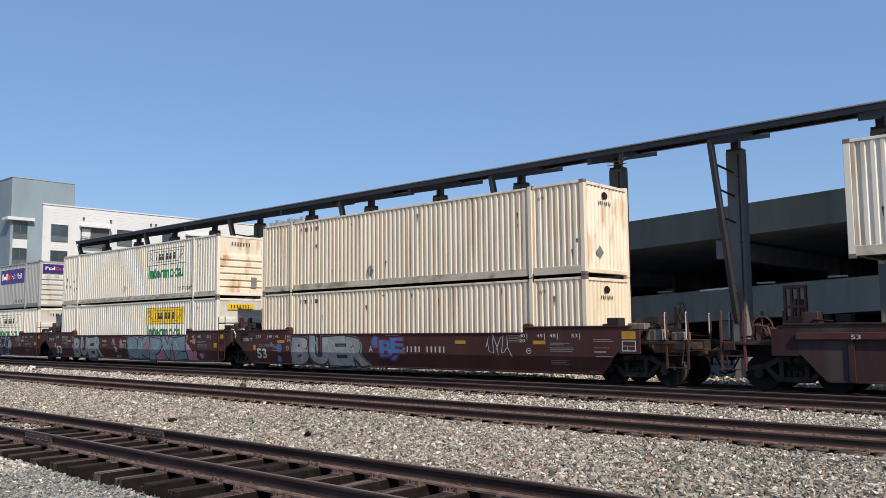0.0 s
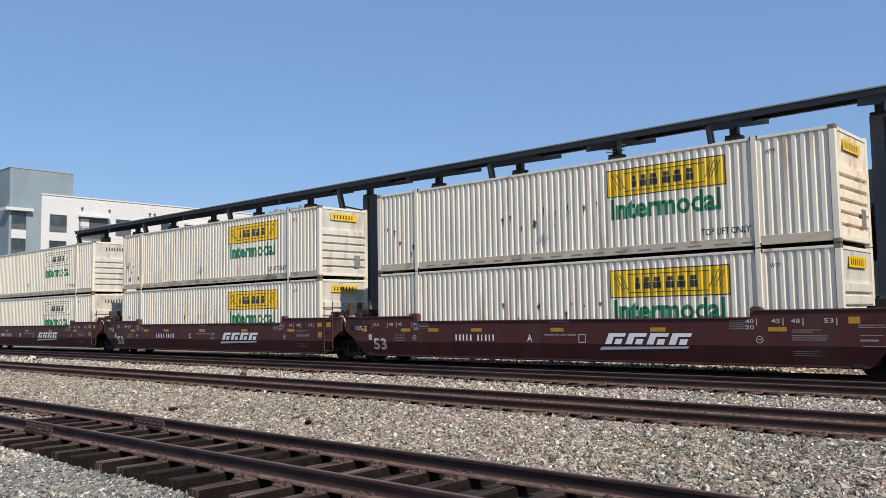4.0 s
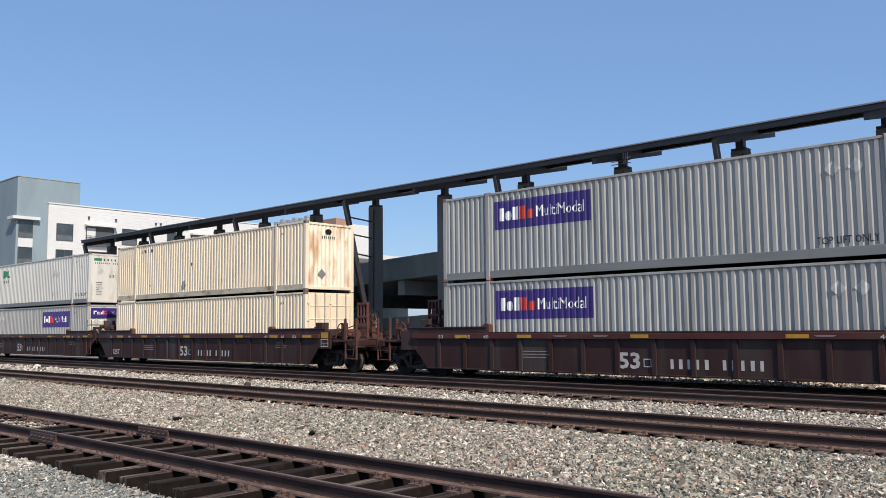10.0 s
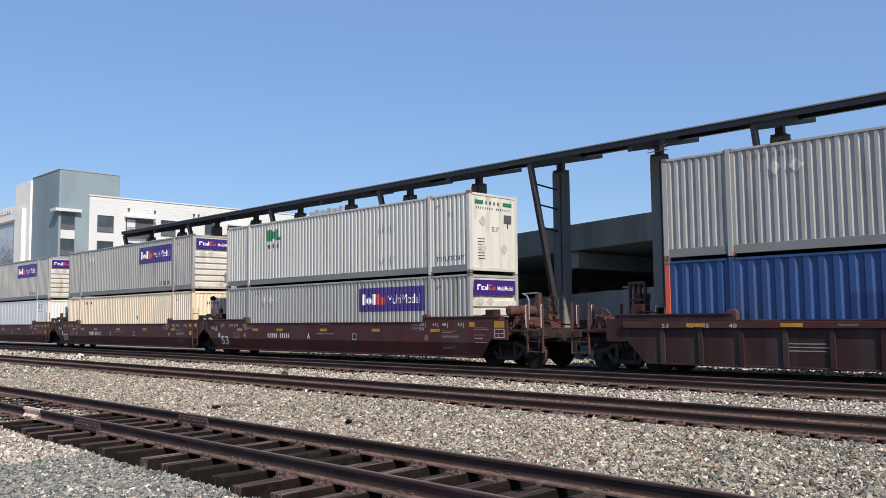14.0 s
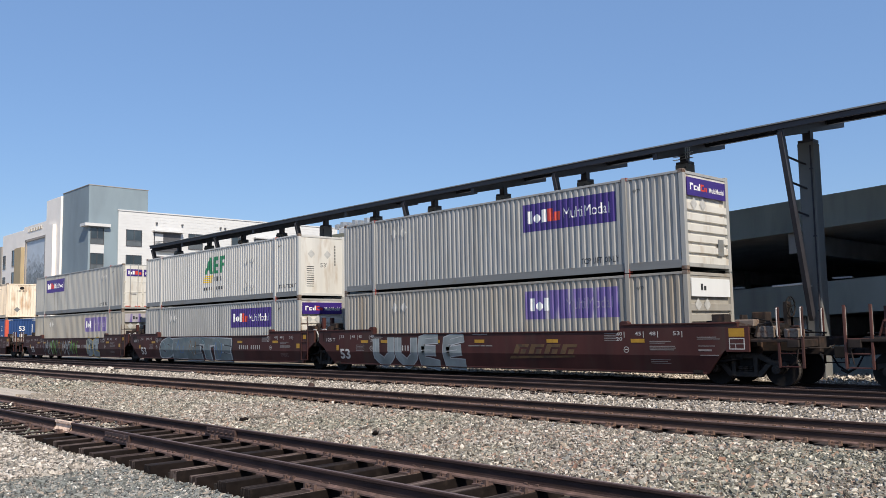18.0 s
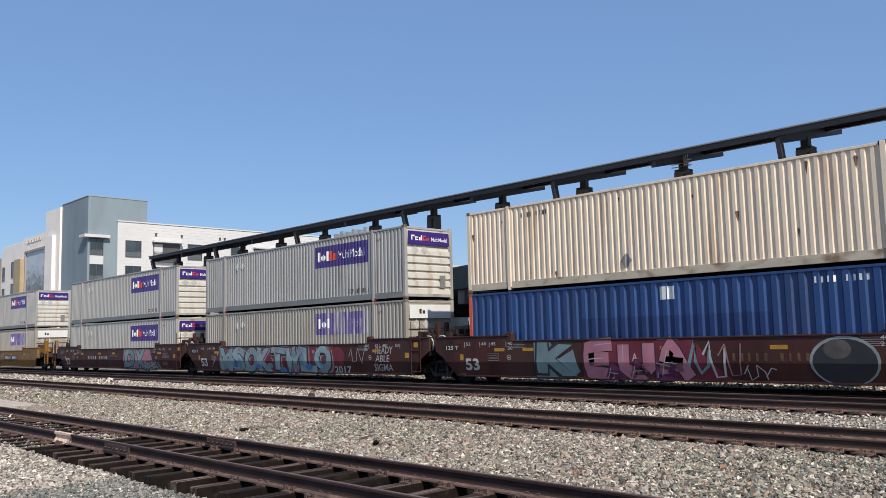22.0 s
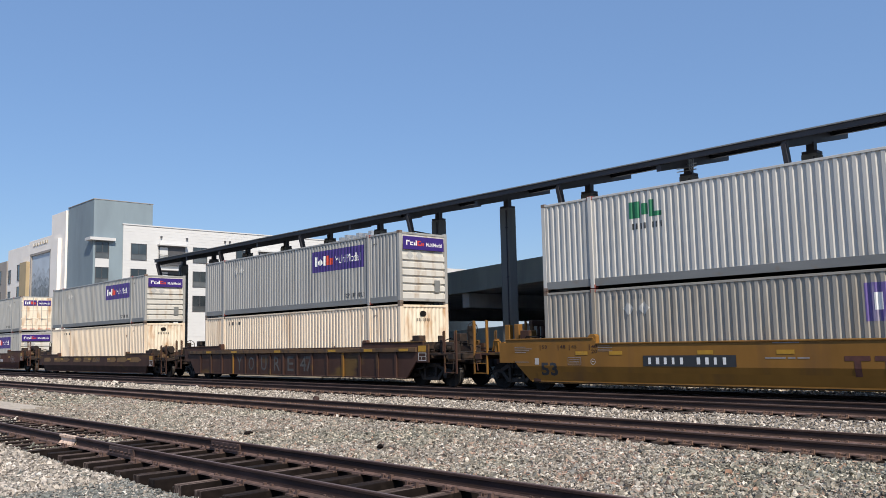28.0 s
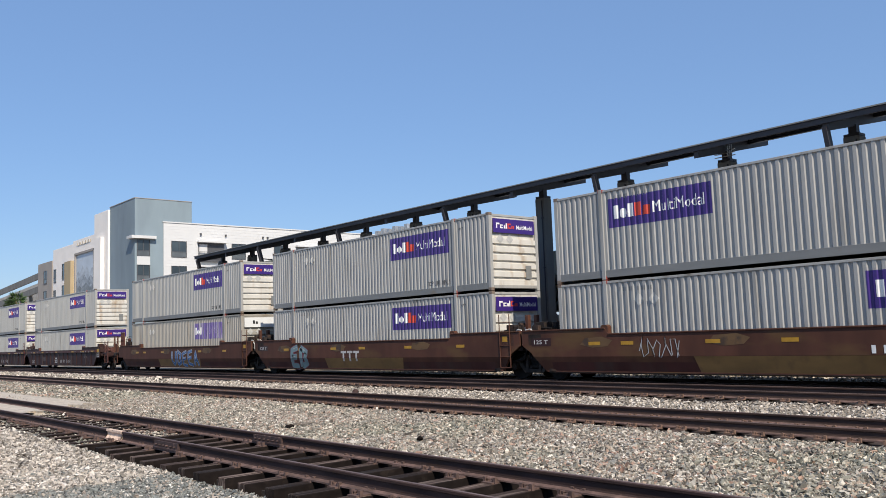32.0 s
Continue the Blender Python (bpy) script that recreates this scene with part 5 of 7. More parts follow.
        if kind == "lined_yellow":
            piece("end_sign", "hend2", decal_end(bars([(-0.7, 0.7, 2.34, 2.62)]), 0.004), "ink_yellow", c, "yellow end sign")
    if kind in ("cream", "cream_rust", "blue") and kind != "blue":
        put_side(c, "placard_holder", diamond(-1.35, 0.62, 0.22), "steelgrey", "std", "dull diamond placard holder", 0.02)
        piece("placard_holder", "credia", decal_end(diamond(-0.45, 0.72, 0.22), 0.012), "steelgrey", c, "dull diamond placard holder")
        piece("end_emblem", "cremb", decal_end(disc(-0.1, 2.5, 0.18, 0.12, 9), 0.012), "black", c, "small worn dark emblem")
        piece("end_marks", "crem2", decal_end(code_bars(-0.45, 0.3, 2.2, 2.32, 7, 2), 0.008), "ink_black", c)
        put_side(c, "marks", code_bars(-5.5, -4.3, 2.42, 2.58, 9, 4), "ink_black", "std", "small black marks", 0.005)
        rust_marks(c, "std", seed + 300, 10, -7.8, 7.8, 0.4, 2.7)
    if kind == "greenmark":
        g = bars([(-4.62, -4.26, 2.0, 2.5), (-4.20, -3.98, 2.08, 2.42), (-3.92, -3.78, 2.0, 2.5), (-3.78, -3.5, 2.0, 2.14)])
        put_side(c, "emblem", g, "ink_green", "std", "green emblem", 0.006)
        put_side(c, "marks", code_bars(-4.55, -3.45, 1.66, 1.84, 8, 8), "ink_black", "std", "small dark marks", 0.006)
        for q in (3.4, 3.95):
            for z in (0.75, 1.95):
                put_side(c, "placard_holder", diamond(q, z, 0.19), "holder", "std", "diamond placard holder", 0.02)
        put_side(c, "lettering", fit_text("TOP LIFT ONLY", 6.4, 7.8, 0.46, 0.64, 0.008), "ink_black", "std", "small black lettering", 0.005)
        put_side(c, "lettering", fit_text("53", 7.0, 7.25, 2.05, 2.22), "ink_black", "std", "small black number", 0.005)
        piece("end_strip", "rle1", decal_end(bars([(-1.0, -0.55, 2.45, 2.6), (0.5, 1.0, 2.45, 2.6)])), "ink_green", c, "green strips")
        piece("end_marks", "rle2", decal_end(join2(code_bars(-0.45, 0.4, 2.46, 2.58, 4, 3), code_bars(-0.95, 0.95, 2.28, 2.36, 16, 4), fit_text("53'", -0.1, 0.28, 1.5, 1.68), bars([(-0.85, -0.5, 0.5 + 0.1 * i, 0.53 + 0.1 * i) for i in range(8)]))), "ink_black", c, "dark end marks")
        piece("end_plate", "rle3", B(HX - 0.02, HX + 0.005, 0.55, 0.95, 1.85, 2.15), "frame", c, "dark equipment plate")
        piece("end_hook", "rle4", decal_end(join2(bars([(0.72, 0.78, 1.65, 1.85)]))), "ink_black", c)
        for y in (-0.6, 0.55):
            for z in (0.9, 1.85) if y < 0 else (0.9,):
                piece("placard_holder", "fxdia2", decal_end(diamond(0, 0, 0.2), 0.012), "holder", c, "", (0, y, z))
    if kind == "slant":
        put_side(c, "emblem", join2(([(-0.9, 1.55), (-0.35, 2.42), (-0.1, 2.42), (0.0, 1.55), (-0.28, 1.55), (-0.32, 1.75), (-0.5, 1.75), (-0.62, 1.55)], [tuple(range(8))]),
                                     bars([(0.1, 0.62, 2.22, 2.42), (0.1, 0.32, 1.55, 2.22), (0.32, 0.62, 1.88, 2.05), (0.32, 0.6, 1.55, 1.7), (0.72, 1.3, 2.22, 2.42), (0.72, 0.94, 1.55, 2.22), (0.94, 1.2, 1.9, 2.06)])), "ink_green", "std", "dark green slanted emblem", 0.006)
        put_side(c, "stripe", join2(bars([(-1.05 + 0.05 * i, -0.05 + 0.02 * i, 1.1 + 0.1 * i, 1.16 + 0.1 * i) for i in range(4)])), "ink_yellow", "std", "yellow speed stripes", 0.006)
        put_side(c, "marks", join2(code_bars(0.15, 1.1, 1.15, 1.38, 7, 9), code_bars(-0.95, 1.25, 0.7, 0.86, 18, 10)), "ink_black", "std", "dark marks", 0.006)
        for q in (3.4, 3.95):
            for z in (0.7, 1.95):
                put_side(c, "placard_holder", diamond(q, z, 0.19), "holder", "std", "diamond placard holder", 0.02)
        put_side(c, "lettering", fit_text("TOP LIFT ONLY", 6.4, 7.8, 0.46, 0.64, 0.008), "ink_black", "std", "small black lettering", 0.005)
        piece("end_marks", "abe2", decal_end(join2(fit_text("53'", -0.1, 0.28, 1.4, 1.6), bars([(-0.85, -0.45, 0.5 + 0.1 * i, 0.53 + 0.1 * i) for i in range(10)]), bars([(0.7, 0.76, 1.5 + 0.14 * i, 1.6 + 0.14 * i) for i in range(7)]))), "ink_black", c, "dark end marks")
        for y, z in ((-0.6, 2.0), (0.3, 2.0)):
            piece("placard_holder", "fxdia2", decal_end(diamond(0, 0, 0.2), 0.012), "holder", c, "", (0, y, z))
    if kind == "blue":
        put_side(c, "paint_patch", bars([(-3.12, 3.06, 0.32, 1.84)]), "blue_deep", "mid", "darker repainted panel", 0.003)
        put_side(c, "lettering", fit_text("53", 6.78, 7.18, 1.85, 2.28, 0.02), "ink_white", "mid", "white number", 0.006)
        put_side(c, "label_patch", bars([(6.75, 6.98, 1.1, 1.55), (7.02, 7.3, 1.1, 1.55)]), "ink_white", "mid", "white label patches", 0.006)
        put_side(c, "label_patch", bars([(-0.28, -0.05, 2.3, 2.68), (-0.02, 0.22, 2.3, 2.68)]), "ink_white", "mid", "white label patches", 0.006)
        put_side(c, "marks", code_bars(4.2, 5.6, 2.5, 2.66, 9, 4), "ink_white", "mid", "small white marks", 0.006)
        piece("end_marks", "ble", decal_end(join2(fit_text("53", -0.25, 0.2, 1.85, 2.25, 0.02), bars([(-0.2, 0.15, 1.3, 1.6), (0.75, 0.8, 1.2, 2.4)])), 0.006), "ink_white", c, "white marks")
        piece("end_stripe", "ble2", decal_end(bars([(-1.1 + 0.09 * i, -1.05 + 0.09 * i, 2.72, 2.79) for i in range(4)] + [(0.8 + 0.09 * i, 0.85 + 0.09 * i, 2.72, 2.79) for i in range(4)]), 0.024), "ink_white", c)
    if kind == "panel":
        put_side(c, "lettering", fit_text("WTP", 6.4, 6.9, 2.3, 2.48), "ink_black", "wide", "small black lettering", 0.006)
        put_side(c, "marks", code_bars(-4.5, -3.2, 2.35, 2.52, 9, 4), "ink_black", "wide", "small black marks", 0.006)
        put_side(c, "label_patch", frame2(6.3, 7.0, 2.1, 2.6, 0.02), "ink_black", "wide", "thin label outline", 0.006)
    if kind not in ("blue", "panel"):
        put_side(c, "marks", fit_text("WTP", 6.35, 6.62, 2.38, 2.5), "ink_black", style, "small black lettering", 0.005)
    return c


# ---------------------------------------------------------------- well cars
V = 17.53            # metres a second, towards +x
WHEEL_R, AXLE_Z, TRUCK_Z = 0.457, 0.42, 0.027


def make_wheelset(bm):
    tube(bm, (0, -1.0, 0), (0, 1.0, 0), 0.075, 10)
    for s in (-1, 1):
        n0 = len(bm.faces)
        y = s * 0.753
        tube(bm, (0, y - 0.065, 0), (0, y + 0.065, 0), WHEEL_R, 28)
        tube(bm, (0, y - s * 0.065, 0), (0, y - s * 0.10, 0), WHEEL_R + 0.025, 28)
        bm.faces.ensure_lookup_table()
        for f in bm.faces[n0 + 2:n0 + 30]:
            f.material_index = 1
        tube(bm, (0, y + s * 0.05, 0), (0, y + s * 0.068, 0), 0.36, 24)
        tube(bm, (0, y + s * 0.065, 0), (0, y + s * 0.10, 0), 0.16, 12)
        for k in range(3):
            a = k * math.tau / 3
            tube(bm, (0.26 * math.cos(a), y + s * 0.05, 0.26 * math.sin(a)), (0.26 * math.cos(a), y + s * 0.075, 0.26 * math.sin(a)), 0.05, 8)


ARCH = [(-1.15, 0.43), (-1.15, 0.6), (-0.74, 0.66), (-0.44, 0.82), (0.44, 0.82), (0.74, 0.66), (1.15, 0.6), (1.15, 0.43), (1.0, 0.5), (0.8, 0.5), (0.66, 0.55), (0.38, 0.69),
        (-0.38, 0.69), (-0.66, 0.55), (-0.8, 0.5), (-1.0, 0.5)]
CRADLE = [(-0.75, 0.54), (-0.44, 0.2), (0.44, 0.2), (0.75, 0.54), (0.6, 0.57), (0.38, 0.34), (-0.38, 0.34), (-0.6, 0.57)]
WHEELS = []


def truck(car, x):
    t = piece("truck", "bolster", lambda bm: (box(bm, -0.2, 0.2, -1.0, 1.0, 0.45, 0.75), box(bm, -0.3, 0.3, -0.25, 0.25, 0.6, 0.92)), "black", car, "two-axle freight truck", (x, 0, TRUCK_Z))
    for s in (-1, 1):
        piece("side_frame", "sframe", lambda bm: (prism(bm, ARCH, -0.07, 0.07, "y"), prism(bm, CRADLE, -0.08, 0.08, "y"), box(bm, -0.37, -0.25, -0.1, 0.1, 0.22, 0.8), box(bm, 0.25, 0.37, -0.1, 0.1, 0.22, 0.8)), "truck_steel", t, "", (0, s * 1.02, 0), 0, 0.012)
        for q in (-0.15, 0.0, 0.15) if s < 0 else ():
            piece("spring", "spring", lambda bm: [tube(bm, (0, 0, 0.27 + 0.045 * k), (0, 0, 0.295 + 0.045 * k), 0.07, 8) for k in range(5)], "truck_steel", t, "", (q, s * 1.02, 0))
        for q in (-0.89, 0.89):
            piece("bearing_cap", "bcap", lambda bm: (tube(bm, (0, -0.12, 0), (0, 0.12, 0), 0.12, 12), tube(bm, (0, -0.15, 0), (0, 0.15, 0), 0.06, 8)), "truck_steel", t, "", (q, s * 1.05, AXLE_Z))
    for q in (-0.89, 0.89):
        piece("brake_shoe", "shoe", lambda bm: [box(bm, -0.05, 0.05, y - 0.09, y + 0.09, 0.28, 0.56) for y in (-0.753, 0.753)] + [box(bm, -0.04, 0.04, -0.8, 0.8, 0.36, 0.46)], "truck_steel", t, "", (q * 0.43, 0, 0))
        w = piece("wheelset", "wheelset", make_wheelset, "wheel", t, "pair of steel wheels on an axle", (q, 0, AXLE_Z))
        if len(w.data.materials) < 2:
            w.data.materials.append(M["tread"])
        WHEELS.append((w, q))


SIDE = [(-9.62, 1.68), (-5.98, 1.68), (-5.86, 1.5), (5.86, 1.5), (5.98, 1.68), (9.62, 1.68), (9.62, 1.18), (9.2, 0.92), (8.65, 0.31), (-8.65, 0.31), (-9.2, 0.92), (-9.62, 1.18)]


BEND, TUCK = 0.80, 0.15


def tuck(bm):
    """Folds what lies under the bend of the side inwards, so that it leans under the car."""
    bmesh.ops.bisect_plane(bm, geom=bm.verts[:] + bm.edges[:] + bm.faces[:], plane_co=(0, 0, BEND), plane_no=(0, 0, 1), dist=1e-5)
    for v in bm.verts:
        if v.co.z < BEND:
            v.co.y += (BEND - v.co.z) / 0.6 * TUCK


def side_plate(bm, ribs):
    prism(bm, SIDE, -1.53, -1.45, "y")
    if not ribs:
        tuck(bm)


def flat(shape, y=-1.534, fold=True):
    def make(bm):
        v = [bm.verts.new((x, y, z)) for x, z in shape[0]]
        for q in shape[1]:
            bm.faces.new([v[i] for i in q])
        if fold and min(p[1] for p in shape[0]) < BEND:
            tuck(bm)
    return make


def mark(car, name, shape, material, label="", y=-1.534):
    fold = not car["ribbed"]
    return piece(name, ("mark", hash(str(shape)), len(shape[0]), round(y, 4), fold), flat(shape, y, fold), material, car, label)


def stroke(pts, r):
    """A fat brush stroke along a line: (vertices, faces)."""
    vs, fs = [], []
    for i, (x, z) in enumerate(pts):
        a, b = pts[max(i - 1, 0)], pts[min(i + 1, len(pts) - 1)]
        d = Vector((b[0] - a[0], b[1] - a[1]))
        d = d.normalized() if d.length > 1e-6 else Vector((1, 0))
        vs += [(x - d.y * r, z + d.x * r), (x + d.y * r, z - d.x * r)]
    for i in range(len(pts) - 1):
        fs.append((2 * i, 2 * i + 1, 2 * i + 3, 2 * i + 2))
    return vs, fs


def graffiti(car, x0, x1, z0, z1, n, fill, line, seed, fat=0.11, cloud=None, label=""):
    """Sprayed shapes: a cloud, then bulging strokes with an outline. They spell nothing."""
    rng = random.Random(seed)
    base = -1.535
    if cloud:
        shapes = [disc(x0 + (i + 0.5) * (x1 - x0) / (n + 1) + rng.uniform(-0.2, 0.2), (z0 + z1) / 2 + rng.uniform(-0.1, 0.1), (x1 - x0) / n * 0.62, (z1 - z0) * rng.uniform(0.42, 0.52)) for i in range(n + 1)]
        for i, s in enumerate(shapes):
            mark(car, "spray_cloud", s, cloud, "", base - 0.0006 * i)
    w = (x1 - x0) / n
    for i in range(n):
        cx, h = x0 + (i + 0.5) * w, (z1 - z0) * 0.42
        cz = (z0 + z1) / 2 + rng.uniform(-0.03, 0.03)
        kind = rng.randrange(4)
        a = 0.34 * w
        if kind == 0:
            paths = [[(cx - a, cz - h), (cx - a * 0.9, cz), (cx - a, cz + h)], [(cx - a, cz + h), (cx + a, cz + h * 0.6), (cx + a * 0.4, cz), (cx + a, cz - h * 0.5), (cx - a, cz - h)]]
        elif kind == 1:
            paths = [[(cx - a, cz + h), (cx - a, cz - h * 0.4), (cx, cz - h), (cx + a, cz - h * 0.4), (cx + a, cz + h)]]
        elif kind == 2:
            paths = [[(cx + a, cz + h), (cx - a, cz + h * 0.8), (cx - a, cz - h * 0.8), (cx + a, cz - h)], [(cx - a, cz), (cx + a * 0.7, cz + 0.03)]]
        else:
            paths = [[(cx - a, cz - h), (cx - a * 0.3, cz + h), (cx + a, cz - h)], [(cx - a * 0.7, cz - h * 0.2), (cx + a * 0.6, cz - h * 0.25)]]
        lines, fills, shine = [], [], []
        for p in paths:
            fine = []
            for (ax, az), (bx, bz) in zip(p, p[1:]):
                fine += [(ax + (bx - ax) * k / 4, az + (bz - az) * k / 4) for k in range(4)]
            fine.append(p[-1])
            fine = [(x, z + 0.025 * math.sin(3 * x + seed)) for x, z in fine]
            lines.append(stroke(fine, fat + 0.035))
            fills.append(stroke(fine, fat))
            shine.append(stroke([(x - 0.02, z + 0.02) for x, z in fine[:4]], 0.012))
        step = 0.0004 * (i % 2)
        g = mark(car, "graffiti", join2(*lines), line, label or "sprayed figure", base - 0.006 - step)
        for dy, sh, m in ((0.0015, fills, fill), (0.003, shine, "graf_white")):
            piece("spray_fill", ("spray", seed, i, dy), flat(join2(*sh), base - 0.006 - dy - step, not car["ribbed"]), m, g)


def bent(shape, k):
    """Lets a shape sway, as a hand would spray it."""
    return [(x + 0.07 * math.sin(3.1 * z + k * 1.7), z + 0.05 * math.sin(2.7 * x + k)) for x, z in shape[0]], shape[1]


def throwup(car, text, x0, x1, z0, z1, fill, line, under=None, fat=0.035, slant=0.0, label="bold sprayed letters", halo=None, shine=None):
    """Swollen sprayed letters: a shadow, a dark outline and the fill, one part a letter."""
    w = (x1 - x0) / len(text)
    for i, ch in enumerate(text):
        a, b = x0 + i * w - 0.04 * w, x0 + (i + 1) * w + 0.02 * w
        up, k = 0.06 * math.sin(i * 2.1 + x0), i + x0
        y = -1.541 - 0.0005 * (i % 2)
        base = mark(car, "graffiti", bent(fit_text(ch, a - 0.06, b + 0.06, z0 + up - 0.03, z1 + 0.02, fat + 0.05, slant), k), line, label, y)
        if halo:
            mark(car, "spray_halo", bent(fit_text(ch, a - 0.085, b + 0.085, z0 + up - 0.05, z1 + 0.04, fat + 0.062, slant), k), halo, "", y + 0.003)
        if shine:
            lit = [(a + 0.18 * w + 0.1 * w * q, z1 - 0.16 - 0.05 * q * q) for q in range(4)]
            piece("spray_shine", ("shine", text, i, round(x0, 2)), flat(bent(join2(stroke(lit, 0.018), stroke([(x - 0.06, z - 0.38) for x, z in lit[:3]], 0.012)), k), y - 0.003, not car["ribbed"]), shine, base)
        if under:
            mark(car, "spray_shadow", bent(fit_text(ch, a + 0.03, b + 0.16, z0 + up - 0.05, z1 - 0.07, fat + 0.05, slant), k), under, "", y + 0.002)
        piece("spray_fill", ("fill", text, i, round(x0, 2)), flat(bent(fit_text(ch, a + 0.02, b - 0.02, z0 + up + 0.04, z1 - 0.03, fat, slant), k), y - 0.0014, not car["ribbed"]), fill, base)


def scribble(car, x0, x1, z0, z1, n, material, seed, fat=0.014, layer=0):
    rng = random.Random(seed)
    pts = []
    for i in range(n * 6):
        a = i / (n * 6)
        pts.append((x0 + (x1 - x0) * a + 0.08 * math.sin(i * 1.9), (z0 + z1) / 2 + (z1 - z0) * 0.5 * math.sin(i * 1.37 + rng.uniform(-0.5, 0.5))))
    mark(car, "scribble", stroke(pts, fat), material, "thin sprayed scribble", -1.5445 - 0.0005 * layer)


CARS = {  # body, ribs, words
    "fad": ("brown", False, "faded brown articulated well car"),
    "mar": ("maroon", False, "maroon well car"),
    "rib": ("darkbrown", True, "dark brown ribbed well car"),
    "och": ("ochre", False, "ochre yellow well car"),
    "ochrust": ("ochre_rust", False, "rusty brown and ochre well car"),
    "ribrust": ("ochre_rust", True, "rusty ribbed well car"),
}


def end_clutter(c, how, e, turn, grime, kind, col):
    """Brake pipes, brackets, valve boxes and rods crowded on the end platform."""
    far = 10.9 if how == "end" else 9.65
    piece("brake_pipe", ("bpipe", how), lambda bm: (pipe(bm, [(8.55, -1.2, 1.72), (9.1, -1.2, 1.74), (9.3, -1.05, 1.4), (far, -1.05, 1.32)], 0.028, 6),
          pipe(bm, [(8.55, 1.15, 1.74), (9.0, 1.15, 1.78), (9.4, 1.1, 1.42), (far, 1.0, 1.36)], 0.028, 6), pipe(bm, [(8.6, 0.2, 1.6), (9.2, 0.35, 1.8), (far - 0.1, 0.3, 1.42)], 0.02, 6)), "black", c, "bent brake pipes", (0, 0, 0), turn)
    for q, dims in enumerate(((8.75, 9.15, -1.3, -0.95, 1.66, 1.92), (8.9, 9.3, 0.75, 1.15, 1.66, 1.98), (9.0, 9.1, -0.2, 0.1, 1.55, 1.9))):
        piece("valve_box", ("vbox", q), B(*dims), grime, c, "", (0, 0, 0), turn, 0.015)
    hand = -1 if e > 0 else 1   # the near side in the turned part
    lo, hi = (9.26, 9.93) if how == "end" else (8.72, 9.32)
    for y in (-1, 1):
        p = piece("label_plate", ("lplate", how), B(lo, hi, -0.03, 0.03, 0.9 if how == "end" else 1.18, 1.57), col if how == "end" else grime, c, "", (0, y * 1.5, 0), turn, 0.008)
        if y == hand:
            o = -0.034 if hand < 0 else 0.030
            q = 0.004
            if how == "end":
                piece("yellow_plate", ("yplate", e), B(9.36, 9.80, o, o + q, 1.31, 1.53), "marker", p, "worn yellow plate")
                piece("plate_frame", ("pframe", e), boxes(*[(9.36 + a, 9.36 + b, o, o + q, 0.97 + g, 0.97 + h) for a, b, g, h in ((0, 0.44, 0, 0.025), (0, 0.44, 0.275, 0.30), (0, 0.025, 0.025, 0.275), (0.415, 0.44, 0.025, 0.275), (0.025, 0.415, 0.14, 0.155), (0.18, 0.195, 0.025, 0.14))]), "ink_dull", p, "thin pale placard frame")
            elif e > 0:
                piece("yellow_plate", ("yplate2", e), B(8.76, 9.0, o, o + q, 1.33, 1.52), "marker", p, "worn yellow plate")
    for s in (-1, 1):
        piece("brake_rod", ("brod", s), lambda bm: pipe(bm, [(8.6, s * 1.28, 0.98), (8.72, s * 1.28, 0.6), (9.55, s * 1.22, 0.72), (9.6, s * 1.2, 1.02)], 0.03, 6), "black", c, "", (0, 0, 0), turn)
    if how == "end":
        for y in (-1.34, 0.42):
            piece("walkway", ("walkw", y), B(9.95, 10.9, y, y + 0.92, 1.205, 1.265), grime, c, "steel end walkway", (0, 0, 0), turn, 0.008)
        for s in (-1, 1):
            piece("uncoupling_rod", ("uncoup", s), lambda bm: pipe(bm, [(11.1, s * 1.4, 0.62), (11.16, s * 1.4, 0.98), (11.25, s * 0.9, 1.0)] + ([(11.4, -0.15, 0.98), (11.5, 0, 1.05)] if s < 0 else []), 0.018, 6), grime, c, "", (0, 0, 0), turn)
        trim = "ochre" if kind == "och" else "ochre_dull" if kind == "ochrust" else "rustred" if kind in ("mar", "rib") else grime
        if kind == "och":
            for x, y in ((9.55, hand * 0.95), (10.4, hand * 0.5)):
                piece("stanchion", ("stanch", x, y), lambda bm: (box(bm, x - 0.11, x + 0.11, y - 0.1, y + 0.1, 1.2, 2.2), box(bm, x - 0.15, x + 0.15, y - 0.14, y + 0.14, 1.2, 1.26)), trim, c, "upright steel stanchion", (0, 0, 0), turn, 0.015)
        if kind == "fad":
            piece("end_casting", ("ecast", hand), lambda bm: (box(bm, 9.42, 9.98, hand * 1.15 - 0.16, hand * 1.15 + 0.16, 1.56, 1.76), box(bm, 10.0, 10.5, hand * 1.1 - 0.2, hand * 1.1 + 0.2, 1.26, 1.58), box(bm, 10.75, 11.15, hand * 1.1 - 0.2, hand * 1.1 + 0.2, 1.26, 1.5)), "casting", c, "pale worn steel boxes", (0, 0, 0), turn, 0.03)
        if kind == "rib":
            piece("tall_stand", ("tstand", hand), lambda bm: ([box(bm, 9.6 + k * 0.18, 9.66 + k * 0.18, hand * -0.2 - 0.06, hand * -0.2 + 0.06, 1.2, 2.7) for k in range(4)], [box(bm, 9.6, 10.2, hand * -0.2 - 0.07, hand * -0.2 + 0.07, z, z + 0.09) for z in (1.3, 1.7, 2.1, 2.62)], box(bm, 9.7, 10.1, hand * -0.2 - 0.05, hand * -0.2 + 0.05, 1.2, 1.9)), "rustred", c, "slotted rust red brake stand", (0, 0, 0), turn, 0.008)
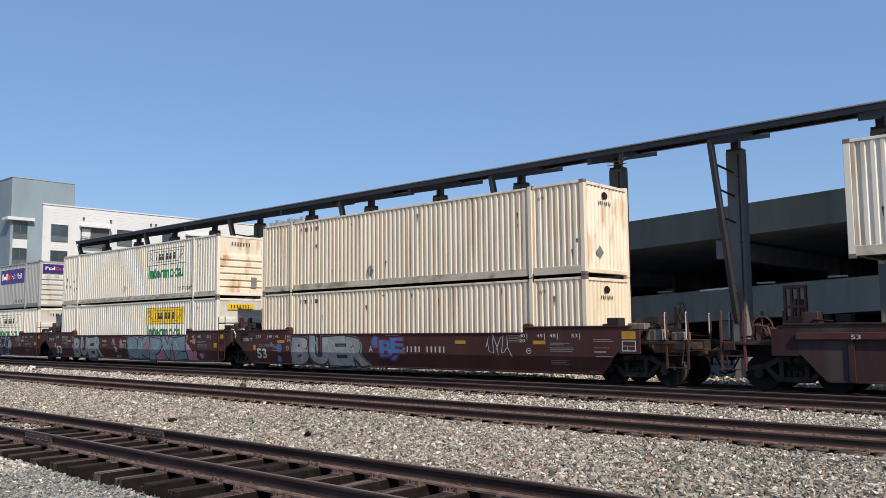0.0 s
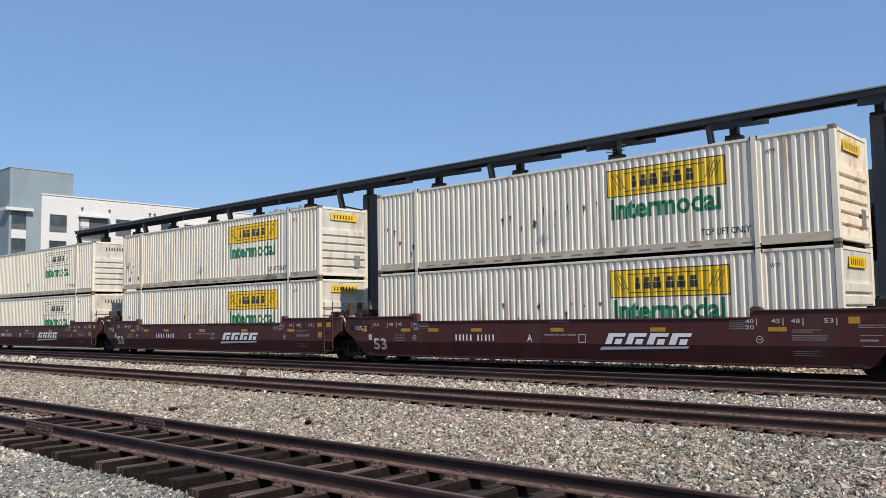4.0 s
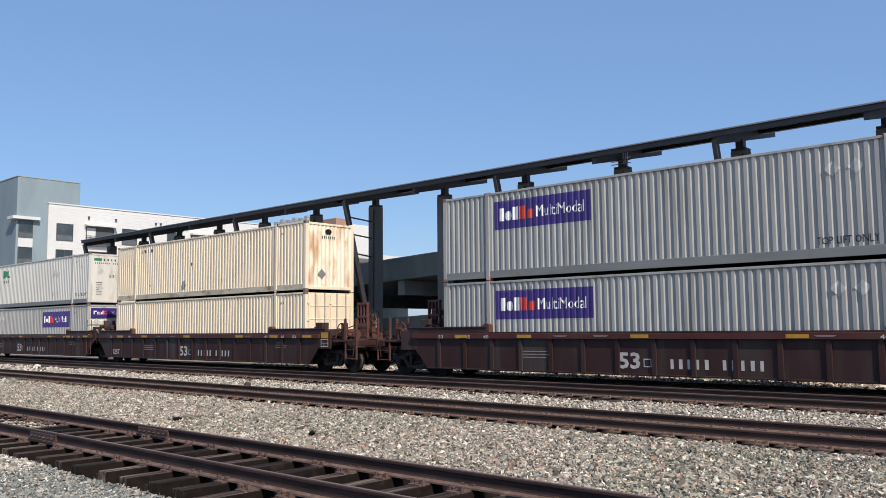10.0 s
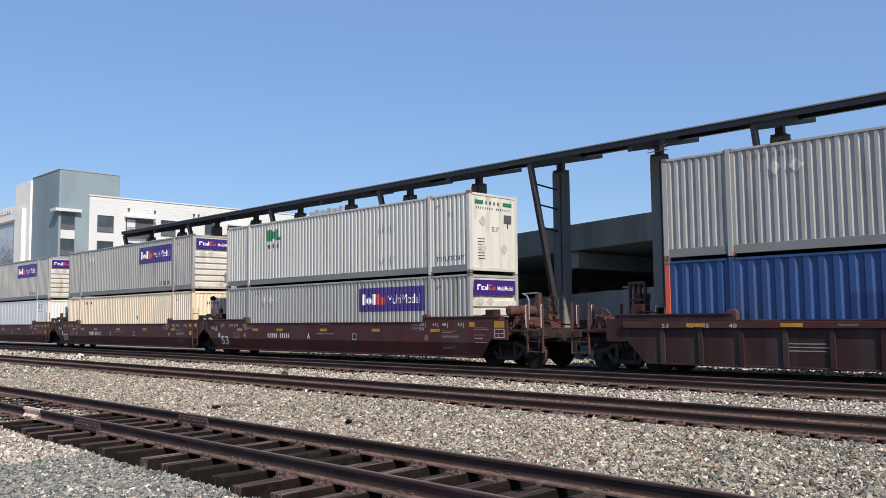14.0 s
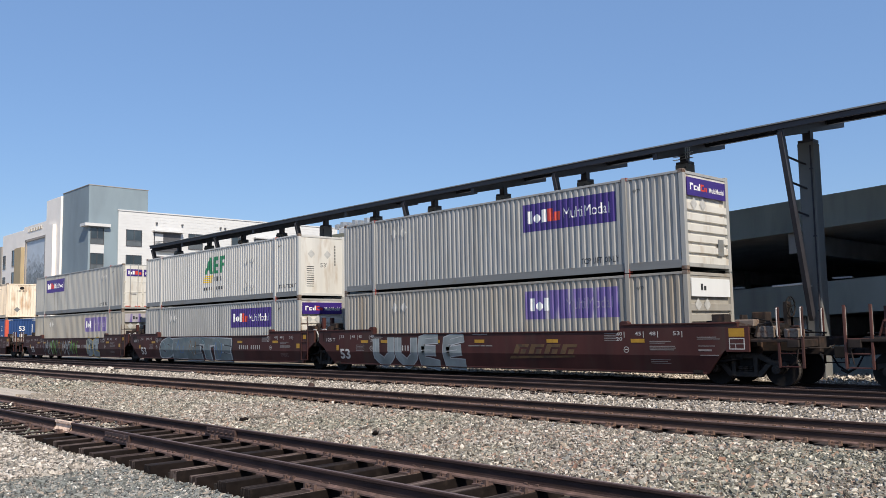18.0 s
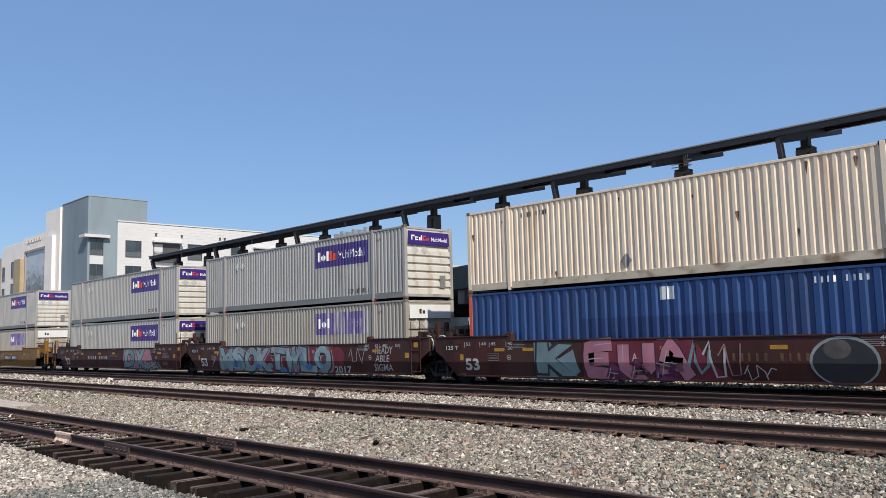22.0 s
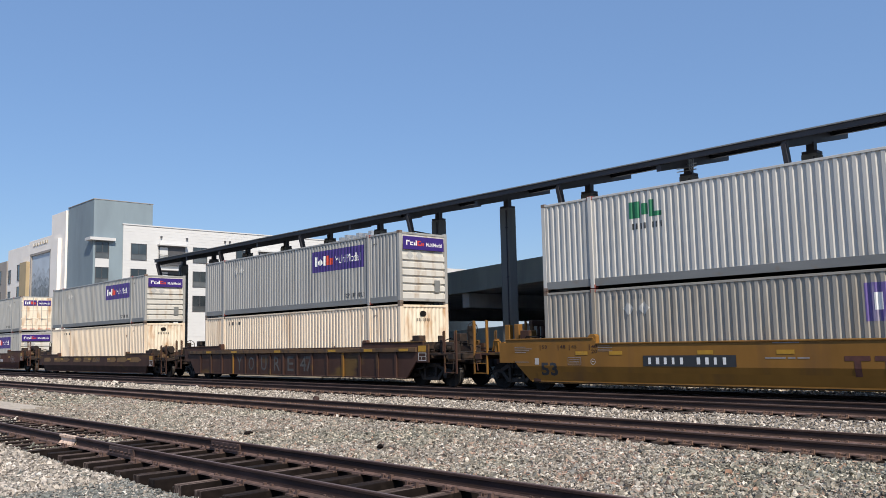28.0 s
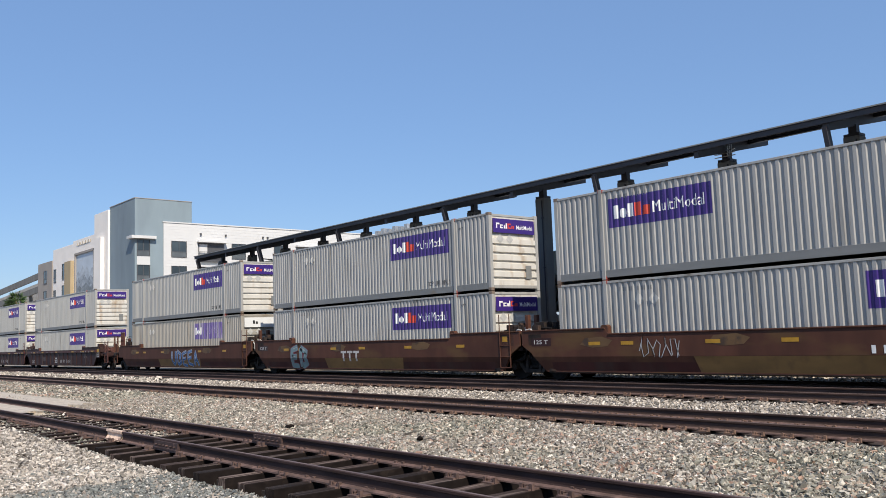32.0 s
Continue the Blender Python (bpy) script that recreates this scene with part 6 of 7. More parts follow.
            piece("brake_wheel", ("rwheel", hand), lambda bm: [tube(bm, (10.25 + 0.26 * math.cos(k * math.tau / 16), hand * 1.22, 1.62 + 0.26 * math.sin(k * math.tau / 16)), (10.25 + 0.26 * math.cos((k + 1) * math.tau / 16), hand * 1.22, 1.62 + 0.26 * math.sin((k + 1) * math.tau / 16)), 0.022, 6) for k in range(16)] + [tube(bm, (10.25, hand * 1.2, 1.62), (10.25 + 0.26 * math.cos(a), hand * 1.22, 1.62 + 0.26 * math.sin(a)), 0.016, 5) for a in (0.3, 1.55, 2.8, 4.05, 5.3)] + [tube(bm, (10.25, hand * 1.2, 1.62), (10.25, hand * 0.9, 1.62), 0.04, 8)], "rustred", c, "spoked hand brake wheel", (0, 0, 0), turn)
        if kind == "mar":
            piece("reservoir", ("reserv", hand), lambda bm: (tube(bm, (9.72, hand * 1.15, 1.86), (9.72, hand * -0.1, 1.86), 0.18, 18), tube(bm, (9.72, hand * 1.15, 1.86), (9.72, hand * 1.2, 1.86), 0.18, 18, 0.11), box(bm, 9.5, 9.58, hand * 0.9 - 0.05, hand * 0.9 + 0.05, 1.2, 1.9)), "rustred", c, "rust red air reservoir", (0, 0, 0), turn)
            piece("rail_stand", ("rstand", hand), lambda bm: (box(bm, 9.22, 9.42, hand * -0.9 - 0.08, hand * -0.9 + 0.08, 1.2, 2.5)), "rustred", c, "", (0, 0, 0), turn, 0.02)
        piece("valve_gear", ("vgear", hand), lambda bm: (pipe(bm, [(9.98, hand * 1.3, 1.3), (10.1, hand * 1.3, 1.62), (10.42, hand * 1.25, 1.66), (10.55, hand * 1.2, 1.3)], 0.03, 7), tube(bm, (10.15, hand * 1.1, 1.5), (10.15, hand * 0.75, 1.5), 0.11, 12), tube(bm, (10.48, hand * 1.15, 1.42), (10.48, hand * 0.9, 1.42), 0.08, 10), box(bm, 10.28, 10.4, hand * 1.2 - 0.06, hand * 1.2 + 0.06, 1.25, 1.72)), trim, c, "valves and bent pipes", (0, 0, 0), turn)
    else:
        piece("joint_hose", ("jhose", hand), lambda bm: pipe(bm, [(9.25, hand * 1.3, 1.62), (9.36, hand * 1.36, 1.74), (9.56, hand * 1.38, 1.72), (9.68, hand * 1.36, 1.52), (9.62, hand * 1.32, 1.28), (9.45, hand * 1.28, 1.14), (9.3, hand * 1.25, 1.12)], 0.026, 7), "holder", c, "pale looped brake hose", (0, 0, 0), turn)
        piece("valve_gear", ("jgear", hand), lambda bm: (box(bm, 9.05, 9.35, hand * 1.2 - 0.1, hand * 1.2 + 0.1, 1.66, 1.86), tube(bm, (9.15, hand * 1.05, 1.9), (9.15, hand * 0.8, 1.9), 0.09, 12), tube(bm, (9.4, hand * 1.2, 1.3), (9.4, hand * 0.9, 1.3), 0.1, 12), box(bm, 9.3, 9.42, hand * 1.1 - 0.05, hand * 1.1 + 0.05, 1.2, 1.9)), "ochre" if kind == "och" else grime, c, "joint valves and brackets", (0, 0, 0), turn, 0.006)


SINK = 0.31
LOW_GEAR = ("label_plate", "valve_box", "brake_pipe", "valve_gear", "brake_stand", "bracket_stand", "air_tank", "walkway", "end_platform", "draft_sill", "end_ladder")


def lower(make):
    """The same part for a car with lower sides."""
    def made(bm):
        make(bm)
        for v in bm.verts:
            v.co.z = 0.20 + (v.co.z - 0.31) * 0.85
    return made


def well_car(kind, front, rear, letter, seed):
    """One well unit. front and rear: 'end' with a coupler, or 'joint' where it shares a truck."""
    col, ribs, words = CARS[kind]
    low = seed == 26
    if kind == "ochrust" and not low:
        col = "redrust"
    sunk = lower if low else (lambda make: make)
    c = thing("well_car", words + ", rolling on the far track", "rail car", "well cars of the train")
    c["ribbed"] = ribs
    grime = {"och": "ochre_rust", "rib": "darkbrown"}.get(kind, "undercar")
    for s in (-1, 1):
        piece("side_sill", ("sill", kind, col, low), sunk(lambda bm: side_plate(bm, ribs)), col, c, "", (0, 0, 0), 0 if s < 0 else 180)
        piece("top_chord", ("chord", kind, col, low), sunk(boxes((-9.62, -5.98, -1.56, -1.36, 1.655, 1.70), (-5.86, 5.86, -1.56, -1.36, 1.475, 1.52), (5.98, 9.62, -1.56, -1.36, 1.655, 1.70))), col, c, "", (0, 0, 0), 0 if s < 0 else 180, 0.008)
        piece("bottom_chord", ("bchord", kind, col, low), sunk(boxes((-8.6, 8.6, -1.56 if ribs else -1.42, -1.25, 0.285, 0.335))), col, c, "", (0, 0, 0), 0 if s < 0 else 180, 0.008)
        for x in (-6.02, 6.02):
            piece("container_guide", "cguide", lambda bm: prism(bm, [(-0.15, 1.5), (0.15, 1.5), (0.15, 1.74), (0.08, 1.79), (-0.08, 1.79), (-0.15, 1.74)], -1.52, -1.34, "y"), "rustred" if kind in ("mar", "rib") else col, c, "", (x, 0, -SINK if low else 0), 0 if s < 0 else 180, 0.01)
        if ribs:
            for i in range(15 if s < 0 else 0):
                piece("rib", "wrib", lambda bm: prism(bm, [(-0.07, 0.30), (0.07, 0.30), (0.07, 1.2), (0.04, 1.3), (-0.04, 1.3), (-0.07, 1.2)], -1.58, -1.53, "y"), "ochre" if kind == "ribrust" and i in (3, 11) else col, c, "", (-8.05 + i * 1.15, 0, 0), 0 if s < 0 else 180, 0.006)
            piece("rub_rail", "wrub", B(-9.3, 9.3, -1.62, -1.53, 1.30, 1.47), "ochre_dull" if kind == "ribrust" else "maroon" if kind == "rib" else col, c, "", (0, 0, 0), 0 if s < 0 else 180, 0.01)
    piece("well_floor", "wfloor", lambda bm: [box(bm, -8.5 + i * 2.36, -8.0 + i * 2.36, -1.43, 1.43, 0.27, 0.297) for i in range(8)] + [box(bm, -8.5, 8.5, -1.43, -1.1, 0.275, 0.295), box(bm, -8.5, 8.5, 1.1, 1.43, 0.275, 0.295)], "black", c)
    for e, how in ((1, front), (-1, rear)):
        turn = 0 if e > 0 else 180
        piece("bulkhead", ("bulk", low), sunk(B(8.2, 8.5, -1.43, 1.43, 0.3, 1.62)), grime, c, "", (0, 0, 0), turn, 0.01)
        piece("end_platform", "eplat", boxes((8.5, 9.6, -1.4, 1.4, 1.0, 1.2), (8.5, 9.7, -0.4, 0.4, 0.75, 1.55), (8.6, 9.5, -1.43, -0.6, 1.3, 1.66), (8.6, 9.5, 0.6, 1.43, 1.3, 1.66)), grime, c, "", (0, 0, 0), turn, 0.012)
        end_clutter(c, how, e, turn, grime, kind, col)
        hand = -1 if e > 0 else 1   # y of the near side in the turned part
        if how == "end":
            if e > 0:
                truck(c, 9.55)
            else:
                truck(c, -9.55)
            piece("draft_sill", "draft", boxes((9.6, 11.25, -0.3, 0.3, 0.82, 1.28), (10.9, 11.2, -1.45, 1.45, 1.02, 1.22), (9.7, 10.95, -1.42, -1.34, 1.16, 1.24), (9.7, 10.95, 1.34, 1.42, 1.16, 1.24)), grime, c, "", (0, 0, 0), turn, 0.012)
            cp = piece("coupler", "coupler", lambda bm: (box(bm, 11.25, 11.6, -0.1, 0.1, 0.78, 0.98), prism(bm, [(11.55, -0.2), (11.86, -0.16), (11.88, 0.0), (11.75, 0.05), (11.78, 0.17), (11.6, 0.2)], 0.72, 1.02, "z")), "black", c, "", (0, 0, 0), turn, 0.015)
            piece("air_hose", "hose", lambda bm: pipe(bm, [(11.3, 0.25, 0.8), (11.45, 0.3, 0.5), (11.7, 0.28, 0.35), (11.87, 0.25, 0.42)], 0.025, 6), "black", cp)
            tall = 2.12 if low else 2.38 if kind.startswith("och") else 2.06
            for y in (-1.38, 1.38):
                st = piece("end_ladder", ("eladder", tall), lambda bm: (box(bm, 10.63, 10.69, -0.03, 0.03, 0.5, tall), box(bm, 11.25, 11.31, -0.03, 0.03, 0.5, tall), [box(bm, 10.66, 11.28, -0.02, 0.02, z, z + 0.03) for z in (0.52, 0.86, 1.22)]), "rustred" if kind in ("mar", "rib") else col, c, "crew ladder with grab irons", (0, y, 0), turn, 0.005)
                for x in (10.66, 11.28):
                    piece("grab_iron", ("grab", tall), lambda bm: pipe(bm, [(0, -0.04, 1.3), (0, -0.075, 1.34), (0, -0.075, tall - 0.06), (0, -0.04, tall - 0.02)], 0.017, 6), "ink_dull" if kind in ("fad", "mar") else col, st, "", (x, 0, 0))
            box_mat = "rustred" if kind in ("mar", "rib") else grime
            if e > 0:
                b = piece("brake_stand", "bstand", lambda bm: (box(bm, 9.75, 10.25, 0.35, 0.95, 1.2, 1.5), box(bm, 9.92, 10.05, 0.55, 0.75, 1.5, 2.25)), box_mat, c, "", (0, 0, 0), turn, 0.015)
                piece("brake_wheel", "bwheel", lambda bm: [tube(bm, (10.1, 0.65 + 0.28 * math.cos(k * math.tau / 14), 2.1 + 0.28 * math.sin(k * math.tau / 14)), (10.1, 0.65 + 0.28 * math.cos((k + 1) * math.tau / 14), 2.1 + 0.28 * math.sin((k + 1) * math.tau / 14)), 0.018, 5) for k in range(14)] + [tube(bm, (10.1, 0.65, 2.1), (10.1, 0.65 + 0.28 * math.cos(a), 2.1 + 0.28 * math.sin(a)), 0.014, 5) for a in (0.3, 1.6, 2.8, 4.0, 5.3)], "black", b)
            else:
                piece("bracket_stand", "brst", lambda bm: (box(bm, 9.9, 10.02, -0.9, -0.78, 1.2, 2.3), box(bm, 9.9, 10.02, -0.3, -0.18, 1.2, 2.3), box(bm, 9.88, 10.04, -0.92, -0.16, 2.15, 2.35), box(bm, 9.92, 9.98, -0.62, -0.52, 1.2, 2.2)), box_mat, c, "", (0, 0, 0), turn, 0.012)
            piece("air_tank", "tank", lambda bm: (tube(bm, (9.7, -0.75, 1.45), (10.6, -0.75, 1.45), 0.2, 14), box(bm, 9.8, 9.86, -0.95, -0.55, 1.2, 1.5), box(bm, 10.4, 10.46, -0.95, -0.55, 1.2, 1.5)), "black" if kind == "fad" else box_mat, c, "", (0, 0, 0.42 if kind == "ochrust" else 0.0), turn)
            if kind == "mar":
                piece("side_rail", ("srail", hand), lambda bm: pipe(bm, [(10.35, hand * 0.9, 1.25), (10.35, hand * 0.9, 2.18), (10.28, hand * 0.9, 2.34), (10.1, hand * 0.9, 2.42), (9.3, hand * -0.9, 2.5)], 0.024, 7), "galv", c, "bent pale handrail", (0, 0, 0), turn)
        else:
            if e > 0:
                truck(c, 9.825)
            piece("articulation", "artic", boxes((9.5, 9.85, -0.5, 0.5, 0.9, 1.3), (9.4, 9.8, -1.2, -0.9, 1.15, 1.35), (9.4, 9.8, 0.9, 1.2, 1.15, 1.35)), "black", c, "", (0, 0, 0), turn, 0.012)
            if e > 0:
                for y in (-1.45, 1.45):
                    st = piece("end_ladder", "aladder", lambda bm: (pipe(bm, [(8.64, 0, 2.3), (8.64, 0, 0.42), (9.15, 0, 0.42), (9.15, 0, 2.3)], 0.02, 6), [tube(bm, (8.64, 0, z), (9.15, 0, z), 0.016, 6) for z in (0.8, 1.2, 1.6, 2.0)]), "rustred" if kind in ("mar", "rib") else col, c, "crew ladder", (0, y - 0.1 if y < 0 else y + 0.1, 0), turn, 0.005)
                piece("end_post", "epost", boxes((9.35, 9.5, -0.95, -0.8, 1.3, 2.25), (9.35, 9.5, -0.5, -0.35, 1.3, 2.25)), "rustred" if kind in ("mar", "rib") else col, c, "", (0, 0, 0), turn, 0.01)
    # markings
    light = "ink_white" if kind in ("mar", "rib") else "ink_dull"
    if kind.startswith("och"):
        light = "ink_black" if kind == "och" else "ink_dull"
    rib, ink = kind == "rib", "ochre_rust" if kind == "och" else "ink_dull"
    big = (-1.13, -0.45, 0.47, 0.93) if rib else (-8.1, -7.42, 0.50, 0.92)
    if kind not in ("ribrust", "ochrust"):
        mark(c, "lettering", fit_text("53", *big, 0.03), "ink_dull" if kind in ("mar", "fad", "rib") else light, "large number", -1.536)
    if rear == "joint":
        if not rib:
            mark(c, "number_plate", bars([(-9.16, -8.28, 1.16, 1.42)]), "darkbrown", "dark plate", -1.5353)
        mark(c, "lettering", fit_text("125 T", -9.05, -8.42, 1.22, 1.36, 0.02) if not rib else fit_text("125T", -7.85, -7.1, 0.46, 0.72, 0.02), "ink_dull", "small lettering", -1.5365)
    if not kind.endswith("rust"):
        zs = (1.31, 1.42, -1.626) if rib else (1.36, 1.47, -1.537)
        for word, x, edge in (("53", -7.92, -8.1), ("48", -7.17, -7.35), ("45", -6.72, -6.9), ("40", -5.94, -6.12), ("40", 5.86, 6.04), ("45", 6.52, 6.7), ("48", 7.0, 7.18), ("53", 7.78, 7.96)):
            n = mark(c, "lettering", fit_text(word, x - 0.11, x + 0.11, zs[0], zs[1], 0.01), ink, "small number", zs[2])
            if not rib:
                piece("tick", ("tick", edge), flat(bars([(edge - 0.012, edge + 0.012, 1.30, 1.48)]), -1.537), ink, n)
        if not rib:
            for x in (-5.94, 5.86):
                mark(c, "lettering", fit_text("20", x - 0.11, x + 0.11, 1.21, 1.32, 0.01), ink, "small number", -1.537)
            for x, seal in ((-6.0, 0), (6.1, 1)):
                mark(c, "seal_mark", join2(*[stroke([(x + 0.085 * math.cos(k * math.tau / 12), 0.95 + 0.085 * math.sin(k * math.tau / 12)), (x + 0.085 * math.cos((k + 1) * math.tau / 12), 0.95 + 0.085 * math.sin((k + 1) * math.tau / 12))], 0.009) for k in range(12)], bars([(x - 0.05, x + 0.05, 0.94, 0.965)])), "ink_dull", "small round mark", -1.537)
    if low:
        for p in c.children:
            if p.name.split(".")[0] in LOW_GEAR:
                p.location.z -= SINK if p.name.split(".")[0] not in ("end_platform", "draft_sill") else 0.12
    strips = (-7.0, -4.4, -0.4, 3.9, 6.4, 8.6) if rib or kind == "ribrust" else (-8.55, -6.43, -5.1, -3.18, -0.02, 3.3, 6.55, 8.35) if kind == "mar" else (-6.43, -5.15, -2.2, 0.05, 3.3, 6.5)
    for x in strips:
        lo, hi = (0.98, 1.09) if low else (1.33, 1.43) if rib or kind == "ribrust" else (1.34, 1.5) if x == 8.35 else (1.155, 1.265)
        w = 0.28 if rib or kind == "ribrust" else 0.13 if abs(x) > 8 else 0.235
        mark(c, "reflector", bars([(x - w, x + w, lo, hi)]), "marker", "amber reflector strip", -1.628 if ribs else -1.539)
    if not kind.endswith("rust"):
        if not rib:
            mark(c, "small_plate", bars([(-8.34, -8.17, 0.85, 1.06)]), "marker" if kind == "fad" else "ink_dull", "small pale plate", -1.5372)
            if front == "joint":
                mark(c, "reflector", bars([(8.25, 8.5, 0.93, 1.13)]), "marker", "amber reflector square", -1.539)
        blocks = [[(5.32, 5.74 + 0.1 * ((i * 5) % 2), 1.415 - 0.05 * i, 1.432 - 0.05 * i) for i in range(5)], [(-5.8, -5.35 + 0.08 * (i % 2), 1.415 - 0.05 * i, 1.432 - 0.05 * i) for i in range(4)],
                  [(6.9, 7.6, 1.18, 1.2), (6.9, 7.4, 1.13, 1.15), (6.9, 7.72, 1.04, 1.06), (6.9, 7.75, 0.99, 1.01), (6.9, 7.7, 0.94, 0.96)], [(6.9, 7.55 - 0.1 * (i % 2), 0.66 - 0.05 * i, 0.675 - 0.05 * i) for i in range(3)],
                  [(-0.5, 0.05, 1.035, 1.075), (0.1, 0.3, 1.035, 1.075), (0.35, 0.66, 1.035, 1.075)], [(-0.28, 0.42, 1.43, 1.46)], [(-6.92, -6.52, 0.9 + 0.05 * k, 0.915 + 0.05 * k) for k in range(3)]]
        if front == "end":
            blocks.append([(8.42, 9.0, 1.29, 1.31), (8.42, 9.1, 1.24, 1.26), (8.45, 8.95, 1.05, 1.07), (8.45, 8.85, 0.92, 0.97), (8.5, 9.05, 0.8, 0.82)])
        if rear == "end":
            blocks.append([(-9.22, -8.72 + 0.13 * ((i * 5) % 3), 1.41 - 0.06 * i, 1.43 - 0.06 * i) for i in range(4)] + [(-9.22, -8.6, 0.92, 0.94)])
            if kind == "mar":
                blocks.append([(-8.33, -7.75, 1.56, 1.61), (-7.7, -7.3, 1.56, 1.61), (-7.24, -6.73, 1.56, 1.61)])
        out = -1.5368
        if rib:
            blocks = [[(-4.55, -3.6 + 0.1 * (k % 2), 0.9 - 0.09 * k, 0.93 - 0.09 * k) for k in range(3)], [(6.4, 7.1 + 0.1 * (k % 2), 1.1 - 0.09 * k, 1.12 - 0.09 * k) for k in range(3)]]
            out = -1.536
            for x in (-3.3, -1.9, 4.3):
                tagged(mark(c, "small_print", bars([(x, x + 0.5, 1.39, 1.405), (x + 0.04, x + 0.46, 1.365, 1.378)]), "ink_print", "", -1.626), kind="stuff")
        else:
            mark(c, "label_frame", frame2(-6.98, -6.46, 0.84, 1.08, 0.015), "ink_print", "thin framed panel", -1.537)
        for rows in blocks[:2] + blocks[4:] if seed == 20 else blocks:
            tagged(mark(c, "small_print", bars(rows), "ink_print", "", out), kind="stuff")
    if kind in ("fad", "mar"):
        at = {17: (3.2, 5.25), 19: (2.0, 4.4), 1: (0.6, 2.7), 2: (-0.5, 0.5), 21: (-4.15, -0.75), 18: (0.9, 3.2)}.get(seed, (-4.11, -2.37))
        if seed != 20:
            mark(c, "marks", code_bars(*at, 0.86, 1.06, 11, 21 + seed), "ochre_dull" if seed == 19 else light, "", -1.5372)
            mark(c, "lettering", fit_text(letter, -1.14, -0.95, 0.85, 1.07, 0.01), light, "unit letter", -1.5373)
        box_x = 0.73 if seed in (4, 5, 6) else 1.88
        if kind == "mar":
            mark(c, "label_frame", frame2(box_x, box_x + 0.25, 0.83, 1.08, 0.025), "ink_dull", "", -1.537)
        if seed in (4, 5, 6, 16):
            tone = light if kind == "mar" else "ochre_dull"
            for x in (1.62, 2.28, 2.94, 3.6):
                mark(c, "emblem", join2(([(x, 0.80), (x + 0.14, 1.11), (x + 0.70, 1.11), (x + 0.65, 1.01), (x + 0.30, 1.01), (x + 0.21, 0.80)], [tuple(range(6))]), ([(x + 0.3, 0.80), (x + 0.36, 0.95), (x + 0.58, 0.95), (x + 0.52, 0.80)], [(0, 1, 2, 3)])), tone, "slanted emblem block", -1.5372)
            mark(c, "emblem", ([(1.42, 0.63), (1.5, 0.72), (4.2, 0.76), (4.15, 0.70)], [(3, 2, 1, 0)]), tone, "swoosh under the emblem", -1.5372)
    if kind == "rib":
        mark(c, "marks", code_bars(0.45, 3.15, 0.5, 0.76, 11, 31 + seed), "ink_dull", "", -1.536)
        mark(c, "label_frame", frame2(-0.34, -0.1, 0.53, 0.76, 0.025), "ink_dull", "", -1.537)
    if kind == "och":
        for i, x in enumerate((1.5, 2.2, 2.9)):
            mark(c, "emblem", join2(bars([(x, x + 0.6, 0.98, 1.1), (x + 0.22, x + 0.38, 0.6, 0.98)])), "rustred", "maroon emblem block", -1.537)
    if kind == "ochrust":
        if seed == 28:
            for x in (-1.6, -1.1, -0.6):
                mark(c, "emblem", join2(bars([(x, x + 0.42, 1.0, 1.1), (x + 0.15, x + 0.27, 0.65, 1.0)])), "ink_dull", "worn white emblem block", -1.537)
        if seed > 26:
            a, b = (-2.9, 2.9) if seed == 28 else (-2.8, 3.3)
            mark(c, "patch", ([(a + 0.12, 0.26), (b - 0.1, 0.26), (b + 0.06, 0.79), (a - 0.04, 0.79)], [(0, 1, 2, 3)]), "ochre_worn", "repainted ochre patch", -1.5352)
        if low:
            mark(c, "lettering", join2(*[stroke([(1.5 + 0.24 * math.cos(k * math.tau / 14), 0.88 + 0.2 * math.sin(k * math.tau / 14)), (1.5 + 0.24 * math.cos((k + 1) * math.tau / 14), 0.88 + 0.2 * math.sin((k + 1) * math.tau / 14))], 0.022) for k in range(14)], bars([(1.38, 1.62, 0.86, 0.9)])), "ink_black", "dark round emblem", -1.5372)
            mark(c, "weld_line", join2(stroke([(-1.5, 1.12), (-1.25, 0.98), (0.95, 0.98), (1.25, 1.14)], 0.016)), "darkbrown", "dark folded seam", -1.537)
            mark(c, "marks", code_bars(-5.2, -3.9, 0.98, 1.12, 9, 61), "ink_black", "", -1.5372)
            scribble(c, -7.8, -6.9, 0.4, 0.62, 3, "graf_dim", 62, 0.01)
            for k in range(9):
                a = -8.9 + 1.95 * k + 0.3 * math.sin(k * 2.3)
                mark(c, "patch", ([(a, 0.86), (a + 0.1, 1.13), (a + 1.25, 1.15), (a + 1.5 + 0.25 * math.sin(k), 0.99), (a + 1.2, 0.85)], [tuple(range(5))]), "ochre_worn", "worn ochre patch", -1.5352)
        for k in range(0 if low else 3):
            a = -7.4 + 5.3 * k + 0.4 * math.sin(k * 2.0 + seed)
            mark(c, "patch", ([(a, 1.18), (a + 0.2, 1.38), (a + 0.9, 1.42), (a + 1.3, 1.3), (a + 1.1, 1.12), (a + 0.5, 1.08)], [tuple(range(6))]), "ochre_dull", "worn ochre patch", -1.5352)
    if kind in ("och", "ochrust"):
        mark(c, "lower_band", bars([(-8.3, 8.3, 0.25, 0.62)]), "ochre_rust" if low else "ochre" if kind == "och" else "brown", "", -1.5345)
    spray(c, seed)
    return c


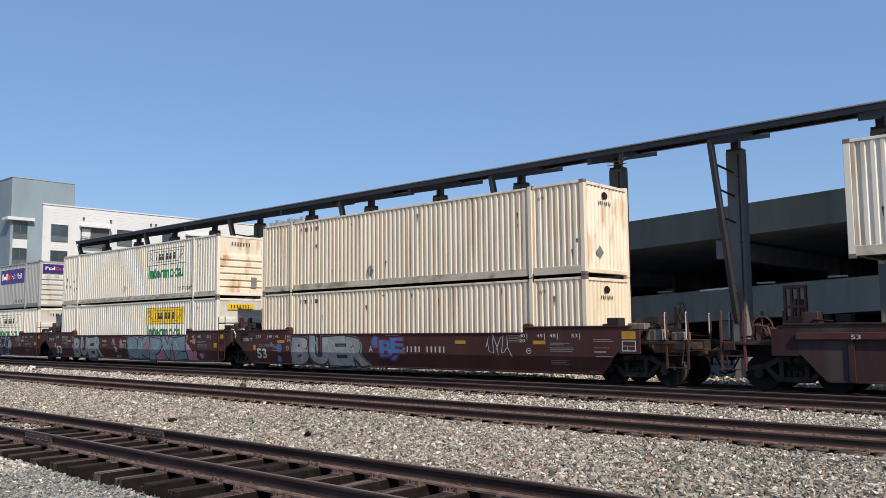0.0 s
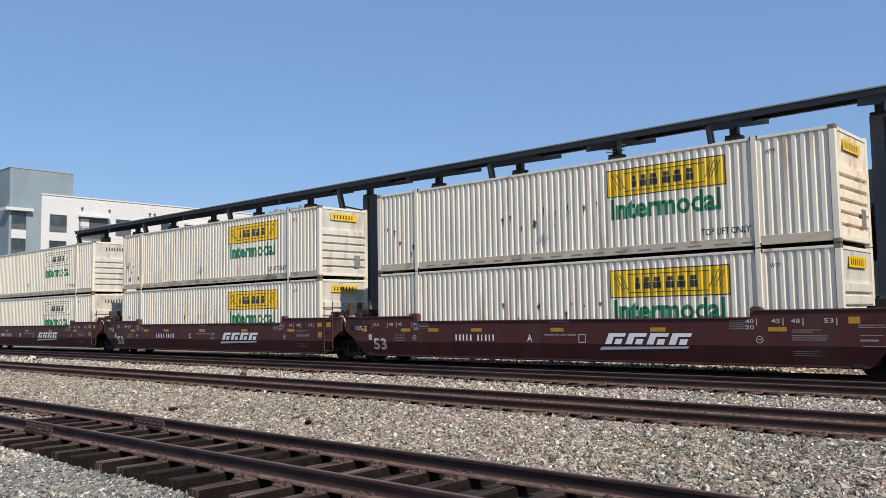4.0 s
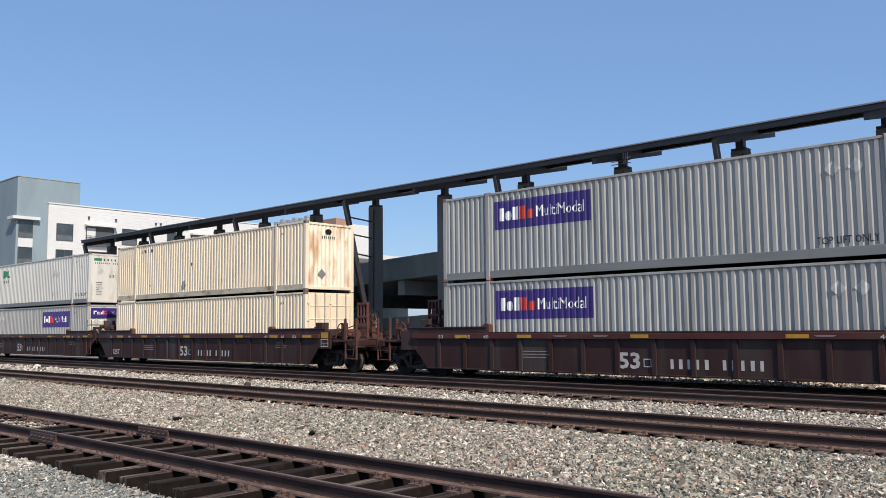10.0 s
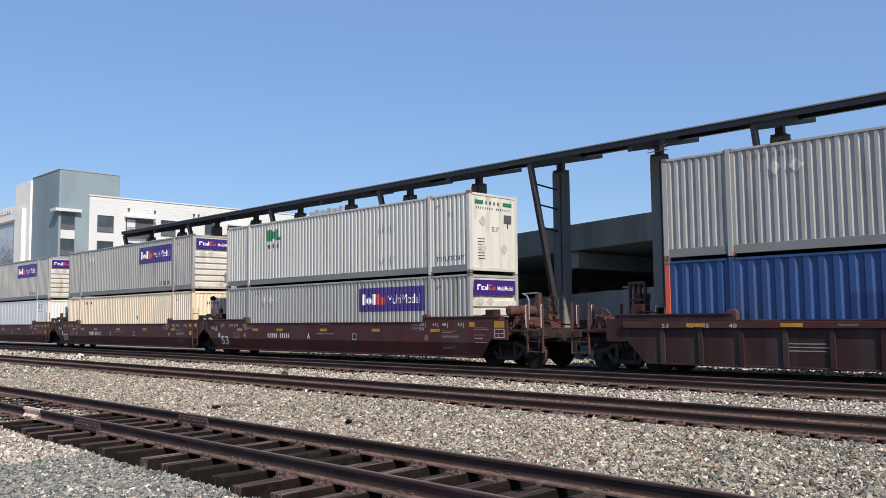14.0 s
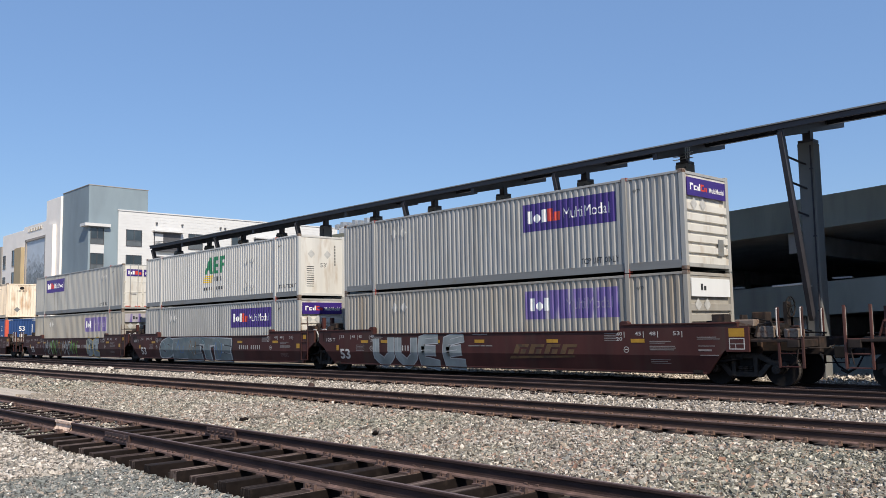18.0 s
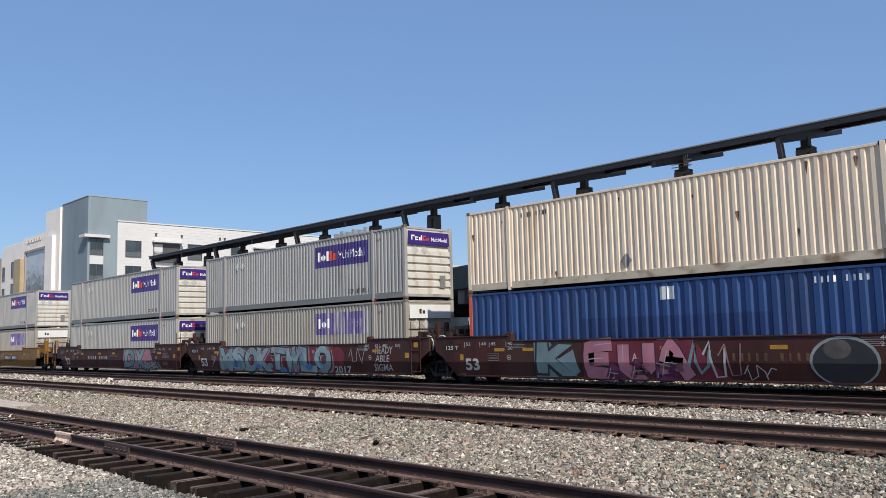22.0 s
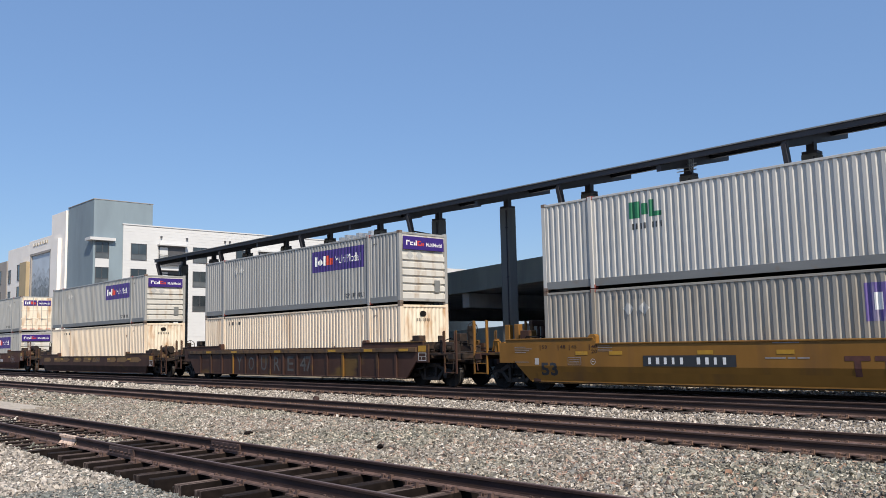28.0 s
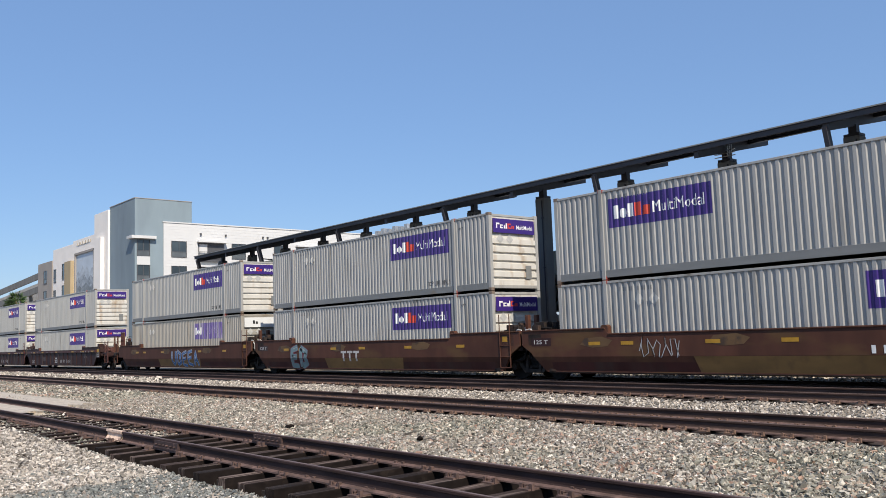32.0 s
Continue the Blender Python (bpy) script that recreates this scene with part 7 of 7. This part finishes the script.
def spray(c, n):
    """What has been painted on each car by hand."""
    if n == 1:
        throwup(c, "BUER", -5.72, -1.25, 0.28, 1.44, "graf_silver", "graf_black", "graf_teal", 0.06, halo="graf_pinkish", shine="graf_white")
        for x, z, r in ((-6.55, 0.95, 0.17), (-6.6, 0.5, 0.13), (-7.1, 1.1, 0.08), (-0.8, 1.2, 0.2), (0.1, 0.85, 0.28)):
            mark(c, "spray_dot", disc(x, z, r * 1.25, r * 1.25), "graf_red", "", -1.5365)
            mark(c, "spray_dot", disc(x, z, r, r), "graf_blue", "blue sprayed dot", -1.5375)
        mark(c, "graffiti", fit_text("CALIFORNIA", -7.95, -6.85, 0.98, 1.1), "graf_silver", "white hand lettering", -1.539)
        throwup(c, "BE", -0.6, 0.7, 0.7, 1.35, "graf_blue", "graf_red", None, 0.03)
        scribble(c, 4.4, 5.45, 0.75, 1.48, 3, "graf_white", 7)
    if n == 2:
        throwup(c, "BUER", -5.85, -2.5, 0.3, 1.42, "graf_silver", "graf_black", "graf_dim", 0.05, halo="graf_dim", shine="graf_white")
        mark(c, "spray_cloud", ([(0.3, 0.24), (0.45, 0.8), (0.9, 1.46), (5.6, 1.46), (6.3, 0.9), (7.0, 0.24)], [(0, 1, 2, 3, 4, 5)]), "graf_pink", "pink sprayed ground", -1.536)
        throwup(c, "SKPVE", 0.35, 5.9, 0.28, 1.42, "graf_teal", "graf_black", None, 0.085, halo="graf_white", shine="graf_white")
        for text, x, z, w in (("TRUST", -1.45, 1.0, 0.42), ("NEVER", -7.3, 1.2, 0.6), ("PASSED", -7.3, 1.03, 0.72), ("IN", -2.2, 1.1, 0.18), ("EFFECT", -2.4, 0.9, 0.55)):
            mark(c, "graffiti", fit_text(text, x, x + w, z, z + 0.13, 0.005, 0.15), "graf_grey", "white hand lettering", -1.5437)
        mark(c, "graffiti", fit_text("2019", -0.95, -0.45, 0.36, 0.47, 0.005), "graf_white", "white hand lettering", -1.5437)
        for x, z in ((6.6, 1.2), (6.7, 0.65), (7.2, 0.55), (-0.4, 1.15), (-1.2, 1.2), (-0.9, 0.75)):
            mark(c, "spray_dot", disc(x, z, 0.14, 0.14), "graf_pink", "", -1.537)
    if n == 3:
        graffiti(c, -6.4, -3.8, 0.35, 1.3, 4, "graf_grey", "graf_black", 25, 0.12)
        throwup(c, "CHNMM", 1.65, 4.3, 0.84, 1.46, "graf_black", "graf_white", None, 0.035)
        throwup(c, "8718", 2.0, 4.3, 0.3, 0.84, "graf_black", "graf_grey", None, 0.03)
        mark(c, "spray_cloud", disc(1.55, 1.1, 0.3, 0.25), "graf_grey", "", -1.5362)
        mark(c, "spray_cloud", disc(4.5, 0.95, 0.3, 0.3), "graf_grey", "", -1.5362)
        mark(c, "spray_cloud", disc(2.1, 0.5, 0.28, 0.2), "graf_grey", "", -1.5362)
        scribble(c, 5.6, 6.2, 0.8, 1.4, 2, "graf_grey", 27)
    if n == 16:
        graffiti(c, -5.9, -0.5, 0.26, 1.44, 4, "graf_grey", "graf_white", 35, 0.17)
    if n == 17:
        throwup(c, "SIETE", -5.5, 2.4, 0.27, 1.43, "graf_slate", "graf_white", "graf_black", 0.085, shine="graf_teal")
        for k, hue in enumerate(("graf_teal", "graf_blue", "ochre", "graf_teal", "graf_blue")):
            scribble(c, -4.9 + 1.4 * k, -3.9 + 1.4 * k, 0.4, 1.3, 1, hue, 340 + k, 0.02, k)
    if n == 18:
        for k, hue in enumerate(("graf_teal", "graf_white", "graf_green", "graf_teal", "ochre", "graf_white", "graf_teal", "graf_green")):
            scribble(c, -5.5 + 0.8 * k, -4.0 + 0.8 * k, 0.32, 1.38, 2, hue, 155 + k, 0.024 + 0.008 * (k % 3), k)
        graffiti(c, 3.0, 5.3, 0.3, 1.42, 2, "graf_grey", "ink_yellow", 56, 0.2)
    if n == 19:
        mark(c, "graffiti", ([(-4.9, 0.25), (-4.9, 1.44), (-4.2, 1.44), (-3.9, 0.9), (-3.3, 1.2), (-3.1, 0.5), (-3.6, 0.25)], [tuple(range(7))]), "graf_teal", "teal sprayed shape", -1.538)
        mark(c, "spray_cloud", ([(-3.0, 0.25), (-2.9, 1.44), (0.9, 1.44), (1.3, 0.9), (2.0, 0.3)], [tuple(range(5))]), "graf_red", "dark red sprayed ground", -1.537)
        graffiti(c, -2.9, 0.9, 0.3, 1.44, 3, "graf_pink", "graf_black", 65, 0.2)
        graffiti(c, -2.2, 0.4, 0.3, 0.8, 3, "graf_purple", "graf_black", 66, 0.1)
        for k, hue in enumerate(("graf_teal", "graf_white", "graf_pinkish")):
            scribble(c, 0.7 + 0.45 * k, 1.5 + 0.45 * k, 0.4, 1.4, 1, hue, 67 + k, 0.05 - 0.015 * k, k)
        scribble(c, 2.3, 3.2, 0.35, 0.75, 2, "graf_white", 71, 0.014, 4)
        throwup(c, "K", -4.75, -3.2, 0.3, 1.42, "graf_teal", "graf_black", None, 0.05)
        mark(c, "spray_halo", disc(4.9, 0.85, 0.84, 0.62, 22), "graf_grey", "", -1.5376)
        mark(c, "graffiti", disc(4.9, 0.83, 0.77, 0.57, 22), "graf_black", "black sprayed blob", -1.5382)
        mark(c, "graffiti", disc(4.75, 1.15, 0.33, 0.24, 18), "graf_dim", "grey ring in the blob", -1.5388)
    if n == 20:
        mark(c, "spray_cloud", bars([(-6.2, 3.6, 0.24, 1.46)]), "graf_red", "dark red sprayed ground", -1.536)
        throwup(c, "MSOKTWLO", -6.15, 3.45, 0.27, 1.45, "graf_sky", "graf_black", "graf_pinkish", 0.07, 0.12, halo="graf_grey", shine="graf_white")
        for k in range(9):
            mark(c, "spray_dot", disc(-5.6 + 1.05 * k, 0.5 + 0.12 * math.sin(k * 2.2), 0.2 + 0.05 * (k % 3), 0.13, 14), "graf_blue" if k % 2 else "graf_teal", "", -1.5436)
            mark(c, "spray_dot", disc(-5.2 + 1.05 * k, 1.25 + 0.08 * math.sin(k * 1.7), 0.1, 0.08, 10), "graf_pinkish", "", -1.5438)
        for k in range(7):
            mark(c, "spray_dot", disc(-7.0 + 0.17 * k, 0.5 + 0.15 * (k % 5), 0.05 + 0.02 * (k % 3), 0.05 + 0.02 * (k % 3), 10), "graf_pinkish", "", -1.5375)
        mark(c, "graffiti", disc(3.9, 0.95, 0.5, 0.45, 20), "graf_red", "red sprayed disc", -1.538)
        mark(c, "graffiti", fit_text("2017", 3.6, 4.75, 0.3, 0.6, 0.02, 0.1), "graf_white", "white sprayed number", -1.539)
        mark(c, "graffiti", fit_text("READY", 6.45, 7.5, 1.1, 1.38, 0.005, 0.1), "graf_white", "white hand lettering", -1.539)
        mark(c, "graffiti", fit_text("ABLE", 6.45, 7.3, 0.78, 1.04, 0.005, 0.1), "graf_white", "white hand lettering", -1.539)
        mark(c, "graffiti", fit_text("SIGMA", 6.3, 7.45, 0.42, 0.70, 0.005, 0.1), "graf_white", "white hand lettering", -1.539)
        scribble(c, 4.7, 6.0, 0.7, 1.35, 2, "graf_white", 76)
    if n == 21:
        mark(c, "spray_cloud", ([(1.5, 0.24), (1.6, 1.44), (5.2, 1.44), (5.6, 0.8), (6.1, 0.24)], [tuple(range(5))]), "graf_pink", "pink sprayed ground", -1.5362)
        throwup(c, "DX", 1.75, 4.5, 0.28, 1.44, "graf_teal", "graf_black", None, 0.06, 0.1, halo="graf_white", shine="graf_white")
        throwup(c, "MBH", 4.35, 5.9, 0.28, 0.75, "graf_grey", "graf_black", None, 0.02, halo="graf_white")
        mark(c, "graffiti", disc(6.2, 0.5, 0.2, 0.12, 14), "graf_dim", "grey sprayed cloud", -1.5375)
        scribble(c, 5.0, 6.6, 0.3, 0.7, 4, "graf_white", 86)
    if n == 22:
        for k in range(7):
            mark(c, "spray_cloud", disc(-4.35 + 0.72 * k, 0.85 + 0.38 * math.sin(k * 2.3), 0.42 + 0.12 * (k % 2), 0.3), "graf_green", "green sprayed cloud", -1.5362 - 0.0004 * k)
        throwup(c, "PELON", -4.45, 0.3, 0.3, 1.4, "graf_plum", "graf_black", None, 0.03, 0.08, halo="graf_grey", shine="graf_pinkish")
        scribble(c, 0.75, 1.55, 0.95, 1.35, 3, "graf_white", 95)
        scribble(c, -5.7, -4.8, 0.75, 1.2, 3, "graf_white", 96)
        mark(c, "number_panel", bars([(1.6, 4.85, 0.80, 1.13)]), "ink_black", "black number panel", -1.5385)
        mark(c, "marks", code_bars(1.75, 4.7, 0.86, 1.07, 10, 97), "ink_white", "", -1.54)
    if n == 24:
        mark(c, "number_panel", bars([(-4.2, -1.3, 0.82, 1.13)]), "ink_black", "black number panel", -1.5385)
        mark(c, "marks", code_bars(-4.05, -1.45, 0.88, 1.07, 10, 98), "ink_white", "", -1.54)
    if n == 25:
        for ch, x in zip("YOURE47", (-4.0, -2.87, -1.72, -0.57, 0.58, 1.6, 2.05)):
            mark(c, "graffiti", fit_text(ch, x - 0.25, x + 0.25, 0.5, 1.15, 0.01), "graf_dim", "faint grey sprayed capital", -1.536)
    if n == 27:
        mark(c, "marks", code_bars(2.05, 4.9, 0.84, 1.04, 10, 99), "ink_white", "", -1.539)
        scribble(c, -4.7, -3.2, 0.75, 1.4, 4, "graf_white", 100)
        scribble(c, 6.9, 7.9, 0.75, 1.3, 3, "graf_white", 101)
    if n == 28:
        graffiti(c, -6.0, -4.4, 0.25, 1.35, 2, "graf_teal", "graf_red", 105, 0.14)
    if n == 29:
        graffiti(c, -0.8, 3.2, 0.3, 1.3, 5, "graf_blue", "graf_white", 115, 0.07)


# ---------------------------------------------------------------- the train
# place of the container centre at the start, upper and lower load, car, ends, letter
TRAIN = [
    (1.82, "lined", "short", "rib", "joint", "end", "A"),
    (-21.68, "cream", "cream", "fad", "end", "joint", "A"),
    (-41.30, "lined", "lined_yellow", "fad", "joint", "joint", "C"),
    (-60.80, "plum", "lined", "fad", "joint", "end", "B"),
    (-84.60, "lined_yellow", "lined_yellow", "mar", "end", "joint", "A"),
    (-104.10, "lined_yellow", "lined_yellow", "mar", "joint", "joint", "C"),
    (-123.70, "lined", "lined", "mar", "joint", "end", "B"),
    (-147.35, "plum_left", "plum_left", "rib", "end", "joint", "A"),
    (-167.05, "cream_yellow", "cream", "rib", "joint", "joint", "C"),
    (-186.75, "plum_left", "plum_left", "rib", "joint", "end", "B"),
    (-210.50, "cream", "cream_door", "rib", "end", "joint", "A"),
    (-230.10, "greenmark", "plum", "rib", "joint", "joint", "C"),
    (-249.70, "plum", "blue", "rib", "joint", "end", "B"),
    (-273.40, "greenmark", "plum", "mar", "end", "joint", "A"),
    (-292.85, "plum", "cream", "mar", "joint", "joint", "C"),
    (-312.50, "plum", "panel", "mar", "joint", "end", "B"),
    (-336.10, "plum", "plum_faded", "fad", "end", "joint", "A"),
    (-355.70, "slant", "plum", "fad", "joint", "joint", "C"),
    (-375.30, "plum_left", "plum_faded", "fad", "joint", "end", "B"),
    (-398.80, "cream_rust", "blue", "fad", "end", "joint", "A"),
    (-418.40, "plum", "plum_faded", "fad", "joint", "joint", "C"),
    (-437.95, "plum", "plum", "fad", "joint", "end", "B"),
    (-461.50, "plum", "plum_faded", "och", "end", "joint", "A"),
    (-481.10, "greenmark", "plum_lowleft", "och", "joint", "joint", "C"),
    (-500.70, "greenmark", "plum_faded", "och", "joint", "end", "B"),
    (-524.18, "plum", "cream_rust", "ribrust", "end", "end", "A"),
    (-547.98, "plum", "cream_rust", "ochrust", "end", "end", "A"),
    (-571.85, "plum_left", "plum", "ochrust", "end", "joint", "A"),
    (-591.20, "plum", "plum", "ochrust", "joint", "joint", "C"),
    (-610.90, "plum", "plum_faded", "ochrust", "joint", "end", "B"),
    (-634.80, "plum", "plum", "rib", "end", "joint", "A"),
    (-654.40, "plum", "plum", "rib", "joint", "end", "B"),
]
LOW_Z, HIGH_Z = 0.30, 3.215


def short_container():
    """A forty foot box under the first load."""
    c = thing("shipping_container", "grey forty-foot corrugated container under a longer one", "container", "containers on the train")
    h = 6.096

    def wall(bm):
        n = 44
        for s in (-1, 1):
            rows = []
            for i in range(n * 4):
                x = -h + 0.15 + i * (2 * h - 0.3) / (n * 4 - 1)
                y = s * (HW - 0.015 - (0, 0, 0.04, 0.04)[i % 4])
                rows.append((bm.verts.new((x, y, 0.15)), bm.verts.new((x, y, CH - 0.12))))
            for a, b in zip(rows, rows[1:]):
                bm.faces.new((a[0], b[0], b[1], a[1]) if s < 0 else (b[0], a[0], a[1], b[1]))
    piece("side_panels", "shortw", wall, "grey", c)
    piece("roof", "shortr", B(-h, h, -HW + 0.03, HW - 0.03, CH - 0.05, CH - 0.005), "grey", c)
    piece("floor", "shortf", B(-h, h, -HW + 0.03, HW - 0.03, 0.0, 0.14), "black", c)
    for x in (-h, h - 0.12):
        piece("end_wall", "shorte", B(0.02, 0.1, -HW + 0.1, HW - 0.1, 0.14, CH - 0.05), "grey", c, "", (x, 0, 0))
        for y in (-HW, HW - 0.12):
            piece("corner_post", "shortp", B(0, 0.12, 0, 0.12, 0, CH), "grey", c, "", (x, y, 0), 0, 0.01)
    for y in (-HW, HW - 0.08):
        piece("top_rail", "shortt", B(-h, h, 0, 0.08, CH - 0.12, CH - 0.001), "grey", c, "", (0, y, 0))
    return c


ROLLING = []
for i, (x, up, low, car, front, rear, letter) in enumerate(TRAIN):
    c = well_car(car, front, rear, letter, i)
    ROLLING.append((c, x, 0.0))
    up_by = 0.07 if car == "mar" and i < 7 else 0.0
    if low:
        ROLLING.append((short_container() if low == "short" else container(low, low == "cream_rust", i), x, LOW_Z + up_by))
    ROLLING.append((container(up, up in ("cream_rust", "cream_yellow") or i in (1, 2, 4, 10, 27), i + 50), x, HIGH_Z + up_by))


def motions():
    stops = (0.0, 8.0, 16.0, 24.0, 32.0)
    for ob, x, z in ROLLING:
        walk(ob, [(t, pose(x + V * t, TRACKS["train"], z)) for t in stops])
    # the first wheelset turns, the rest share its motion
    turns = [(k / FPS, k / FPS * V / WHEEL_R) for k in range(32 * FPS + 1)]
    for q in (-0.89, 0.89):
        same = [w for w, s in WHEELS if s == q]
        walk(same[0], [(t, Matrix.LocRotScale((q, 0, AXLE_Z), Euler((0, a, 0)), None)) for t, a in turns])
        first = same[0].animation_data
        for w in same[1:]:
            w.rotation_mode = "QUATERNION"
            w.animation_data_create()
            w.animation_data.action, w.animation_data.action_slot = first.action, first.action_slot


motions()
